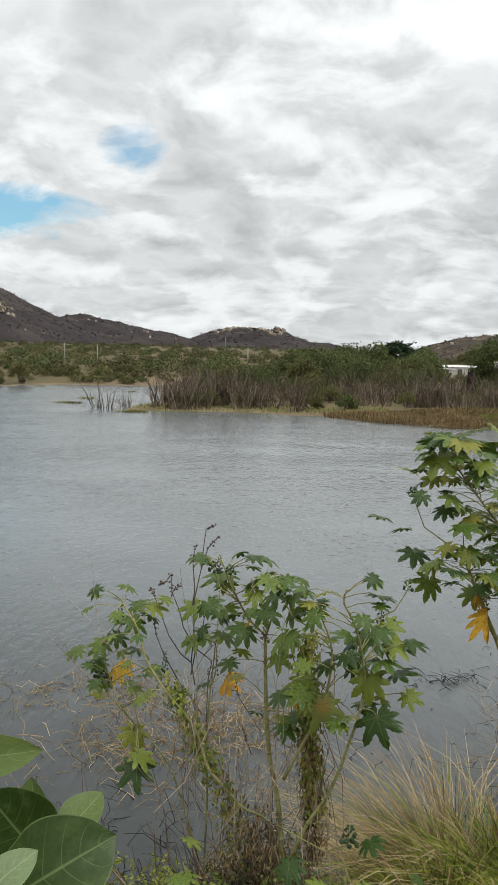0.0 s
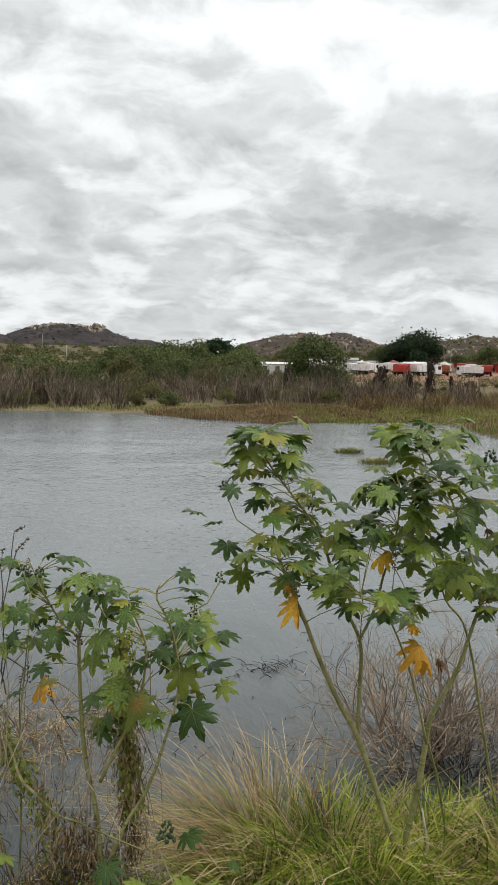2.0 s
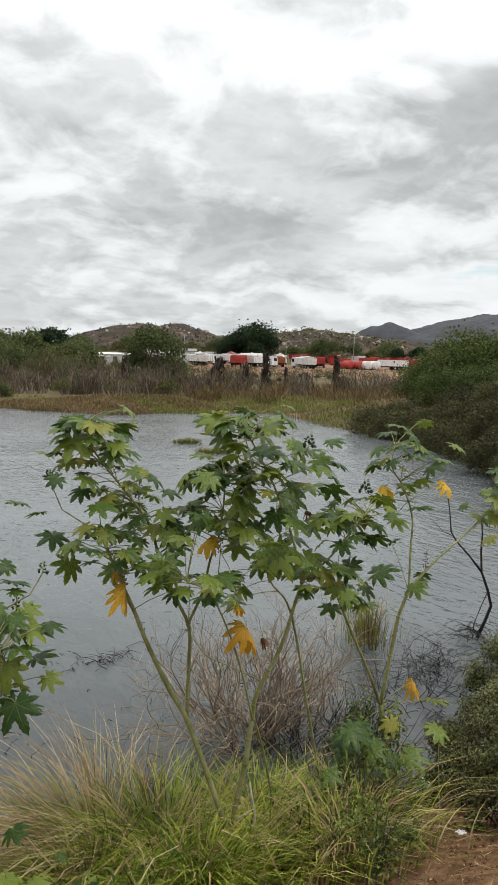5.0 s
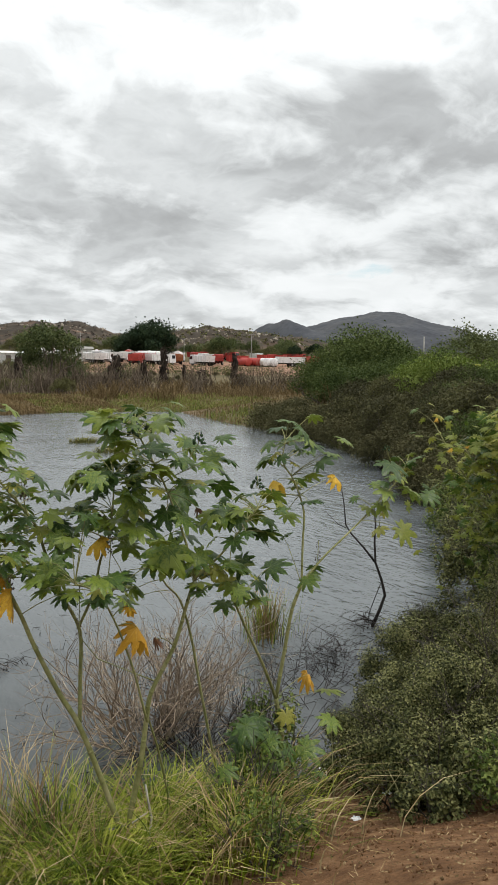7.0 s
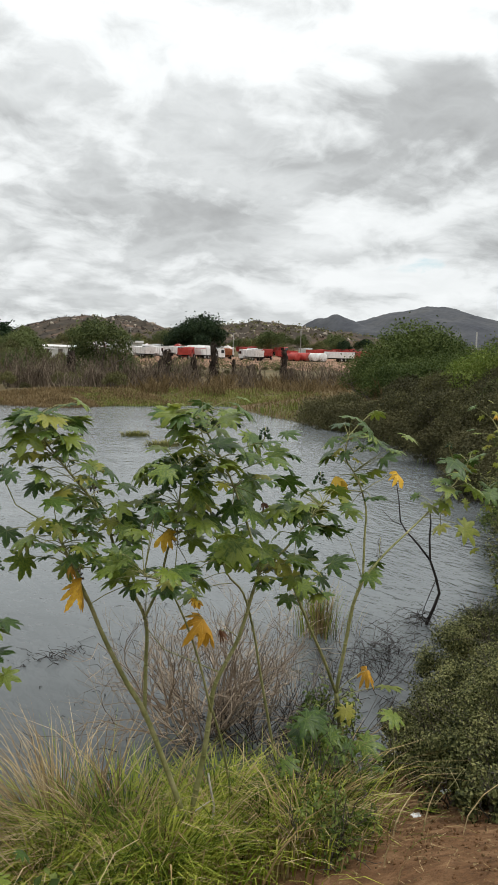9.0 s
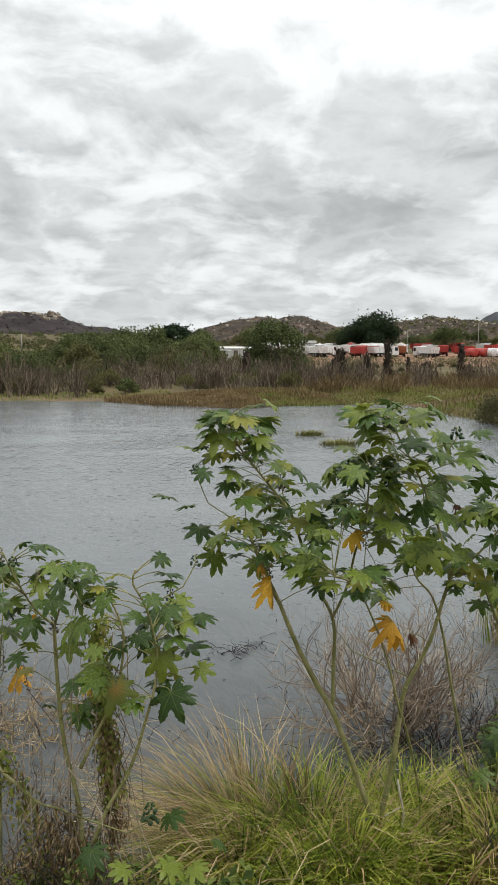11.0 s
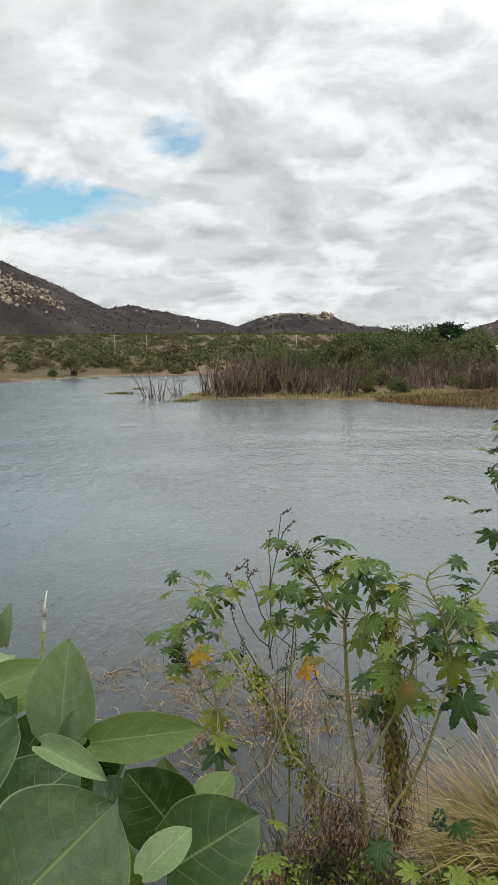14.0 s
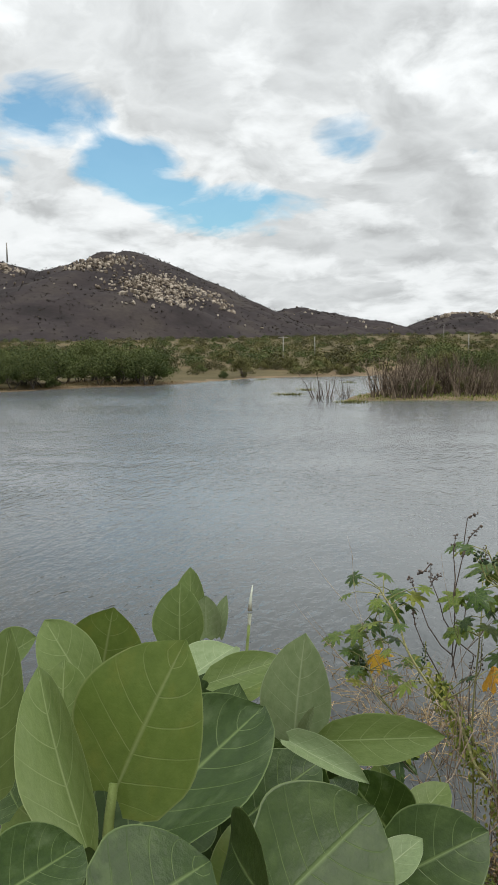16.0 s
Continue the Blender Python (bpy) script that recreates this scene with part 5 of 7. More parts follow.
# ---- plants on the near bank ----
def castor_blade(lobes, seed, wilt=0.0):
    """A hand-shaped castor leaf: pointed lobes with a raised midrib each, joined in the middle, drooping at the tips."""
    g2 = np.random.default_rng(seed)
    g = Geo()
    vs, uv, fs = [(0, 0, 0.0)], [(0.0, 0.0)], []
    span = 150.0
    step = 2 * span / (lobes - 1)
    droop = g2.uniform(0.10, 0.36)

    def put(a, r, lift, u):
        a = radians(a)
        z = lift - droop * r * r + 0.03 * math.sin(3 * a + seed)
        x = math.sin(a) * r
        vs.append((x * (1 - 0.45 * wilt), math.cos(a) * r, z - wilt * (0.9 * abs(x) - 0.08 * math.sin(9 * a))))
        uv.append((u, r))
        return len(vs) - 1
    valley = [put(-span + step * (k - 0.5), (0.43 if 0 < k < lobes else 0.18) * g2.uniform(0.9, 1.15), -0.015, 1.0) for k in range(lobes + 1)]
    for k in range(lobes):
        a = -span + step * k + g2.uniform(-3, 3)
        q = 1.0 - 0.42 * (abs(a) / span) ** 1.5
        q *= g2.uniform(0.92, 1.06)
        hw = 15.0 + 4 * (1 - abs(a) / span)
        mid, tip = put(a, q * 0.55, 0.045, 0.0), put(a, q, -0.05 * g2.uniform(0.3, 1.6), 0.0)
        # toothed edges from the valley to the tip, either side of the rib
        for sign, v in ((-1, valley[k]), (1, valley[k + 1])):
            rim = [v] + [put(a + sign * hw * wide, q * out, lift, 1.0) for wide, out, lift in ((1.0, 0.55, -0.005), (0.74, 0.63, -0.012), (0.80, 0.70, -0.016), (0.50, 0.78, -0.02), (0.50, 0.84, -0.022), (0.2, 0.91, -0.03))] + [tip]
            fan = [(0, v, mid)] + [(rim[i], rim[i + 1], mid) for i in range(len(rim) - 1)]
            fs += [f[::-1] if sign < 0 else f for f in fan]
    g.add(vs, fs, 0, uv)
    return g


BLADES = {}
for kind, mat in (("green", CASTOR), ("pale", CASTOR_PALE), ("yellow", CASTOR_YELLOW), ("brown", CASTOR_BROWN), ("rust", CASTOR_RUST), ("amber", CASTOR_YELLOW)):
    BLADES[kind] = [castor_blade(8 if i % 2 else 9, 60 + i, 1.0 if kind in ("yellow", "brown") else 0.0).mesh("castor_blade", [mat], True, True) for i in range(5)]
KNOTS = {}
LEAF_RNG = np.random.default_rng(123)


def castor_stem(plant, r0, r1, pts):
    """A jointed stem: a tapering tube with a ring at each leaf scar."""
    pts = [Vector(p) for p in pts]
    smooth = []
    for i in range(len(pts) - 1):
        a, b, c, d = pts[max(i - 1, 0)], pts[i], pts[i + 1], pts[min(i + 2, len(pts) - 1)]
        for k in range(4):
            q = k / 4
            smooth.append(0.5 * ((2 * b) + (c - a) * q + (2 * a - 5 * b + 4 * c - d) * q * q + (3 * b - a - 3 * c + d) * q ** 3))
    smooth.append(pts[-1])
    g = Geo()
    r0, r1 = r0 * 0.78, r1 * 0.85
    tube(g, smooth, r0, r1, 9)
    for i in range(2, len(smooth) - 1, 2):
        r = r0 + (r1 - r0) * i / (len(smooth) - 1)
        d = (smooth[i + 1] - smooth[i]).normalized()
        tube(g, [smooth[i] - d * 0.006, smooth[i], smooth[i] + d * 0.006], r * 1.08, r * 1.05, 9)
    KNOTS.setdefault(plant.name, []).extend(smooth[int(len(smooth) * 0.48):])
    part("stem", g, STEM, plant)


def place_blade(plant, mesh, p, size, way, normal):
    """A leaf with its main lobe along way."""
    z = Vector(normal).normalized()
    y = Vector(way) - z * Vector(way).dot(z)
    y = y.normalized() if y.length > 1e-4 else z.orthogonal()
    x = y.cross(z)
    ob = new("leaf", mesh)
    ob.parent = plant
    ob.matrix_basis = Matrix.Translation(p) @ Matrix((x, y, z)).transposed().to_4x4() @ Matrix.Diagonal((size, size, size, 1))
    return ob


def leaf_stalk(plant, a, b, sag=0.014, r=0.0021, joined=None):
    a, b = Vector(a), Vector(b)
    g = joined or Geo()
    tube(g, [a, a.lerp(b, 0.35) + Vector((0, 0, sag)), a.lerp(b, 0.75) + Vector((0, 0, sag * 1.1)), b], r * 1.2, r * 0.8, 5, 0, False)
    if joined is None:
        part("leaf_stalk", g, STEM, plant)


def castor_leaves(plant, kind, rows):
    """Leaves by place, size, the way the main lobe points (degrees from hanging) and how far the blade turns from level to upright."""
    for i, (x, y, z, s, phi, face) in enumerate(rows):
        p = Vector((x, y, z))
        a = radians(phi)
        wob = LEAF_RNG.normal(size=3) * 0.36
        # only the lowest leaves hang flat; the others lie level like small umbrellas
        face = face if face > 0.75 else face * 0.6
        normal = Vector((wob[0], -face * 0.85 - 0.02 + wob[1], 1.05 - face * 0.6))
        way = Vector((math.sin(a), -0.45 * math.cos(a) * (1 - face), -math.cos(a) * (0.25 + 0.75 * face) - 0.25))
        place_blade(plant, BLADES[kind][int(LEAF_RNG.integers(5))], p, s * (1.45 if kind in ("yellow", "amber") else 1.22), way, normal)
        best = min(KNOTS[plant.name], key=lambda q: (q - p).length + max(0, q.z - p.z) * 0.5)
        if (best - p).length < 0.32:
            leaf_stalk(plant, best, p - normal.normalized() * 0.003)


def random_leaves(plant, kind, count, size, seed, low=0.4, reach=0.2):
    """More leaves round the upper stems, each on its stalk."""
    g2 = np.random.default_rng(seed)
    ks = [q for q in KNOTS[plant.name] if q.z > low]
    stalks = Geo()
    for i in range(count):
        q = ks[int(g2.integers(len(ks)))]
        a = g2.uniform(0, 6.28)
        o = Vector((math.cos(a), math.sin(a), 0))
        p = q + o * g2.uniform(0.5, 1.1) * reach + Vector((0, 0, g2.uniform(-0.02, 0.5) * reach))
        place_blade(plant, BLADES[kind][int(g2.integers(5))], p, size * g2.uniform(0.6, 1.15), o + Vector((0, 0, -0.7)), o * 0.32 + Vector((g2.normal() * 0.34, g2.normal() * 0.34, 1)))
        leaf_stalk(plant, q, p, 0.012, 0.002, stalks)
    tagged(part("stalk_tangle", stalks, STEM, plant), kind="stuff")


def capsule_spike(plant, p, h, balls, mat, seed, width=0.03, name="seed_spike"):
    """An upright spike set with round seed capsules or dry flowers."""
    g2 = np.random.default_rng(seed)
    g = Geo()
    p = Vector(p)
    p = p - Vector((0, 0, h * 0.5))
    foot = min(KNOTS[plant.name], key=lambda q: (q - p).length + max(0, q.z - p.z + 0.12) * 4)
    bow = foot.lerp(p, 0.75)
    bow.z = foot.z + (p.z - foot.z) * 0.45
    tube(g, [foot, foot.lerp(bow, 0.5), bow, p, p + Vector((0.004, 0, h))], 0.0036, 0.002, 5, 1)
    for k in range(balls):
        q = k / balls
        a = k * 2.4
        r = width * (1 - 0.6 * q) * g2.uniform(0.7, 1.1)
        boulder(g, g2, p + Vector((math.cos(a) * r, math.sin(a) * r, h * q)), width * 0.36 * (1 - 0.45 * q))
    part(name, g, [mat, STEM], plant)


def vine_round(plant, pts, radius, count, mat, seed, name="creeper", size=0.035, slim=0.75):
    """Creeper leaves hugging a stem."""
    g2 = np.random.default_rng(seed)
    pts = [Vector(p) for p in pts]
    c, nrm = [], []
    for _ in range(count):
        i = int(g2.integers(len(pts) - 1))
        b = pts[i].lerp(pts[i + 1], g2.uniform(0, 1))
        o = Vector(g2.normal(size=3)).normalized()
        c.append(tuple(b + o * radius * g2.uniform(0.3, 1.2)))
        nrm.append(tuple(o + Vector((0, -0.3, 0.3))))
    g = Geo()
    cards(g, c, nrm, size * g2.uniform(0.7, 1.4, count), size * slim * g2.uniform(0.6, 1.4, count), g2, 0, along=np.tile([0, 0, -1.0], (count, 1)))
    return tagged(part(name, g, mat, plant, smooth=False), kind="stuff")


def loose_strands(plant, pts, radius, count, seed):
    """Thin dead creeper stems hanging about the plant."""
    g2 = np.random.default_rng(seed)
    pts = [Vector(p) for p in pts]
    g = Geo()
    for _ in range(count):
        i = int(g2.integers(len(pts) - 1))
        b = pts[i].lerp(pts[i + 1], g2.uniform(0, 1)) + Vector(g2.normal(size=3)) * radius * 0.5
        e = b + Vector((g2.normal() * 0.09, g2.normal() * 0.06, -g2.uniform(0.2, 0.6)))
        m = b.lerp(e, 0.5) + Vector(g2.normal(size=3)) * 0.035
        tube(g, [b, b.lerp(m, 0.6) + Vector((0, 0, 0.01)), m, m.lerp(e, 0.6), e], 0.0028, 0.0016, 4, 0, False)
    tagged(part("dead_creeper", g, DRY_TWIG, plant), kind="stuff")


def dry_twig(plant, pts):
    """A bare flower stalk, with dry husks towards its end."""
    g2 = np.random.default_rng(int(abs(pts[0][0]) * 1000))
    g = Geo()
    tube(g, pts, 0.0018, 0.0034, 5, 0, False)
    for k in range(10):
        b = Vector(pts[0]).lerp(Vector(pts[1]), k / 9)
        boulder(g, g2, b + Vector(g2.normal(size=3)) * 0.006, 0.006)
    part("dry_flower_stalk", g, SEED_DRY, plant)


def castor_middle():
    plant = root("castor_plant", "castor oil plant with pale jointed stems and green leaves", "plant", "castor plants on the bank")
    castor_stem(plant, 0.0185, 0.0079, [(1.48, 3.74, 0.89), (1.38, 3.78, 1.19), (1.28, 3.82, 1.47), (1.2, 3.86, 1.62), (1.1, 3.9, 1.84), (1.04, 3.93, 2.0), (0.99, 3.97, 2.12), (0.94, 4.01, 2.25), (0.91, 4.05, 2.34)])
    castor_stem(plant, 0.0132, 0.004, [(1.34, 4.0, 1.38), (1.35, 4.02, 1.63), (1.35, 4.03, 1.85), (1.27, 4.05, 2.03), (1.19, 4.07, 2.25), (1.16, 4.08, 2.36), (1.08, 4.1, 2.48), (0.97, 4.12, 2.62), (0.87, 4.13, 2.76), (0.85, 4.15, 2.87)])
    castor_stem(plant, 0.0092, 0.004, [(1.33, 4.0, 1.87), (1.4, 3.98, 2.04), (1.43, 3.96, 2.21), (1.47, 3.94, 2.35), (1.48, 3.92, 2.55), (1.47, 3.9, 2.63)])
    castor_stem(plant, 0.0185, 0.0079, [(1.49, 3.74, 0.94), (1.55, 3.73, 1.25), (1.58, 3.73, 1.47), (1.6, 3.72, 1.61), (1.71, 3.71, 1.82), (1.78, 3.71, 2.04), (1.81, 3.7, 2.14)])
    castor_stem(plant, 0.0086, 0.004, [(1.81, 3.7, 2.14), (1.78, 3.74, 2.3), (1.74, 3.78, 2.45), (1.67, 3.82, 2.64), (1.59, 3.86, 2.8), (1.57, 3.9, 2.89)])
    castor_stem(plant, 0.0079, 0.004, [(1.81, 3.7, 2.14), (1.93, 3.67, 2.25), (2.02, 3.63, 2.38), (2.09, 3.6, 2.48)])
    castor_stem(plant, 0.0079, 0.0033, [(1.57, 3.7, 1.48), (1.49, 3.67, 1.75), (1.4, 3.65, 1.98), (1.3, 3.62, 2.15), (1.19, 3.6, 2.21)])
    castor_stem(plant, 0.0092, 0.0053, [(1.79, 3.9, 0.89), (1.69, 3.83, 1.24), (1.59, 3.75, 1.49)])
    castor_stem(plant, 0.0106, 0.0046, [(2.16, 4.1, 0.88), (2.03, 4.08, 1.44), (1.97, 4.06, 1.7), (1.89, 4.04, 1.93), (1.78, 4.02, 2.06), (1.7, 4.0, 2.3)])
    castor_leaves(plant, 'green', [(0.77, 4.05, 2.8, 0.112, 10, 0.7), (0.68, 4.24, 2.71, 0.07, -60, 0.3), (0.9, 3.77, 2.85, 0.056, 60, 0.2), (0.76, 4.27, 2.66, 0.079, -90, 0.1), (0.83, 4.0, 2.62, 0.082, 10, 0.6), (0.86, 3.9, 2.51, 0.088, 20, 0.6), (0.57, 4.32, 2.46, 0.079, -20, 0.6), (0.59, 3.8, 2.51, 0.056, -80, 0.2), (0.7, 4.15, 2.33, 0.092, 0, 0.7), (0.78, 4.16, 2.19, 0.086, -15, 0.7), (0.79, 3.8, 2.34, 0.071, 40, 0.4), (1.13, 4.32, 2.33, 0.091, 20, 0.5), (1.12, 3.91, 2.63, 0.067, 60, 0.5), (0.91, 3.99, 2.38, 0.083, 0, 0.6)])
    castor_leaves(plant, 'green', [(1.08, 4.28, 2.5, 0.065, 70, 0.3), (1.14, 3.77, 2.27, 0.109, 0, 0.8), (1.01, 4.23, 2.12, 0.081, 0, 0.6), (0.82, 4.06, 2.56, 0.068, -40, 0.3), (0.67, 3.85, 2.65, 0.057, -60, 0.4)])
    castor_leaves(plant, 'green', [(1.44, 3.8, 2.89, 0.081, -60, 0.3), (1.75, 3.99, 2.9, 0.096, 60, 0.4), (1.6, 3.52, 2.95, 0.091, 90, 0.2), (1.41, 4.02, 2.72, 0.07, -60, 0.3), (1.48, 3.75, 2.79, 0.088, -40, 0.4), (1.55, 3.65, 2.78, 0.101, 80, 0.3), (1.94, 4.07, 2.76, 0.092, 20, 0.6), (1.79, 3.55, 2.71, 0.088, 30, 0.6), (2.04, 3.9, 2.79, 0.073, 90, 0.1), (2.08, 3.91, 2.68, 0.066, 20, 0.5), (1.27, 3.55, 2.68, 0.075, -60, 0.4), (1.53, 4.07, 2.66, 0.079, -50, 0.4), (1.61, 3.66, 2.69, 0.088, 20, 0.5), (1.5, 3.74, 2.55, 0.103, 0, 0.7)])
    castor_leaves(plant, 'green', [(1.87, 4.03, 2.5, 0.107, 20, 0.6), (1.73, 3.52, 2.62, 0.087, 40, 0.5), (2.13, 3.98, 2.43, 0.11, 30, 0.6), (1.59, 3.81, 2.41, 0.099, -10, 0.6), (1.63, 3.6, 2.31, 0.117, 0, 0.8), (1.76, 3.6, 2.23, 0.09, 10, 0.7), (1.53, 3.58, 2.26, 0.079, 0, 0.7), (1.52, 3.84, 2.3, 0.084, 0, 0.5), (1.53, 3.96, 2.13, 0.079, 0, 0.6), (1.54, 3.53, 2.38, 0.078, 20, 0.4), (2.01, 4.04, 2.33, 0.084, 30, 0.5), (2.07, 3.71, 2.42, 0.071, 40, 0.4), (1.2, 3.68, 2.39, 0.077, -20, 0.5), (1.26, 4.06, 2.32, 0.077, -40, 0.4)])
    castor_leaves(plant, 'green', [(1.22, 3.54, 2.52, 0.074, -20, 0.6), (1.12, 3.75, 2.24, 0.106, 0, 0.9), (1.23, 3.87, 2.09, 0.074, 0, 0.6), (1.32, 3.56, 2.21, 0.042, 0, 0.5), (2.1, 4.08, 1.98, 0.087, 20, 0.5), (1.96, 3.63, 2.22, 0.092, 30, 0.4), (2.1, 3.78, 1.99, 0.057, 0, 0.6), (1.6, 4.01, 2.01, 0.08, 0, 0.6), (1.66, 3.52, 2.48, 0.079, 10, 0.6), (1.64, 4.01, 2.63, 0.08, -30, 0.5), (1.69, 3.77, 2.46, 0.092, 0, 0.5), (1.8, 3.63, 2.78, 0.074, 60, 0.4), (1.93, 4.08, 2.27, 0.093, 0, 0.5), (1.86, 3.56, 2.61, 0.082, 40, 0.4)])
    castor_leaves(plant, 'yellow', [(0.99, 3.9, 2.11, 0.089, -20, 0.8), (0.95, 3.95, 2.18, 0.045, 0, 0.6)])
    castor_leaves(plant, 'yellow', [(1.49, 3.63, 1.97, 0.088, 10, 0.7), (1.45, 3.63, 2.07, 0.036, -20, 0.6), (1.4, 3.9, 2.33, 0.061, -60, 0.2)])
    castor_leaves(plant, 'green', [(1.41, 3.85, 2.9, 0.082, -70, 0.2), (1.62, 4.04, 2.74, 0.088, 0, 0.7), (1.55, 3.57, 2.9, 0.084, 60, 0.3), (1.92, 4.07, 2.76, 0.098, 10, 0.7), (1.37, 3.8, 2.65, 0.089, -60, 0.3), (1.49, 3.7, 2.56, 0.087, 0, 0.6), (1.92, 4.12, 2.44, 0.092, 0, 0.7), (1.53, 3.6, 2.68, 0.085, 20, 0.4), (2.0, 3.95, 2.69, 0.088, 60, 0.3), (2.09, 3.96, 2.6, 0.081, 60, 0.3), (1.92, 3.6, 2.48, 0.088, -10, 0.7), (2.05, 4.12, 2.53, 0.093, 30, 0.5), (1.51, 3.71, 2.41, 0.096, -20, 0.6), (1.62, 3.6, 2.33, 0.123, 0, 0.8)])
    castor_leaves(plant, 'green', [(1.77, 3.6, 2.28, 0.088, 20, 0.7), (1.24, 3.57, 2.5, 0.076, -30, 0.5), (1.73, 4.03, 2.16, 0.089, 10, 0.6), (1.51, 3.86, 2.14, 0.085, 0, 0.6), (1.32, 3.65, 2.2, 0.065, -30, 0.5), (1.62, 4.13, 1.93, 0.075, 0, 0.6)])
    castor_leaves(plant, 'brown', [(1.58, 3.63, 1.9, 0.044, 20, 0.6), (1.77, 3.6, 2.5, 0.037, 0, 0.6)])
    capsule_spike(plant, (0.85, 4.15, 2.84), 0.096, 18, SEED, 680, 0.018)
    capsule_spike(plant, (0.97, 4.18, 2.71), 0.07, 20, SEED, 855, 0.035)
    capsule_spike(plant, (0.67, 4.1, 2.63), 0.04, 14, SEED, 710, 0.024)
    capsule_spike(plant, (1.09, 4.06, 2.57), 0.124, 26, SEED_DRY, 1065, 0.018)
    capsule_spike(plant, (1.01, 4.0, 2.18), 0.15, 26, SEED_DRY, 1310, 0.018)
    capsule_spike(plant, (1.57, 3.9, 2.85), 0.082, 20, SEED, 575, 0.038)
    capsule_spike(plant, (1.84, 3.75, 2.81), 0.055, 14, SEED, 835, 0.032)
    capsule_spike(plant, (1.3, 3.9, 2.48), 0.053, 14, SEED, 670, 0.027)
    capsule_spike(plant, (1.44, 3.85, 2.37), 0.216, 34, SEED_DRY, 855, 0.015)
    capsule_spike(plant, (1.32, 3.95, 1.99), 0.274, 30, SEED_DRY, 1015, 0.012)
    random_leaves(plant, "green", 210, 0.088, 5, 2.12, 0.18)
    random_leaves(plant, "pale", 40, 0.08, 15, 2.12, 0.17)


def castor_right():
    plant = root("castor_plant", "castor oil plant with a forked pale stem and yellowing leaves", "plant", "castor plants on the bank")
    castor_stem(plant, 0.0224, 0.0158, [(2.59, 4.05, 0.71), (2.54, 4.05, 1.06), (2.5, 4.05, 1.28)])
    castor_stem(plant, 0.0119, 0.0053, [(2.5, 4.05, 1.28), (2.38, 4.0, 1.51), (2.25, 3.95, 1.73), (2.14, 3.9, 1.92), (2.04, 3.85, 2.09), (1.93, 3.8, 2.2)])
    castor_stem(plant, 0.0145, 0.0106, [(2.5, 4.05, 1.28), (2.55, 4.05, 1.56), (2.59, 4.05, 1.78), (2.65, 4.05, 1.92)])
    castor_stem(plant, 0.0086, 0.004, [(2.65, 4.05, 1.92), (2.67, 4.08, 2.16), (2.69, 4.11, 2.33), (2.64, 4.14, 2.5), (2.58, 4.17, 2.61), (2.61, 4.2, 2.73)])
    castor_stem(plant, 0.0086, 0.004, [(2.65, 4.05, 1.92), (2.81, 4.09, 2.04), (3.0, 4.13, 2.15), (3.15, 4.17, 2.23), (3.31, 4.22, 2.32), (3.5, 4.26, 2.45), (3.6, 4.3, 2.55)])
    castor_leaves(plant, 'green', [(2.57, 4.1, 2.85, 0.072, -60, 0.2), (2.85, 4.29, 2.86, 0.067, 90, 0.3), (2.73, 3.82, 2.77, 0.069, 80, 0.3), (2.73, 4.32, 2.73, 0.105, -60, 0.3), (2.69, 4.05, 2.72, 0.081, 0, 0.5), (2.69, 3.95, 2.64, 0.08, 30, 0.4), (2.81, 4.37, 2.47, 0.088, 80, 0.2), (2.54, 3.85, 2.44, 0.095, 80, 0.1), (2.63, 4.2, 2.3, 0.093, 70, 0.1), (2.62, 4.21, 2.17, 0.056, 50, 0.1), (2.5, 3.85, 2.82, 0.076, -20, 0.4), (2.68, 4.37, 2.79, 0.086, -60, 0.4), (2.75, 3.96, 2.68, 0.081, 60, 0.3), (3.41, 4.04, 2.42, 0.108, 60, 0.3)])
    castor_leaves(plant, 'green', [(3.81, 4.33, 2.32, 0.096, 30, 0.5), (3.07, 3.82, 2.62, 0.108, -20, 0.7), (3.61, 4.28, 2.56, 0.093, 30, 0.4), (3.29, 4.11, 2.41, 0.088, -60, 0.3)])
    castor_leaves(plant, 'green', [(2.09, 3.75, 2.19, 0.086, -20, 0.7), (2.37, 3.94, 2.08, 0.1, 60, 0.3), (1.92, 3.47, 2.13, 0.058, 20, 0.6), (2.31, 3.97, 2.0, 0.076, 40, 0.4)])
    castor_leaves(plant, 'pale', [(3.21, 4.2, 2.3, 0.079, 0, 0.7), (3.47, 4.39, 2.11, 0.074, 0, 0.5), (3.26, 3.92, 2.21, 0.104, 40, 0.6)])
    castor_leaves(plant, 'yellow', [(2.97, 4.2, 2.5, 0.058, 10, 0.7), (2.55, 4.2, 2.5, 0.064, 0, 0.4)])
    castor_leaves(plant, 'yellow', [(2.74, 4.1, 1.36, 0.076, 0, 0.6)])
    castor_leaves(plant, 'pale', [(2.81, 4.0, 1.29, 0.103, 90, 0.3), (2.51, 3.95, 1.22, 0.072, 0, 0.4)])
    castor_leaves(plant, 'green', [(2.28, 3.75, 1.09, 0.11, 0, 0.2), (2.48, 3.94, 0.78, 0.135, 20, 0.5), (2.27, 3.47, 0.93, 0.088, 0, 0.4), (2.34, 3.97, 1.23, 0.08, -30, 0.4), (2.56, 3.7, 0.99, 0.069, 40, 0.3)])
    capsule_spike(plant, (2.4, 4.15, 2.51), 0.064, 14, SEED, 330, 0.035)
    capsule_spike(plant, (2.79, 4.1, 2.09), 0.117, 20, SEED_DRY, 780, 0.017)
    capsule_spike(plant, (3.43, 4.3, 2.65), 0.036, 10, SEED, 660, 0.022)
    random_leaves(plant, "green", 34, 0.085, 6, 1.9, 0.16)
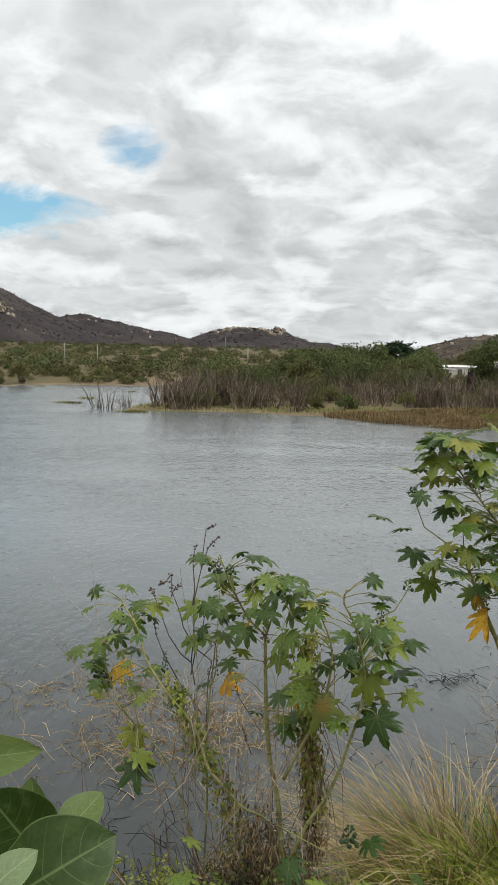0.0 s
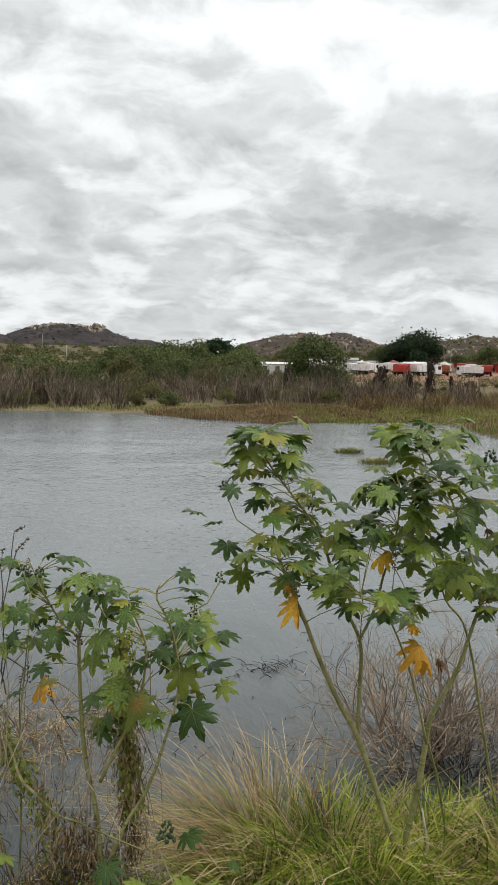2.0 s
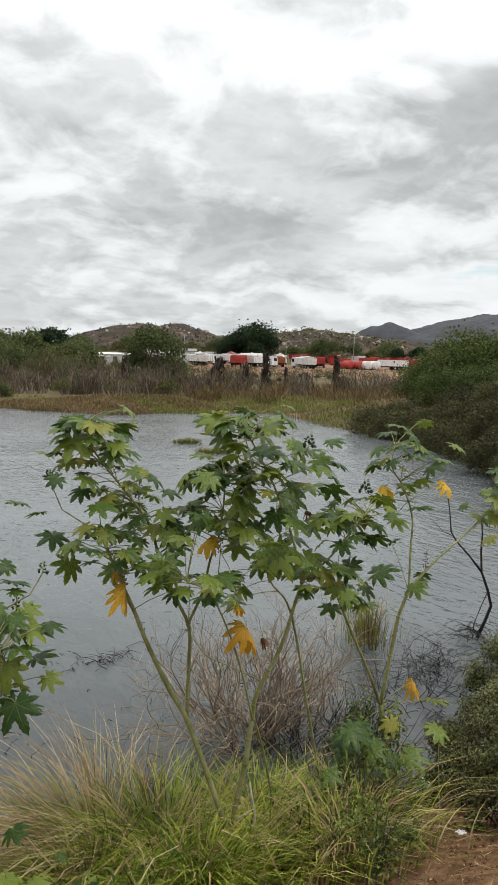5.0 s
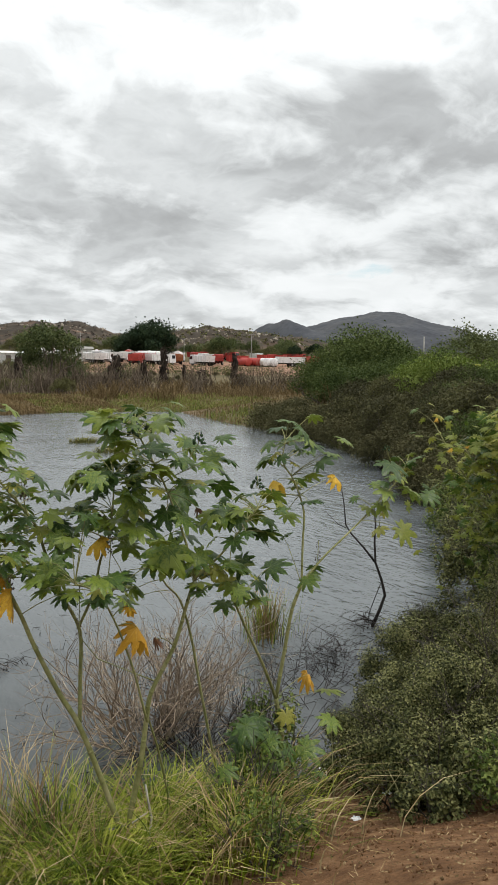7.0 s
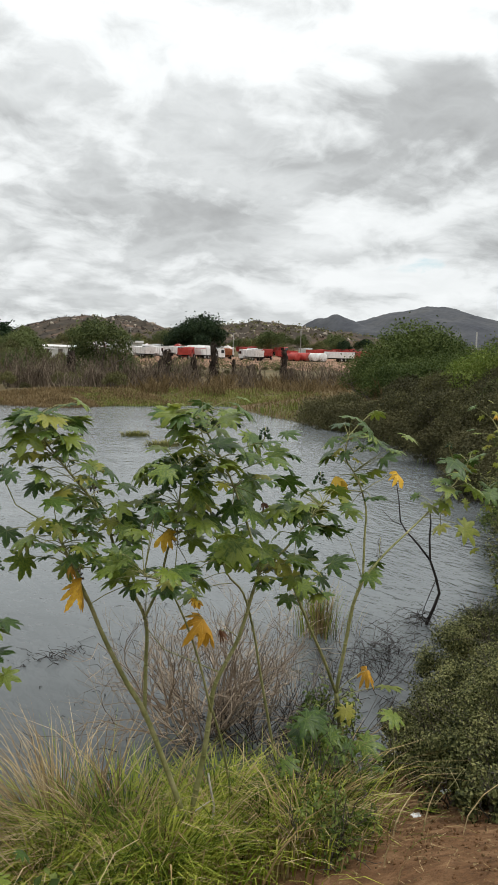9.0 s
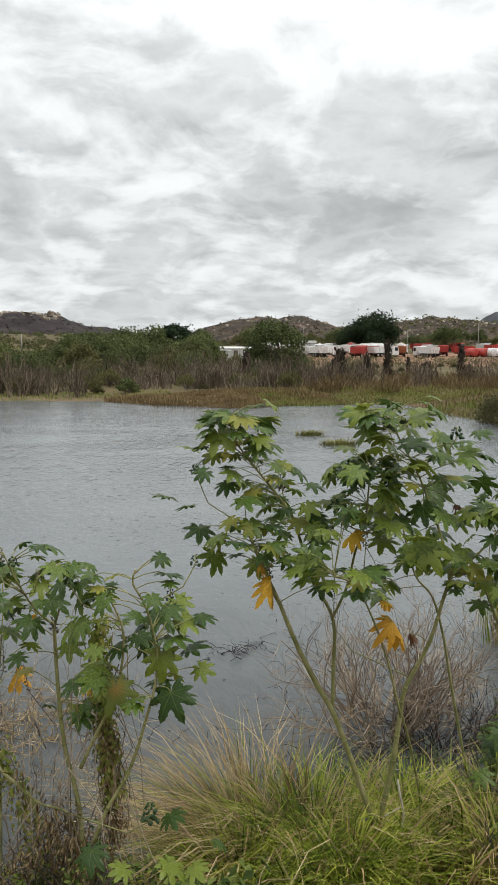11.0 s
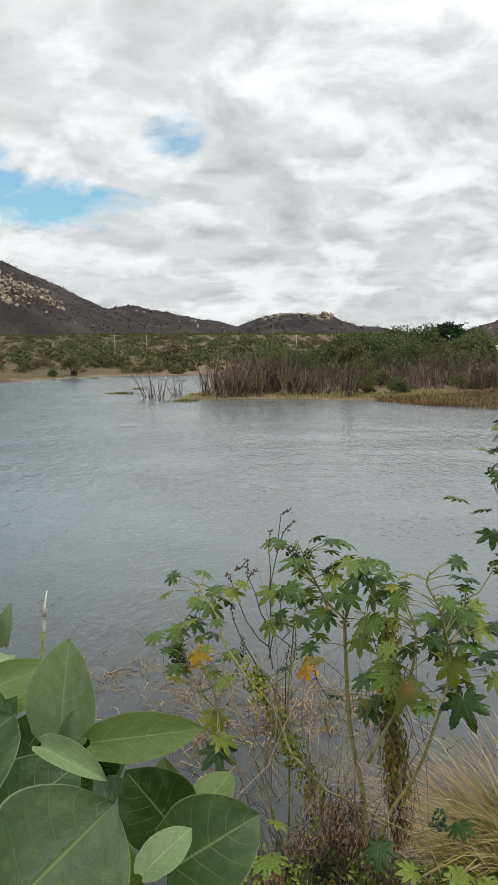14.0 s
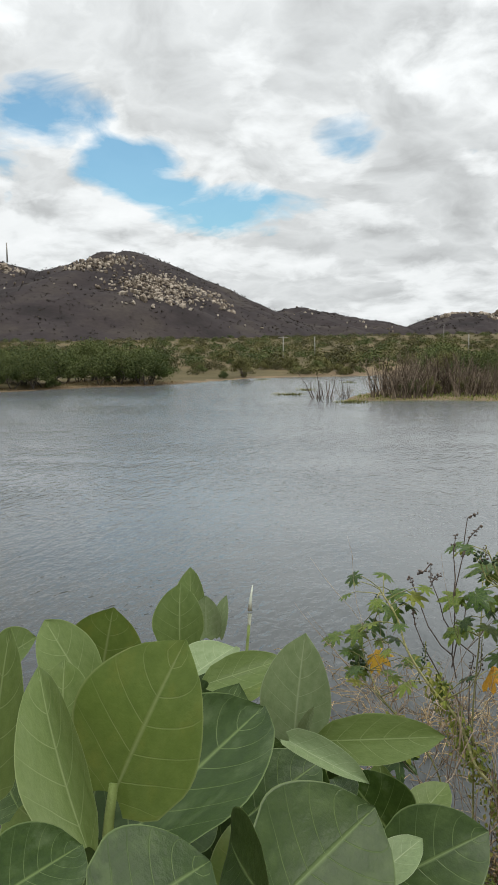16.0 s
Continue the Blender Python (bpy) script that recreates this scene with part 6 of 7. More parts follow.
    random_leaves(plant, "pale", 16, 0.08, 16, 1.9, 0.16)
    g2 = np.random.default_rng(19)
    for _ in range(20):
        x, y = 2.35 + g2.normal() * 0.16, 3.8 + g2.normal() * 0.18
        z = gz(x, y)
        p = Vector((x + g2.normal() * 0.08, y + g2.normal() * 0.08, z + g2.uniform(0.2, 0.55)))
        place_blade(plant, BLADES["green"][int(g2.integers(5))], p, g2.uniform(0.08, 0.145), (g2.normal(), -1, -0.6), (g2.normal() * 0.3, -0.5, 1))
        leaf_stalk(plant, (x, y, z - 0.02), p)


def castor_left():
    plant = root("castor_plant", "castor oil plant overgrown by creeper, with green and yellow leaves", "plant", "castor plants on the bank")
    castor_stem(plant, 0.015, 0.009, [(0.09, 3.55, 0.93), (0.09, 3.6, 1.2), (0.07, 3.65, 1.35), (0.03, 3.7, 1.53), (0.01, 3.75, 1.76), (-0.0, 3.8, 2.02)])
    castor_stem(plant, 0.0065, 0.003, [(-0.0, 3.8, 2.02), (-0.08, 3.8, 2.1), (-0.15, 3.8, 2.23), (-0.2, 3.8, 2.35)])
    castor_stem(plant, 0.006, 0.0025, [(-0.0, 3.8, 2.0), (0.04, 3.73, 2.17), (0.06, 3.67, 2.28), (0.07, 3.6, 2.34)])
    castor_stem(plant, 0.01, 0.004, [(0.09, 3.5, 1.52), (0.14, 3.48, 1.64), (0.21, 3.46, 1.79), (0.25, 3.44, 1.93), (0.26, 3.42, 2.1), (0.21, 3.4, 2.24)])
    castor_stem(plant, 0.01, 0.004, [(0.13, 3.45, 1.22), (0.19, 3.44, 1.37), (0.26, 3.44, 1.48), (0.31, 3.43, 1.61), (0.34, 3.43, 1.71), (0.38, 3.42, 1.86), (0.39, 3.42, 2.01), (0.35, 3.41, 2.19), (0.3, 3.41, 2.29), (0.31, 3.4, 2.35)])
    castor_stem(plant, 0.01, 0.004, [(-0.07, 3.6, 1.23), (-0.13, 3.66, 1.35), (-0.23, 3.71, 1.44), (-0.27, 3.77, 1.52), (-0.32, 3.82, 1.6), (-0.44, 3.88, 1.71), (-0.54, 3.93, 1.84), (-0.59, 3.99, 1.96), (-0.66, 4.04, 2.05), (-0.69, 4.1, 2.07)])
    castor_stem(plant, 0.0065, 0.0025, [(-0.25, 3.7, 0.85), (-0.24, 3.78, 1.23), (-0.25, 3.86, 1.58), (-0.23, 3.94, 1.87), (-0.22, 4.02, 2.03), (-0.22, 4.1, 2.22)])
    castor_stem(plant, 0.006, 0.0025, [(-0.27, 3.8, 0.95), (-0.4, 3.88, 1.31), (-0.51, 3.96, 1.43), (-0.67, 4.04, 1.56), (-0.75, 4.12, 1.69), (-0.8, 4.2, 1.81)])
    castor_stem(plant, 0.007, 0.005, [(-0.13, 3.6, 1.39), (-0.07, 3.6, 1.33), (0.03, 3.6, 1.28), (0.08, 3.6, 1.15)])
    castor_leaves(plant, 'green', [(-0.18, 3.9, 2.26, 0.107, -90, 0.15), (-0.33, 4.09, 2.05, 0.083, -60, 0.3), (-0.24, 3.62, 2.21, 0.066, 30, 0.4), (-0.29, 4.12, 1.91, 0.069, -20, 0.5), (-0.18, 3.85, 2.12, 0.064, 40, 0.4), (-0.05, 3.75, 2.22, 0.062, 0, 0.5), (0.04, 3.6, 2.27, 0.085, 0, 0.6), (0.16, 3.6, 2.29, 0.039, 90, 0.2), (0.18, 3.6, 2.21, 0.086, 60, 0.3), (0.08, 3.5, 2.12, 0.083, 0, 0.7), (0.15, 3.5, 1.94, 0.084, 0, 0.7), (-0.09, 3.7, 2.08, 0.075, -20, 0.6), (-0.63, 4.1, 1.97, 0.084, 30, 0.4), (-0.7, 4.2, 1.94, 0.047, -60, 0.3)])
    castor_leaves(plant, 'green', [(-0.8, 4.2, 1.81, 0.078, -50, 0.4), (-0.8, 4.2, 1.72, 0.063, -80, 0.2), (-0.61, 4.1, 1.83, 0.069, 0, 0.5), (-0.64, 4.2, 2.01, 0.07, 90, 0.2), (-0.54, 4.1, 1.74, 0.061, 30, 0.3), (-0.01, 3.7, 2.16, 0.075, 40, 0.4), (0.11, 3.6, 2.19, 0.066, 20, 0.5), (0.28, 3.5, 2.05, 0.064, 40, 0.4), (-0.79, 4.2, 1.62, 0.071, -40, 0.4)])
    castor_leaves(plant, 'green', [(0.41, 3.42, 1.99, 0.088, 0, 0.8), (0.44, 3.38, 1.85, 0.103, 10, 0.9), (0.53, 3.5, 1.98, 0.077, 40, 0.4), (0.58, 3.5, 1.89, 0.058, 30, 0.6), (0.46, 3.45, 2.05, 0.095, 0, 0.6), (0.36, 3.5, 2.02, 0.071, -30, 0.5), (0.51, 3.5, 2.1, 0.09, 50, 0.4), (0.42, 3.5, 2.14, 0.09, 0, 0.7), (0.35, 3.6, 2.09, 0.079, -40, 0.4), (0.58, 3.5, 2.11, 0.071, 70, 0.2), (0.5, 3.6, 2.15, 0.073, 20, 0.4), (0.11, 3.2, 1.35, 0.072, 0, 0.2), (0.42, 3.3, 1.39, 0.062, 20, 0.3), (0.37, 3.0, 1.39, 0.073, 10, 0.3)])
    castor_leaves(plant, 'green', [(0.46, 3.0, 1.36, 0.056, 20, 0.3), (0.22, 3.05, 1.36, 0.057, -70, 0.2), (0.57, 3.1, 1.38, 0.041, 0, 0.3)])
    castor_leaves(plant, 'rust', [(0.23, 3.42, 1.87, 0.095, 0, 0.9)])
    castor_leaves(plant, 'amber', [(-0.7, 4.2, 1.7, 0.075, 0, 0.8)])
    castor_leaves(plant, 'yellow', [(-0.18, 4.15, 1.69, 0.07, 0, 0.6), (-0.07, 3.8, 2.06, 0.035, 0, 0.5), (0.13, 3.5, 1.86, 0.029, 0, 0.6)])
    castor_leaves(plant, 'pale', [(-0.61, 4.0, 1.46, 0.083, 0, 0.8), (0.07, 3.6, 1.74, 0.04, 0, 0.7)])
    castor_leaves(plant, 'green', [(-0.56, 3.8, 1.4, 0.1, -10, 0.4), (-0.55, 3.8, 1.45, 0.078, 40, 0.3), (-0.28, 3.4, 1.31, 0.057, 0, 0.3), (-0.29, 3.2, 1.28, 0.078, 0, 0.2)])
    capsule_spike(plant, (0.55, 3.45, 2.36), 0.045, 14, SEED, 1023, 0.02)
    capsule_spike(plant, (0.45, 3.45, 2.24), 0.089, 24, SEED, 1038, 0.015)
    capsule_spike(plant, (-0.23, 3.8, 2.32), 0.05, 16, SEED, 595, 0.027)
    capsule_spike(plant, (-0.16, 3.8, 2.31), 0.042, 16, SEED, 653, 0.025)
    capsule_spike(plant, (0.06, 3.5, 2.32), 0.08, 24, SEED, 905, 0.023)
    capsule_spike(plant, (-0.7, 4.15, 1.98), 0.096, 22, SEED, 442, 0.019)
    capsule_spike(plant, (-0.47, 4.05, 1.79), 0.108, 26, SEED, 765, 0.018)
    capsule_spike(plant, (-0.21, 3.85, 2.32), 0.075, 20, SEED_DRY, 605, 0.016)
    capsule_spike(plant, (-0.06, 3.6, 2.3), 0.047, 16, SEED_DRY, 792, 0.012)
    capsule_spike(plant, (-0.22, 3.9, 1.87), 0.155, 30, SEED_DRY, 930, 0.013)
    capsule_spike(plant, (-0.0, 3.75, 2.04), 0.062, 18, SEED_DRY, 1010, 0.019)
    capsule_spike(plant, (-0.8, 4.2, 1.66), 0.056, 16, SEED, 590, 0.042)
    capsule_spike(plant, (0.32, 3.15, 1.5), 0.073, 22, SEED, 980, 0.031)
    dry_twig(plant, [(-0.25, 4.1, 2.44), (-0.29, 4.1, 2.42), (-0.3, 4.1, 2.34), (-0.31, 4.1, 2.23), (-0.34, 4.1, 2.08), (-0.34, 4.1, 1.91), (-0.35, 4.1, 1.77), (-0.33, 4.1, 1.66)])
    dry_twig(plant, [(-0.34, 4.1, 2.34), (-0.35, 4.1, 2.26), (-0.34, 4.1, 2.13), (-0.35, 4.1, 2.01)])
    dry_twig(plant, [(-0.23, 4.1, 2.39), (-0.28, 4.1, 2.33), (-0.31, 4.1, 2.23)])
    dry_twig(plant, [(-0.55, 4.1, 2.13), (-0.53, 4.1, 2.09), (-0.49, 4.1, 1.98), (-0.46, 4.1, 1.9), (-0.4, 4.1, 1.81), (-0.35, 4.1, 1.77)])
    dry_twig(plant, [(-0.45, 4.1, 2.2), (-0.45, 4.1, 2.12), (-0.41, 4.1, 2.02), (-0.39, 4.1, 1.94), (-0.33, 4.1, 1.84), (-0.25, 4.1, 1.78)])
    dry_twig(plant, [(-0.4, 4.1, 2.15), (-0.44, 4.1, 2.12), (-0.45, 4.1, 2.09)])
    dry_twig(plant, [(-0.51, 4.1, 2.15), (-0.48, 4.1, 2.16), (-0.45, 4.1, 2.2)])
    dry_twig(plant, [(-0.14, 4.1, 1.74), (-0.12, 4.1, 1.61), (-0.05, 4.1, 1.5), (-0.01, 4.1, 1.44)])
    dry_twig(plant, [(-0.1, 4.1, 1.47), (-0.07, 4.1, 1.38), (-0.05, 4.1, 1.32)])
    dry_twig(plant, [(-0.25, 4.1, 1.78), (-0.27, 4.1, 1.67), (-0.27, 4.1, 1.54), (-0.27, 4.1, 1.37)])
    dry_twig(plant, [(-0.4, 4.1, 1.66), (-0.35, 4.1, 1.6), (-0.29, 4.1, 1.51)])
    dry_twig(plant, [(-0.53, 4.1, 1.97), (-0.52, 4.1, 1.9), (-0.48, 4.1, 1.8), (-0.4, 4.1, 1.66)])
    dry_twig(plant, [(-0.33, 4.1, 2.02), (-0.29, 4.1, 2.01), (-0.3, 4.1, 1.91), (-0.33, 4.1, 1.83), (-0.35, 4.1, 1.71)])
    random_leaves(plant, "green", 82, 0.08, 7, 1.55, 0.16)
    random_leaves(plant, "pale", 14, 0.075, 8, 1.55, 0.15)
    col = [(0.19, 3.72, 2.05), (0.19, 3.7, 1.8), (0.2, 3.66, 1.55), (0.23, 3.62, 1.3)]
    vine_round(plant, col, 0.055, 1300, VINE_LEAF, 21, "creeper", 0.024)
    g2 = np.random.default_rng(33)
    for _ in range(11):
        g = Geo()
        branching(g, g2, (-0.25 + g2.normal() * 0.2, 3.8 + g2.normal() * 0.1, 0.75), (g2.normal() * 0.28 - 0.1, 0.1, 1), g2.uniform(0.45, 0.75), 0.005, 2, 0.32, 0, 4, 0.1)
        part("dead_twig", g, DRY_TWIG, plant)
    loose_strands(plant, col, 0.10, 34, 27)
    loose_strands(plant, [(-0.2, 3.72, 1.7), (0.0, 3.65, 1.3), (0.15, 3.6, 0.9)], 0.28, 26, 28)
    vine_round(plant, [(0.2, 3.66, 1.62), (0.22, 3.62, 1.35), (0.24, 3.6, 1.1)], 0.07, 900, WITHERED, 22, "withered_leaf_mass", 0.034, 0.2)
    vine_round(plant, [(-0.45, 3.95, 1.75), (-0.32, 3.85, 1.55), (-0.22, 3.75, 1.4)], 0.06, 420, VINE_LEAF, 23, "creeper", 0.024)
    vine_round(plant, [(-0.28, 3.8, 1.5), (-0.15, 3.7, 1.3), (-0.08, 3.65, 1.05), (-0.05, 3.6, 0.8)], 0.08, 420, VINE_LEAF, 24, "creeper", 0.024)
    vine_round(plant, [(-0.05, 3.65, 1.28), (0.05, 3.6, 1.1), (0.14, 3.6, 0.95)], 0.13, 1100, WITHERED, 25, "withered_leaf_mass", 0.034, 0.2)
    vine_round(plant, [(-0.18, 3.72, 1.45), (-0.05, 3.64, 1.1)], 0.09, 200, WITHERED, 26, "withered_leaf_mass", 0.034, 0.2)


castor_middle()
castor_right()
castor_left()


def castor_bush(x, y, h, w, stems, leaves, size, seed, label):
    """A many-stemmed castor bush."""
    g2 = np.random.default_rng(seed)
    plant = root("castor_plant", label, "plant", "castor plants on the bank")
    z0 = gz(x, y)
    for k in range(stems):
        a = g2.uniform(0, 6.28)
        q = g2.uniform(0.2, 1) * w
        pts = [(x + 0.1 * math.cos(a), y + 0.1 * math.sin(a), z0 - 0.05), (x + 0.35 * q * math.cos(a), y + 0.35 * q * math.sin(a), z0 + h * 0.4), (x + 0.75 * q * math.cos(a), y + 0.75 * q * math.sin(a), z0 + h * g2.uniform(0.6, 0.8)), (x + q * math.cos(a), y + q * math.sin(a), z0 + h * g2.uniform(0.72, 0.98))]
        castor_stem(plant, 0.022, 0.006, pts)
    random_leaves(plant, "green", leaves // 4, size, seed + 1, 0.3, 0.26)
    random_leaves(plant, "pale", leaves * 3 // 4, size * 0.95, seed + 2, 0.3, 0.26)
    random_leaves(plant, "yellow", 8, size * 0.7, seed + 3, 0.3, 0.2)
    # the inner leaves, too many to tell apart
    g = Geo()
    ks = KNOTS[plant.name]
    kinds = [castor_blade(8, seed + 9), castor_blade(7, seed + 10)]
    for k in range(int(leaves * 2.6)):
        b = ks[int(g2.integers(len(ks)))] + Vector(g2.normal(size=3)) * 0.19 - Vector((0, 0, g2.uniform(0, 1) ** 1.6 * 1.0))
        turn = Euler((g2.normal() * 0.6, g2.normal() * 0.6, g2.uniform(0, 6.28))).to_matrix() * size * g2.uniform(0.5, 1.0)
        src = kinds[k % 2]
        g.add([b + turn @ Vector(v) for v in src.v], src.f, int(k % 4 > 0), src.uv)
    tagged(part("inner_foliage", g, [CASTOR, CASTOR_PALE], plant, "", True, True), kind="stuff")


castor_bush(6.55, 5.6, 2.3, 1.25, 24, 560, 0.092, 301, "dense castor bush at the water's edge with pale green leaves")
castor_bush(7.6, 6.6, 2.0, 1.0, 14, 240, 0.09, 311, "dense castor bush at the water's edge with pale green leaves")


# ---- milkweed in the foreground ----
def calotropis_blade(curl, fold, seed):
    """A broad leathery leaf: folded along the midrib, bent along its length, with a short pointed tip and a notched base."""
    g = Geo()
    n, m = 14, 8
    vs, uv, fs = [], [], []
    for i in range(n + 1):
        v = i / n
        w = 0.5 * math.sin(math.pi * v ** 0.76) ** 0.64
        if v > 0.84:
            w *= 1 - 0.45 * ((v - 0.84) / 0.16) ** 1.5 * (1 if v < 0.97 else 0.6)
        if v < 0.04:
            w = max(w, 0.14)
        for j in range(-m // 2, m // 2 + 1):
            u = j / (m / 2)
            x = u * w
            z = fold * abs(u) ** 1.5 * w - curl * (v - 0.35) ** 2 + 0.018 * math.sin(7 * v + 2.1 * u + seed) * abs(u)
            y = v - (0.06 * (abs(u) ** 2) if v < 0.15 else 0)
            vs.append((x, y, z))
            uv.append((abs(u), v))
    for i in range(n):
        for j in range(m):
            a = i * (m + 1) + j
            fs.append((a, a + 1, a + m + 2, a + m + 1))
    g.add(vs, fs, 0, uv)
    return g


CALO_BLADES = {k: [calotropis_blade(c, f, s).mesh("calotropis_blade", [m], True, True) for c, f, s in ((0.14, 0.26, 1), (0.30, 0.36, 2), (-0.10, 0.32, 3), (0.38, 0.18, 4), (0.08, 0.50, 5))] for k, m in (("mid", CALO), ("dark", CALO_SHADED), ("deep", CALO_DEEP), ("pale", CALO_PALE), ("soft", CALO_SOFT))}
CALO_RNG = np.random.default_rng(9)


def calotropis_leaves(plant, rows):
    """Leaves from stalk to tip, with their width; the blades face the bank."""
    for i, (bx, by, bz, tx, ty, tz, w, tone) in enumerate(rows):
        b, tip = Vector((bx, by, bz)), Vector((tx, ty, tz))
        y = tip - b
        length = y.length
        y.normalize()
        want = Vector((CALO_RNG.normal() * 0.2 + 0.08, -0.9, (1.3 if tone == "pale" else 0.62) + CALO_RNG.normal() * 0.18))
        z = (want - y * want.dot(y)).normalized()
        x = y.cross(z)
        ob = new("leaf", CALO_BLADES[tone][i % 5])
        ob.parent = plant
        ob.matrix_basis = Matrix.Translation(b) @ Matrix((x, y, z)).transposed().to_4x4() @ Matrix.Diagonal((w * 1.22, length * 1.06, length * 0.6, 1))


def calotropis():
    plant = root("milkweed_shrub", "giant milkweed with broad grey-green veined leaves", "plant")
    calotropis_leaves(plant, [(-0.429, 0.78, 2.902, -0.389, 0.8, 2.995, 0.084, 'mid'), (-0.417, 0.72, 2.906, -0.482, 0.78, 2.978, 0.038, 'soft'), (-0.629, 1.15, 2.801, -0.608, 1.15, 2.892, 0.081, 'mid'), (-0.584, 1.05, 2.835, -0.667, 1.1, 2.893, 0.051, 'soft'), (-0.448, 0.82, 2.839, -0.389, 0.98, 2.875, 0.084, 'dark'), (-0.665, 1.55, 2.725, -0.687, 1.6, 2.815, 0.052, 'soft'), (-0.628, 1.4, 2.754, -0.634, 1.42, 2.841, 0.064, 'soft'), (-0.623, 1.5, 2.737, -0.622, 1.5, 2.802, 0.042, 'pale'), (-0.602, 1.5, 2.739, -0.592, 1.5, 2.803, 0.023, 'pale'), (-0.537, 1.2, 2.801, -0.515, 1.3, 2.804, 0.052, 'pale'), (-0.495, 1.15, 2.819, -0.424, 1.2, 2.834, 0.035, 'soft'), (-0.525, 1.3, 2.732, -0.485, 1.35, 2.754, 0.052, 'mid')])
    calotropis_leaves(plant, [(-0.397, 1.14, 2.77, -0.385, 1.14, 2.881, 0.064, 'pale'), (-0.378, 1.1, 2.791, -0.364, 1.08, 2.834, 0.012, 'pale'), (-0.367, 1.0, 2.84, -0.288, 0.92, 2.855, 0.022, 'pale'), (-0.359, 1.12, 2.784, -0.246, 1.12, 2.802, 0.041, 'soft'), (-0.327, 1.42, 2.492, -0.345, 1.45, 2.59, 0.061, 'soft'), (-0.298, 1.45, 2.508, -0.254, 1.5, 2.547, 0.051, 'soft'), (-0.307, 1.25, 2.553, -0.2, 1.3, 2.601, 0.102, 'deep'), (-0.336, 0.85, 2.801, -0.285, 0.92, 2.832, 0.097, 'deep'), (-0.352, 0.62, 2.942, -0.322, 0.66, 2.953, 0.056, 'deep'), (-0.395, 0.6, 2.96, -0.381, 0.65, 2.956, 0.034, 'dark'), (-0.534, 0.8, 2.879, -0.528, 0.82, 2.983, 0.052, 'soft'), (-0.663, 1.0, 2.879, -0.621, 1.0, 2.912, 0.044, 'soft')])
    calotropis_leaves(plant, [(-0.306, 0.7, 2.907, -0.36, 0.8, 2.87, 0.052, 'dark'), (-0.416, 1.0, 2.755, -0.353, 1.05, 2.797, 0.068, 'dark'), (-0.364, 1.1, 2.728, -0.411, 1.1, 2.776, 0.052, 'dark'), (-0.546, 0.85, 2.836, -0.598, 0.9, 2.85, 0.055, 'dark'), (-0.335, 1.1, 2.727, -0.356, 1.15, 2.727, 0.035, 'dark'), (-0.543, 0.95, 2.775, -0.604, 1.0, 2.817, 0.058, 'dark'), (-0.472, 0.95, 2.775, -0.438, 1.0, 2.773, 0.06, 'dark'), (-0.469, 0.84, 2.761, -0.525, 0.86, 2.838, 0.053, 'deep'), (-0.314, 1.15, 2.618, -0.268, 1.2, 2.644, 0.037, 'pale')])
    # the leaves behind, which close the shrub, mostly in the shaded tones
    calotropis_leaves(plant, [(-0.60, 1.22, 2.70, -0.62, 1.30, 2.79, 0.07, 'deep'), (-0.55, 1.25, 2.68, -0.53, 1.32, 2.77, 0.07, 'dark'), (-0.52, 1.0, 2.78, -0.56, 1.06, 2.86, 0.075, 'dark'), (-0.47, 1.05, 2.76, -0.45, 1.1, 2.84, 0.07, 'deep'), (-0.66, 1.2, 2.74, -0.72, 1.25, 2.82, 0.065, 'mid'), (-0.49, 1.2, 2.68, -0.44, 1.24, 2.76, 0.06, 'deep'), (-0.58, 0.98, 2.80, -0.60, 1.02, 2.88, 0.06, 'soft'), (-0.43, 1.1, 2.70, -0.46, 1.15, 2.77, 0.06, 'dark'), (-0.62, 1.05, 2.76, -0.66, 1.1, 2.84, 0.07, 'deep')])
    g2 = np.random.default_rng(17)
    # inner leaves mostly take the dark tone, which holds the painted shade
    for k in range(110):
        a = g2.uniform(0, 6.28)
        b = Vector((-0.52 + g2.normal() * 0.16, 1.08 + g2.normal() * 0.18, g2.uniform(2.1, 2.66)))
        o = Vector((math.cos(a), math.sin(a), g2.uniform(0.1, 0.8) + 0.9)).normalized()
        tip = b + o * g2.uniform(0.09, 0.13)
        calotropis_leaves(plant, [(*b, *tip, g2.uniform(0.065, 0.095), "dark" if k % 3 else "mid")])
    g = Geo()
    tube(g, [(-0.43, 0.77, 2.6), (-0.427, 0.76, 2.827), (-0.424, 0.76, 2.877), (-0.426, 0.77, 2.896), (-0.426, 0.777, 2.912)], 0.0042, 0.003, 9)
    part("stalk", g, CALO_STALK, plant)
    for pts, r in (([(-0.46, 1.0, 1.30), (-0.45, 0.95, 1.9), (-0.44, 0.88, 2.4), (-0.43, 0.80, 2.84)], 0.011), ([(-0.40, 1.2, 1.25), (-0.38, 1.2, 1.9), (-0.36, 1.18, 2.5), (-0.37, 1.15, 2.74)], 0.011),
                   ([(-0.60, 1.5, 1.2), (-0.62, 1.5, 2.0), (-0.62, 1.5, 2.5), (-0.62, 1.5, 2.68)], 0.011), ([(-0.52, 0.9, 1.35), (-0.56, 0.84, 2.0), (-0.57, 0.82, 2.6), (-0.57, 0.84, 2.76)], 0.012)):
        g = Geo()
        tube(g, pts, r, r * 0.6, 9)
        part("stalk", g, CALO_STALK, plant)
    g = Geo()
    tube(g, [(-0.632, 1.766, 2.668), (-0.631, 1.768, 2.69)], 0.003, 0.0042, 8, 0, False)
    tube(g, [(-0.631, 1.768, 2.695), (-0.63, 1.77, 2.715), (-0.628, 1.78, 2.742)], 0.0042, 0.001, 8)
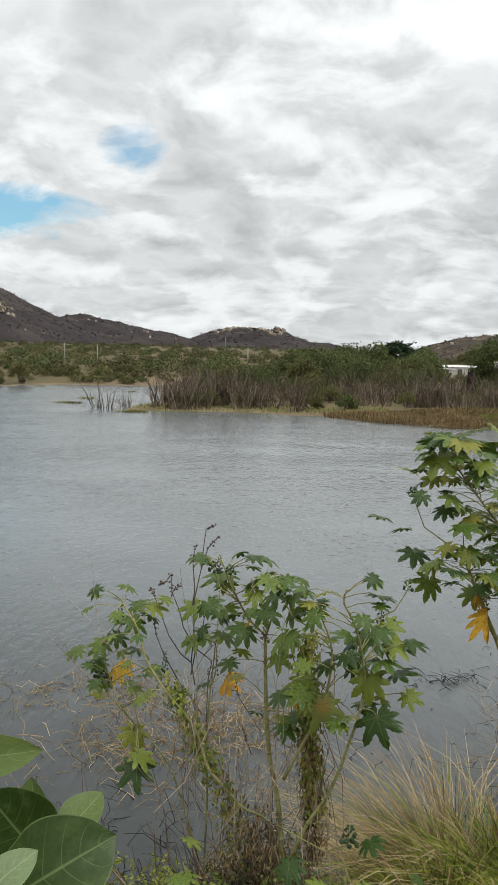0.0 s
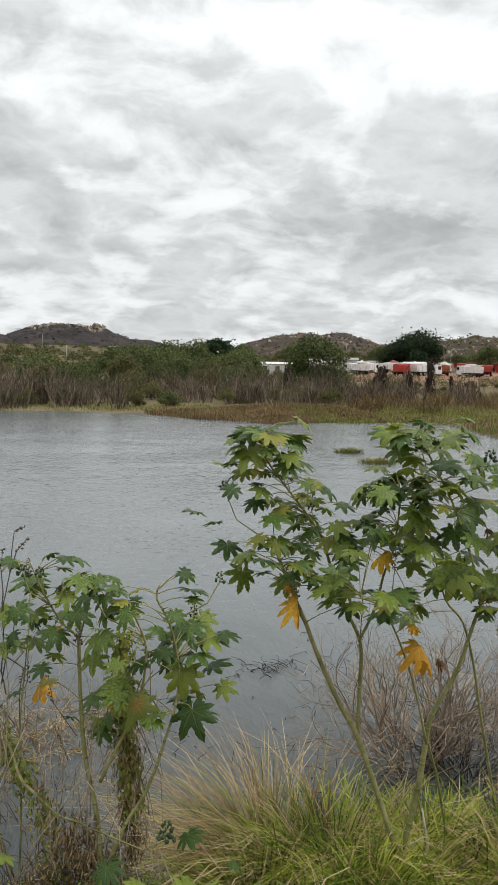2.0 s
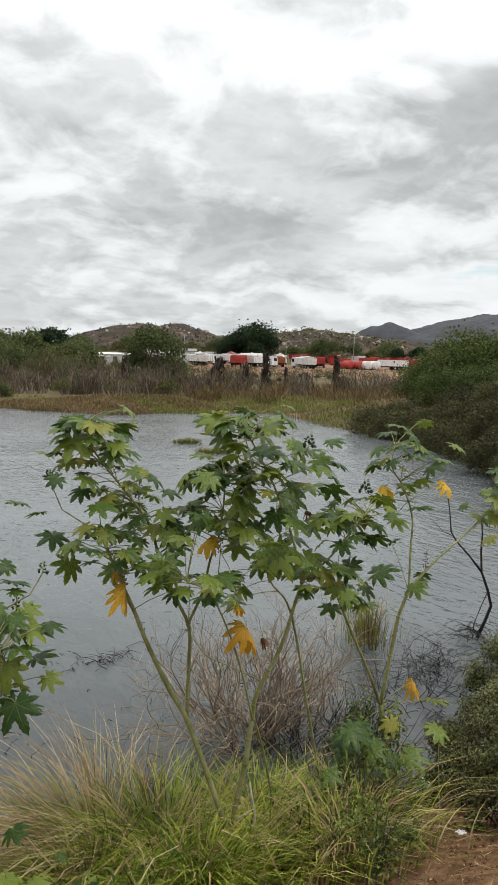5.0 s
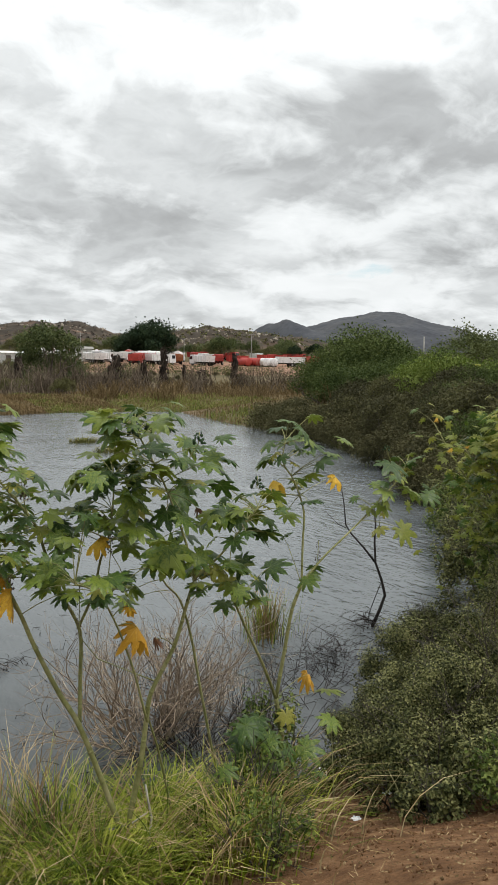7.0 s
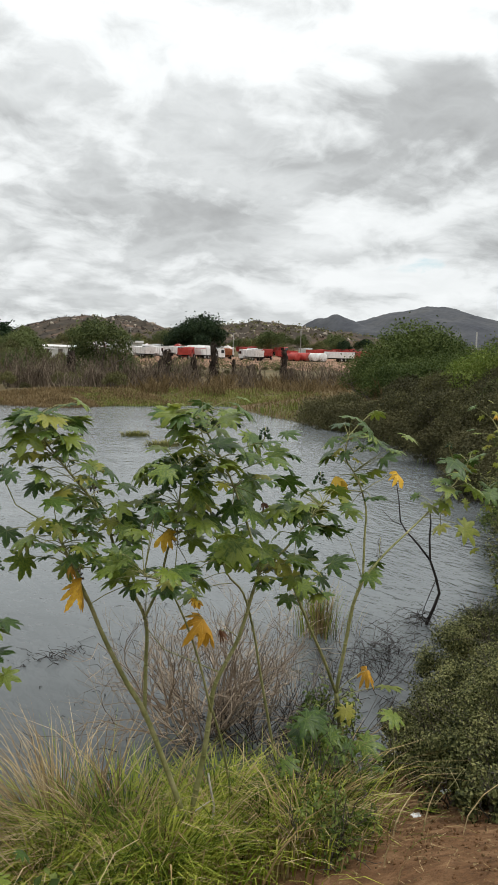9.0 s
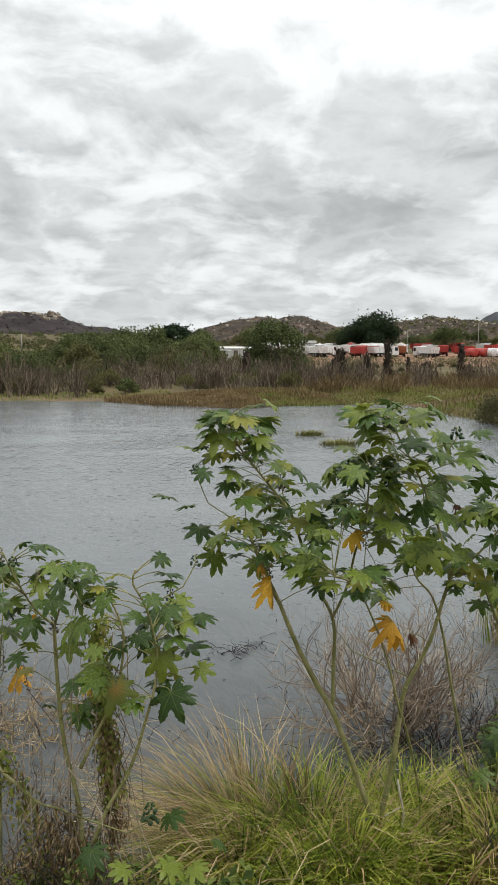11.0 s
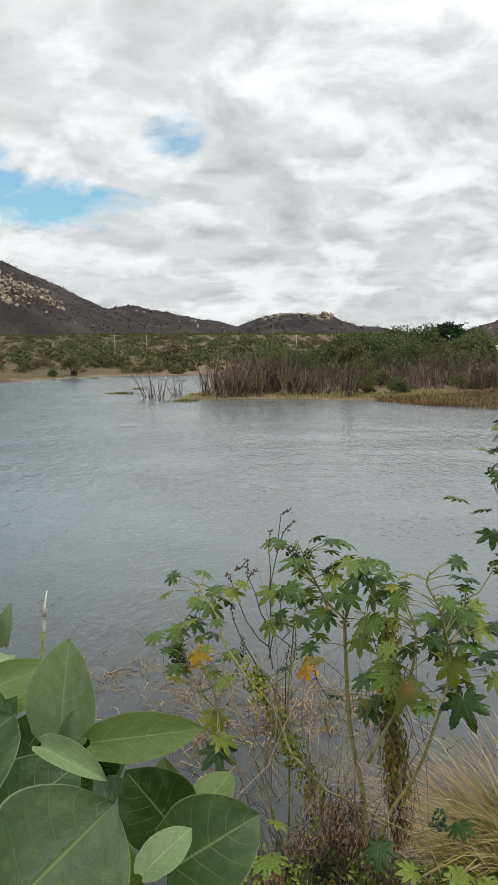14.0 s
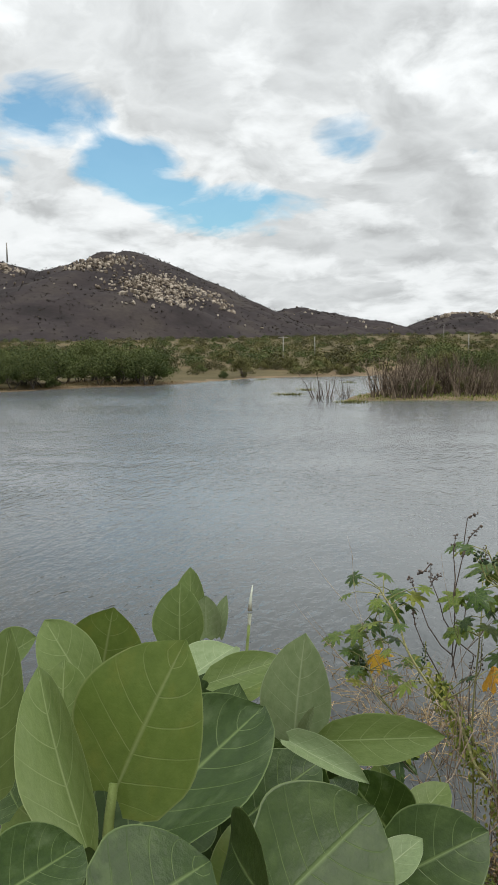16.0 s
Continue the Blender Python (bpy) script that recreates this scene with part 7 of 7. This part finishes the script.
    part("bud", g, CALO_BUD, plant)
    g = Geo()
    tube(g, [(-0.64, 1.72, 2.45), (-0.636, 1.755, 2.6), (-0.632, 1.766, 2.67)], 0.003, 0.0028, 7)
    part("stalk", g, CALO_STALK, plant)


calotropis()


# ---- grass, weeds and twigs on the bank ----
def tussock(x, y, spread, count, h0, h1, mats, share, bend, lean, label, seed, width=0.0095):
    g2 = np.random.default_rng(seed)
    g = Geo()
    for _ in range(count):
        a, q = g2.uniform(0, 6.28), spread * abs(g2.normal()) * 0.6
        px, py = x + math.cos(a) * q, y + math.sin(a) * q
        h = g2.uniform(h0, h1) * 1.22
        dry = g2.uniform() < share
        o = Vector((math.cos(a) + lean[0] + g2.normal() * 0.5, math.sin(a) + lean[1] + g2.normal() * 0.5, 0))
        blade_strip(g, (px, py, max(gz(px, py), -0.05) - 0.02), o, h * (1.15 if dry else 1), width * g2.uniform(0.6, 1.3), g2.uniform(*bend), int(dry))
    tagged(part("grass_tussock", g, mats, smooth=False), label, "grass", "grass on the near bank", "stuff")


tussock(0.92, 4.15, 0.34, 900, 0.35, 0.82, [GRASS, STRAW], 0.78, (0.55, 1.15), (-0.9, 0.15), "tussock of straw-coloured dry grass leaning over", 401, 0.0085)
tussock(1.22, 4.0, 0.46, 1400, 0.28, 0.60, [GRASS, STRAW], 0.10, (0.5, 1.15), (-0.3, -0.1), "tussock of long green grass", 402, 0.012)
tussock(1.72, 3.95, 0.42, 1150, 0.22, 0.48, [GRASS, STRAW], 0.06, (0.45, 1.1), (0, -0.2), "tussock of long green grass", 403, 0.012)
tussock(0.78, 3.65, 0.5, 1250, 0.2, 0.48, [GRASS, STRAW], 0.12, (0.45, 1.1), (-0.2, -0.2), "tussock of long green grass", 404, 0.011)
tussock(1.25, 3.5, 0.5, 1250, 0.18, 0.42, [GRASS, STRAW], 0.05, (0.45, 1.1), (0, -0.3), "tussock of long green grass", 405, 0.011)
tussock(2.15, 3.7, 0.35, 520, 0.2, 0.5, [GRASS, STRAW], 0.3, (0.4, 0.95), (0.2, -0.3), "half-dry grass on the bank", 406)
tussock(1.88, 3.3, 0.4, 620, 0.16, 0.36, [GRASS, STRAW], 0.5, (0.4, 0.95), (0.2, -0.3), "half-dry grass on the bank", 407)
tussock(0.95, 4.6, 0.5, 260, 0.3, 0.8, [STRAW, STRAW], 0.5, (0.5, 1.0), (-0.8, 0.0), "dry straw grass leaning over the water", 408)
tussock(4.85, 8.1, 0.3, 300, 0.3, 0.62, [GRASS, STRAW], 0.5, (0.1, 0.5), (0, 0), "small tuft of grass standing in the water", 409)
tussock(0.1, 3.3, 0.6, 420, 0.12, 0.35, [GRASS, STRAW], 0.35, (0.4, 0.95), (0, -0.2), "short grass at the foot of the castor plants", 410)


def straw_in_water(name, spots, label, seed, mat):
    """Dead stems lying and leaning in the shallows."""
    g2 = np.random.default_rng(seed)
    g = Geo()
    for x, y, w, d_, count, h in spots:
        for _ in range(count):
            p = Vector((x + g2.normal() * w * 0.5, y + g2.normal() * d_ * 0.5, -0.05))
            a = g2.uniform(0, 6.28)
            e = Vector((math.cos(a), math.sin(a) * 0.8, 0)) * h * g2.uniform(0.2, 1.5) + Vector((0, 0, 0.04 + h * 0.75 * g2.uniform(0, 1) ** 3))
            k = Vector(g2.normal(size=3)) * 0.10 * h
            tube(g, [p, p + e * 0.35 + Vector((0, 0, 0.12 * h)) + k, p + e * 0.7 + Vector((0, 0, 0.10 * h)) - k * 0.5, p + e], 0.0042, 0.0018, 3, 0, False)
    tagged(part(name, g, mat, smooth=False), label, "dead stems", kind="stuff")


straw_in_water("drowned_stems", [(-0.6, 7.3, 1.0, 0.8, 260, 0.35), (-1.7, 7.9, 1.0, 0.6, 130, 0.3), (0.0, 7.2, 0.8, 0.5, 120, 0.3), (-1.0, 6.5, 1.0, 0.4, 130, 0.3)], "straw-coloured dead stems standing in shallow water", 501, STRAW)
straw_in_water("drowned_stems", [(1.9, 8.5, 0.4, 0.2, 60, 0.22), (2.0, 7.0, 0.9, 1.2, 24, 0.2), (0.9, 6.6, 0.8, 0.6, 16, 0.2), (-0.8, 5.4, 1.4, 0.6, 90, 0.3), (2.8, 8.6, 1.2, 1.0, 30, 0.3), (3.3, 7.4, 0.7, 0.7, 60, 0.4), (5.2, 7.2, 0.6, 0.5, 80, 0.45), (4.7, 6.6, 0.6, 0.6, 70, 0.35), (2.7, 6.0, 0.9, 0.3, 120, 0.35), (0.6, 7.6, 1.6, 0.8, 14, 0.2)], "dark wet twigs in shallow water", 502, WET_TWIG)


def twig_bush(x, y, z, h, w, count, mat, label, seed, depth=2, radius=0.008):
    """A leafless bush of thin forking twigs."""
    g2 = np.random.default_rng(seed)
    top = root("twig_bush", label, "dead shrub", "leafless bushes in the shallows", pose(x, y, z))
    for _ in range(count):
        g = Geo()
        a = g2.uniform(0, 6.28)
        q = g2.uniform(0, 0.35) * w
        d = Vector((math.cos(a) * g2.uniform(0.1, 1) * w, math.sin(a) * g2.uniform(0.1, 1) * w, h * g2.uniform(0.5, 1)))
        branching(g, g2, (math.cos(a) * q, math.sin(a) * q, -0.1), d, d.length * 0.5, radius * g2.uniform(0.6, 1.1), depth, 0.45, 0, 3, 0.10)
        part("branch", g, mat, top, smooth=False)


twig_bush(2.72, 6.35, 0.0, 1.0, 1.1, 64, DRY_TWIG, "leafless grey-brown bush standing in the water", 601, 3, 0.0135)
twig_bush(3.1, 6.15, 0.0, 0.6, 0.9, 70, WET_TWIG, "leafless dark bush standing in the water", 602, 2, 0.0075)
twig_bush(3.6, 6.5, 0.0, 0.8, 0.6, 16, DRY_TWIG, "leafless grey-brown bush standing in the water", 603, 2, 0.006)
twig_bush(4.5, 6.75, 0.0, 0.6, 0.8, 20, WET_TWIG, "leafless dark bush standing in the water", 604, 3, 0.0048)
twig_bush(-0.75, 7.0, 0.0, 0.85, 0.7, 10, DRY_TWIG, "leafless grey-brown bush standing in the water", 605, 2, 0.006)
twig_bush(0.25, 6.6, 0.0, 0.8, 0.5, 7, DRY_TWIG, "leafless grey-brown bush standing in the water", 606, 2, 0.006)


def dark_branch():
    """A drowned dark branch with bent limbs, and drooping roots."""
    g2 = np.random.default_rng(71)
    top = root("drowned_branch", "dark bare branch rising from the water with drooping twigs", "dead tree", "", pose(6.23, 7.86, 0.0, 0, 0, -30.5))
    g = Geo()
    tube(g, [(-0.02, 0, -0.15), (0.0, 0, 0.02), (0.07, 0, 0.20), (0.13, 0, 0.39), (0.08, 0, 0.58), (0.0, 0, 0.79), (-0.02, 0, 1.05), (-0.015, 0, 1.25), (-0.04, 0, 1.46)], 0.024, 0.008, 7)
    tube(g, [(0.0, 0, 0.79), (-0.14, 0.02, 0.96), (-0.30, 0.03, 1.13), (-0.37, 0.02, 1.24), (-0.40, 0.02, 1.50), (-0.45, 0.0, 1.76)], 0.014, 0.005, 6)
    tube(g, [(-0.36, 0.02, 1.2), (-0.46, 0.02, 1.24), (-0.60, 0.0, 1.38)], 0.007, 0.003, 5)
    tube(g, [(0.08, 0, 0.55), (0.02, -0.05, 0.42), (-0.06, -0.08, 0.2), (-0.08, -0.1, -0.05)], 0.007, 0.004, 5)
    part("limb", g, WET_TWIG, top)
    g = Geo()
    for _ in range(15):
        # thin roots and weed that arch over and hang into the water
        a, w, h = g2.uniform(1.6, 5.2), g2.uniform(0.12, 0.6), g2.uniform(0.02, 0.16)
        o = Vector((math.cos(a), math.sin(a) * 0.7, 0))
        b = Vector((g2.normal() * 0.06, g2.normal() * 0.06, g2.uniform(0.0, 0.12)))
        tube(g, [b, b + o * w * 0.3 + Vector((0, 0, h * 0.7)), b + o * w * 0.65 + Vector((0, 0, h * 0.75)), b + o * w * 0.9 + Vector((g2.normal() * 0.04, 0, h * 0.2)), b + o * w + Vector((0, 0, -b.z - 0.04))], 0.004, 0.002, 4, 0, False)
    for _ in range(10):
        a = g2.uniform(0, 6.28)
        branching(g, g2, (0, 0, g2.uniform(0.03, 0.15)), (math.cos(a), math.sin(a), g2.uniform(-0.1, 0.5)), g2.uniform(0.15, 0.3), 0.005, 2, 0.6, 0, 4, -0.2)
    tagged(part("root_tangle", g, WET_TWIG, top), kind="stuff")


dark_branch()


def leafy_shrub(x, y, h, w, d_, count, leaf, mat, label, seed, stems=14, name="shrub", slim=0.62):
    """A dense low shrub of small leaves on thin stems."""
    g2 = np.random.default_rng(seed)
    z0 = max(gz(x, y), 0.0)
    top = root(name, label, "shrub", "shrubs on the near bank", pose(x, y, z0))
    g = Geo()
    for _ in range(stems):
        a = g2.uniform(0, 6.28)
        q = g2.uniform(0.2, 0.9)
        branching(g, g2, (0, 0, -0.05), (math.cos(a) * w * q, math.sin(a) * d_ * q, h), h * 0.6, 0.008, 2, 0.5, 0, 4, 0.05)
    tagged(part("stem_frame", g, BARK, top), kind="stuff")
    # sprays of leaves with gaps between, the outer ones reaching past the rest
    k = 46
    a = g2.uniform(0, 6.28, k)
    q = np.sqrt(g2.uniform(0.02, 1, k))
    cen = np.column_stack([np.cos(a) * q * w * 0.78, np.sin(a) * q * d_ * 0.78, h * (0.12 + (0.86 - 0.42 * q * q) * g2.uniform(0.25, 1.08, k))])
    size = g2.uniform(0.13, 0.27, k)
    g = Geo()
    i = g2.integers(0, k, count)
    o = g2.normal(size=(count, 3))
    o /= np.linalg.norm(o, axis=1)[:, None]
    p = cen[i] + o * (size[i] * g2.uniform(0.2, 1.15, count) ** 0.6)[:, None] * np.array([w, d_, h * 0.9])
    p[:, 2] = np.maximum(p[:, 2], 0.02)
    cards(g, p, o + np.array([0, -0.2, 0.6]) + g2.normal(size=(count, 3)) * 0.4, leaf * g2.uniform(0.6, 1.4, count), leaf * slim * g2.uniform(0.7, 1.3, count), g2)
    part("foliage", g, mat, top, smooth=False)
    return top


leafy_shrub(4.36, 4.70, 0.55, 0.72, 0.65, 26000, 0.021, SHRUB_LEAF, "dense dark-green shrub spilling down the bank", 701)
leafy_shrub(5.65, 4.75, 0.9, 0.82, 0.7, 22000, 0.023, SHRUB_LEAF, "dense dark-green shrub spilling down the bank", 702)
leafy_shrub(3.6, 3.75, 0.74, 0.52, 0.5, 20000, 0.019, SHRUB_LEAF, "dense dark-green shrub spilling down the bank", 703)
leafy_shrub(4.3, 3.9, 1.0, 0.7, 0.6, 21000, 0.021, SHRUB_LEAF, "dense dark-green shrub spilling down the bank", 704)
leafy_shrub(3.62, 4.5, 0.55, 0.5, 0.45, 17000, 0.02, SHRUB_LEAF, "dense dark-green shrub spilling down the bank", 731)
leafy_shrub(3.15, 3.75, 0.42, 0.36, 0.34, 9000, 0.019, SHRUB_LEAF, "dense dark-green shrub spilling down the bank", 732)
leafy_shrub(4.15, 5.05, 0.48, 0.5, 0.4, 11000, 0.021, SHRUB_LEAF, "dense dark-green shrub at the water's edge", 733)
leafy_shrub(5.05, 5.65, 0.7, 0.7, 0.6, 17000, 0.023, SHRUB_LEAF, "dense dark-green shrub at the water's edge", 734)
leafy_shrub(5.95, 6.35, 0.65, 0.65, 0.55, 12000, 0.026, SHRUB_LEAF, "dense dark-green shrub at the water's edge", 735)
leafy_shrub(3.3, 4.8, 0.2, 0.4, 0.3, 1800, 0.02, WITHERED, "heap of dry brown leaves and twigs on the bank", 736, 16, "dry_brush")
leafy_shrub(3.2, 2.95, 0.34, 0.3, 0.3, 1500, 0.028, WEED_LEAF, "low pale green weed beside the path", 705, 8, "weed")
leafy_shrub(3.25, 3.55, 0.42, 0.34, 0.34, 4200, 0.026, SHRUB_LEAF, "low olive-green shrub at the edge of the path", 713, 10)
leafy_shrub(3.35, 3.15, 0.4, 0.4, 0.3, 4000, 0.026, SHRUB_LEAF, "low olive-green shrub at the edge of the path", 715, 10)
leafy_shrub(2.95, 3.22, 0.26, 0.26, 0.22, 2000, 0.026, SHRUB_LEAF, "low olive-green shrub at the edge of the path", 714, 10)
leafy_shrub(2.5, 4.12, 0.8, 0.26, 0.26, 1500, 0.030, WEED_LEAF, "green weeds among the castor stems", 706, 10, "weed")
leafy_shrub(2.2, 3.65, 0.5, 0.28, 0.3, 900, 0.028, WEED_LEAF, "green weeds among the castor stems", 707, 10, "weed")
leafy_shrub(1.9, 3.1, 0.3, 0.26, 0.26, 700, 0.025, WEED_LEAF, "green weeds beside the path", 708, 8, "weed")
leafy_shrub(-0.05, 3.6, 0.62, 0.4, 0.3, 4600, 0.026, WITHERED, "withered brown weeds and creeper at the foot of the castor plants", 716, 26, "weed", 0.24)
leafy_shrub(0.05, 3.45, 0.5, 0.5, 0.4, 2800, 0.026, WEED_LEAF, "low green weeds under the castor plants", 709, 8, "weed")
leafy_shrub(-0.35, 3.5, 0.42, 0.4, 0.4, 1500, 0.024, VINE_LEAF, "yellow-green weeds under the castor plants", 710, 8, "weed")
leafy_shrub(0.55, 3.05, 0.35, 0.5, 0.35, 1400, 0.05, WEED_LEAF, "low green weeds in the grass", 711, 8, "weed")
leafy_shrub(-0.55, 4.3, 0.45, 0.5, 0.3, 700, 0.035, VINE_LEAF, "sparse yellowish weed at the water's edge", 712, 10, "weed")


for x, y, h, w, n, m, seed in ((6.75, 5.9, 0.7, 0.4, 3000, VINE_LEAF, 721), (7.5, 6.8, 0.9, 0.7, 5200, SHRUB_LEAF, 722), (8.3, 8.15, 1.0, 0.7, 5200, SHRUB_LEAF, 723), (10.2, 9.8, 1.3, 0.9, 5200, SHRUB_LEAF, 724), (9.4, 9.3, 1.0, 0.8, 4200, SHRUB_LEAF, 726), (10.4, 10.7, 1.1, 0.9, 4200, WEED_LEAF, 727), (11.6, 12.1, 1.1, 0.9, 4200, SHRUB_LEAF, 728), (6.9, 5.9, 1.5, 0.9, 5200, WEED_LEAF, 725)):
    leafy_shrub(x, y, h, w, w, n, 0.05, m, "tangled green shrub at the water's edge", seed, 12)


# ---- litter ----
def leaf_litter(label, seed):
    """Dry leaves, crumbs of earth and small stones over the path."""
    g2 = np.random.default_rng(seed)
    g = Geo()
    n = 3400
    x, y = g2.uniform(1.6, 4.2, n), g2.uniform(2.0, 5.0, n)
    keep = lake_distance(x, y) > 0.1
    x, y = x[keep], y[keep]
    z = ground_height(x, y) + 0.008
    k = len(x)
    cards(g, np.column_stack([x, y, z]), np.column_stack([g2.normal(size=k) * 0.3, g2.normal(size=k) * 0.3, np.ones(k)]), g2.uniform(0.007, 0.022, k), g2.uniform(0.004, 0.010, k), g2)
    for _ in range(25):
        px, py = g2.uniform(1.6, 4.0), g2.uniform(2.0, 4.6)
        boulder(g, g2, (px, py, gz(px, py) + 0.004), g2.uniform(0.003, 0.011))
    straws = Geo()
    k = 420
    x, y = g2.uniform(1.7, 3.9, k), g2.uniform(2.1, 4.7, k)
    cards(straws, np.column_stack([x, y, ground_height(x, y) + 0.012]), np.column_stack([g2.normal(size=k) * 0.2, g2.normal(size=k) * 0.2, np.ones(k)]), g2.uniform(0.015, 0.07, k), 0.003, g2)
    tagged(part("straw_litter", straws, STRAW, smooth=False), "bits of dry straw scattered on the path", "litter", kind="stuff")
    bm = bmesh.new()
    bmesh.ops.create_icosphere(bm, subdivisions=1, radius=1)
    ball, tri = [v.co.copy() for v in bm.verts], [[v.index for v in f.verts] for f in bm.faces]
    bm.free()
    crumbs = Geo()
    for _ in range(2200):
        px, py = g2.uniform(1.9, 3.9), g2.uniform(2.0, 4.6)
        s = 0.003 + 0.010 * g2.uniform(0, 1) ** 3
        k = Vector(g2.uniform(0.6, 1.3, 3))
        c = Vector((px, py, gz(px, py) + s * 0.3))
        crumbs.add([c + v * k * s * g2.uniform(0.8, 1.2) for v in ball], tri)
    tagged(part("earth_crumbs", crumbs, SOIL, smooth=False), "crumbs of reddish earth on the path", "earth", kind="stuff")
    tagged(part("leaf_litter", g, WITHERED, smooth=False), label, "litter", kind="stuff")


leaf_litter("dry leaves and crumbs of earth on the path", 801)



def crumpled(x, y, z, s, seed, label):
    g2 = np.random.default_rng(seed)
    g = Geo()
    n = 6
    vs = [(x + (i / n - 0.5) * s + g2.normal() * s * 0.04, y + (j / n - 0.5) * s * 0.7 + g2.normal() * s * 0.04, z + abs(g2.normal()) * s * 0.12 + 0.006) for i in range(n + 1) for j in range(n + 1)]
    fs = [(i * (n + 1) + j, (i + 1) * (n + 1) + j, (i + 1) * (n + 1) + j + 1, i * (n + 1) + j + 1) for i in range(n) for j in range(n)]
    g.add(vs, fs)
    ob = tagged(part("plastic_scrap", g, LITTER, smooth=False), label, "litter", "litter on the bank")
    ob.modifiers.new("thickness", "SOLIDIFY").thickness = 0.002


for x, y, s, seed in ((3.75, 5.2, 0.2, 1), (3.95, 5.35, 0.1, 2), (3.43, 4.15, 0.06, 3), (2.75, 3.6, 0.05, 4)):
    crumpled(x, y, max(gz(x, y), 0.0), s, seed, "crumpled scrap of pale plastic on the ground")
g = Geo()
tube(g, [(6.85 + 0.12 * math.cos(a), 7.75 + 0.14 * math.sin(a), 0.04 + 0.06 * math.sin(a)) for a in np.linspace(0.3, 6.5, 24)], 0.012, 0.012, 7)
tagged(part("hose_loop", g, HOSE), "loop of black hose lying in the shallows", "hose")


# ---- small things on the bank ----
def white_flower(p, size, seed):
    """A small open flower: five petals round a yellow middle, on a thin stalk."""
    g2 = np.random.default_rng(seed)
    top = root("flower", "small white five-petalled flower on the bank shrub", "flower", "white flowers on the shrub", pose(*p, 35, 0, float(g2.uniform(0, 360))))
    for k in range(5):
        a = k * 2 * math.pi / 5
        g = Geo()
        out, side = Vector((math.cos(a), math.sin(a), 0)), Vector((-math.sin(a), math.cos(a), 0))
        g.add([out * size * 0.15, out * size * 0.6 + side * size * 0.32 + Vector((0, 0, size * 0.12)), out * size + Vector((0, 0, size * 0.05)), out * size * 0.6 - side * size * 0.32 + Vector((0, 0, size * 0.12))], [(0, 1, 2), (0, 2, 3)])
        part("petal", g, CALO_BUD, top)
    g = Geo()
    boulder(g, g2, (0, 0, size * 0.1), size * 0.16)
    part("flower_centre", g, CASTOR_YELLOW, top)
    g = Geo()
    tube(g, [(0, 0, 0), (0, 0.02, -0.08), (0.02, 0.05, -0.24)], 0.002, 0.002, 5, 0, False)
    part("stalk", g, STEM, top)


for p, size, seed in (((2.88, 3.505, 1.015), 0.016, 1), ((2.94, 3.46, 1.02), 0.015, 2)):
    white_flower(p, size, seed)


def bare_stick(pts, radius, label):
    """A bleached stick lying in the grass."""
    g = Geo()
    tube(g, pts, radius, radius * 0.5, 6)
    tagged(part("dead_stick", g, PALE_STICK), label, "stick", "dead sticks in the grass")


for pts, radius in (([(1.52, 3.63, 0.74), (1.532, 3.632, 0.818), (1.573, 3.667, 0.896), (1.604, 3.712, 0.985), (1.603, 3.756, 1.054), (1.6, 3.782, 1.12)], 0.009),
                    ([(1.413, 3.77, 0.944), (1.509, 3.74, 0.962), (1.592, 3.728, 1.008)], 0.006),
                    ([(0.24, 3.94, 0.62), (0.26, 3.95, 0.80), (0.401, 3.913, 0.763), (0.415, 3.96, 0.85)], 0.005),
                    ([(1.62, 3.67, 0.72), (1.635, 3.657, 0.926), (1.723, 3.616, 0.931), (1.768, 3.583, 0.905)], 0.005),
                    ([(1.593, 3.545, 0.741), (1.606, 3.621, 0.853)], 0.005)):
    bare_stick(pts, radius, "bleached bent stick standing in the grass")
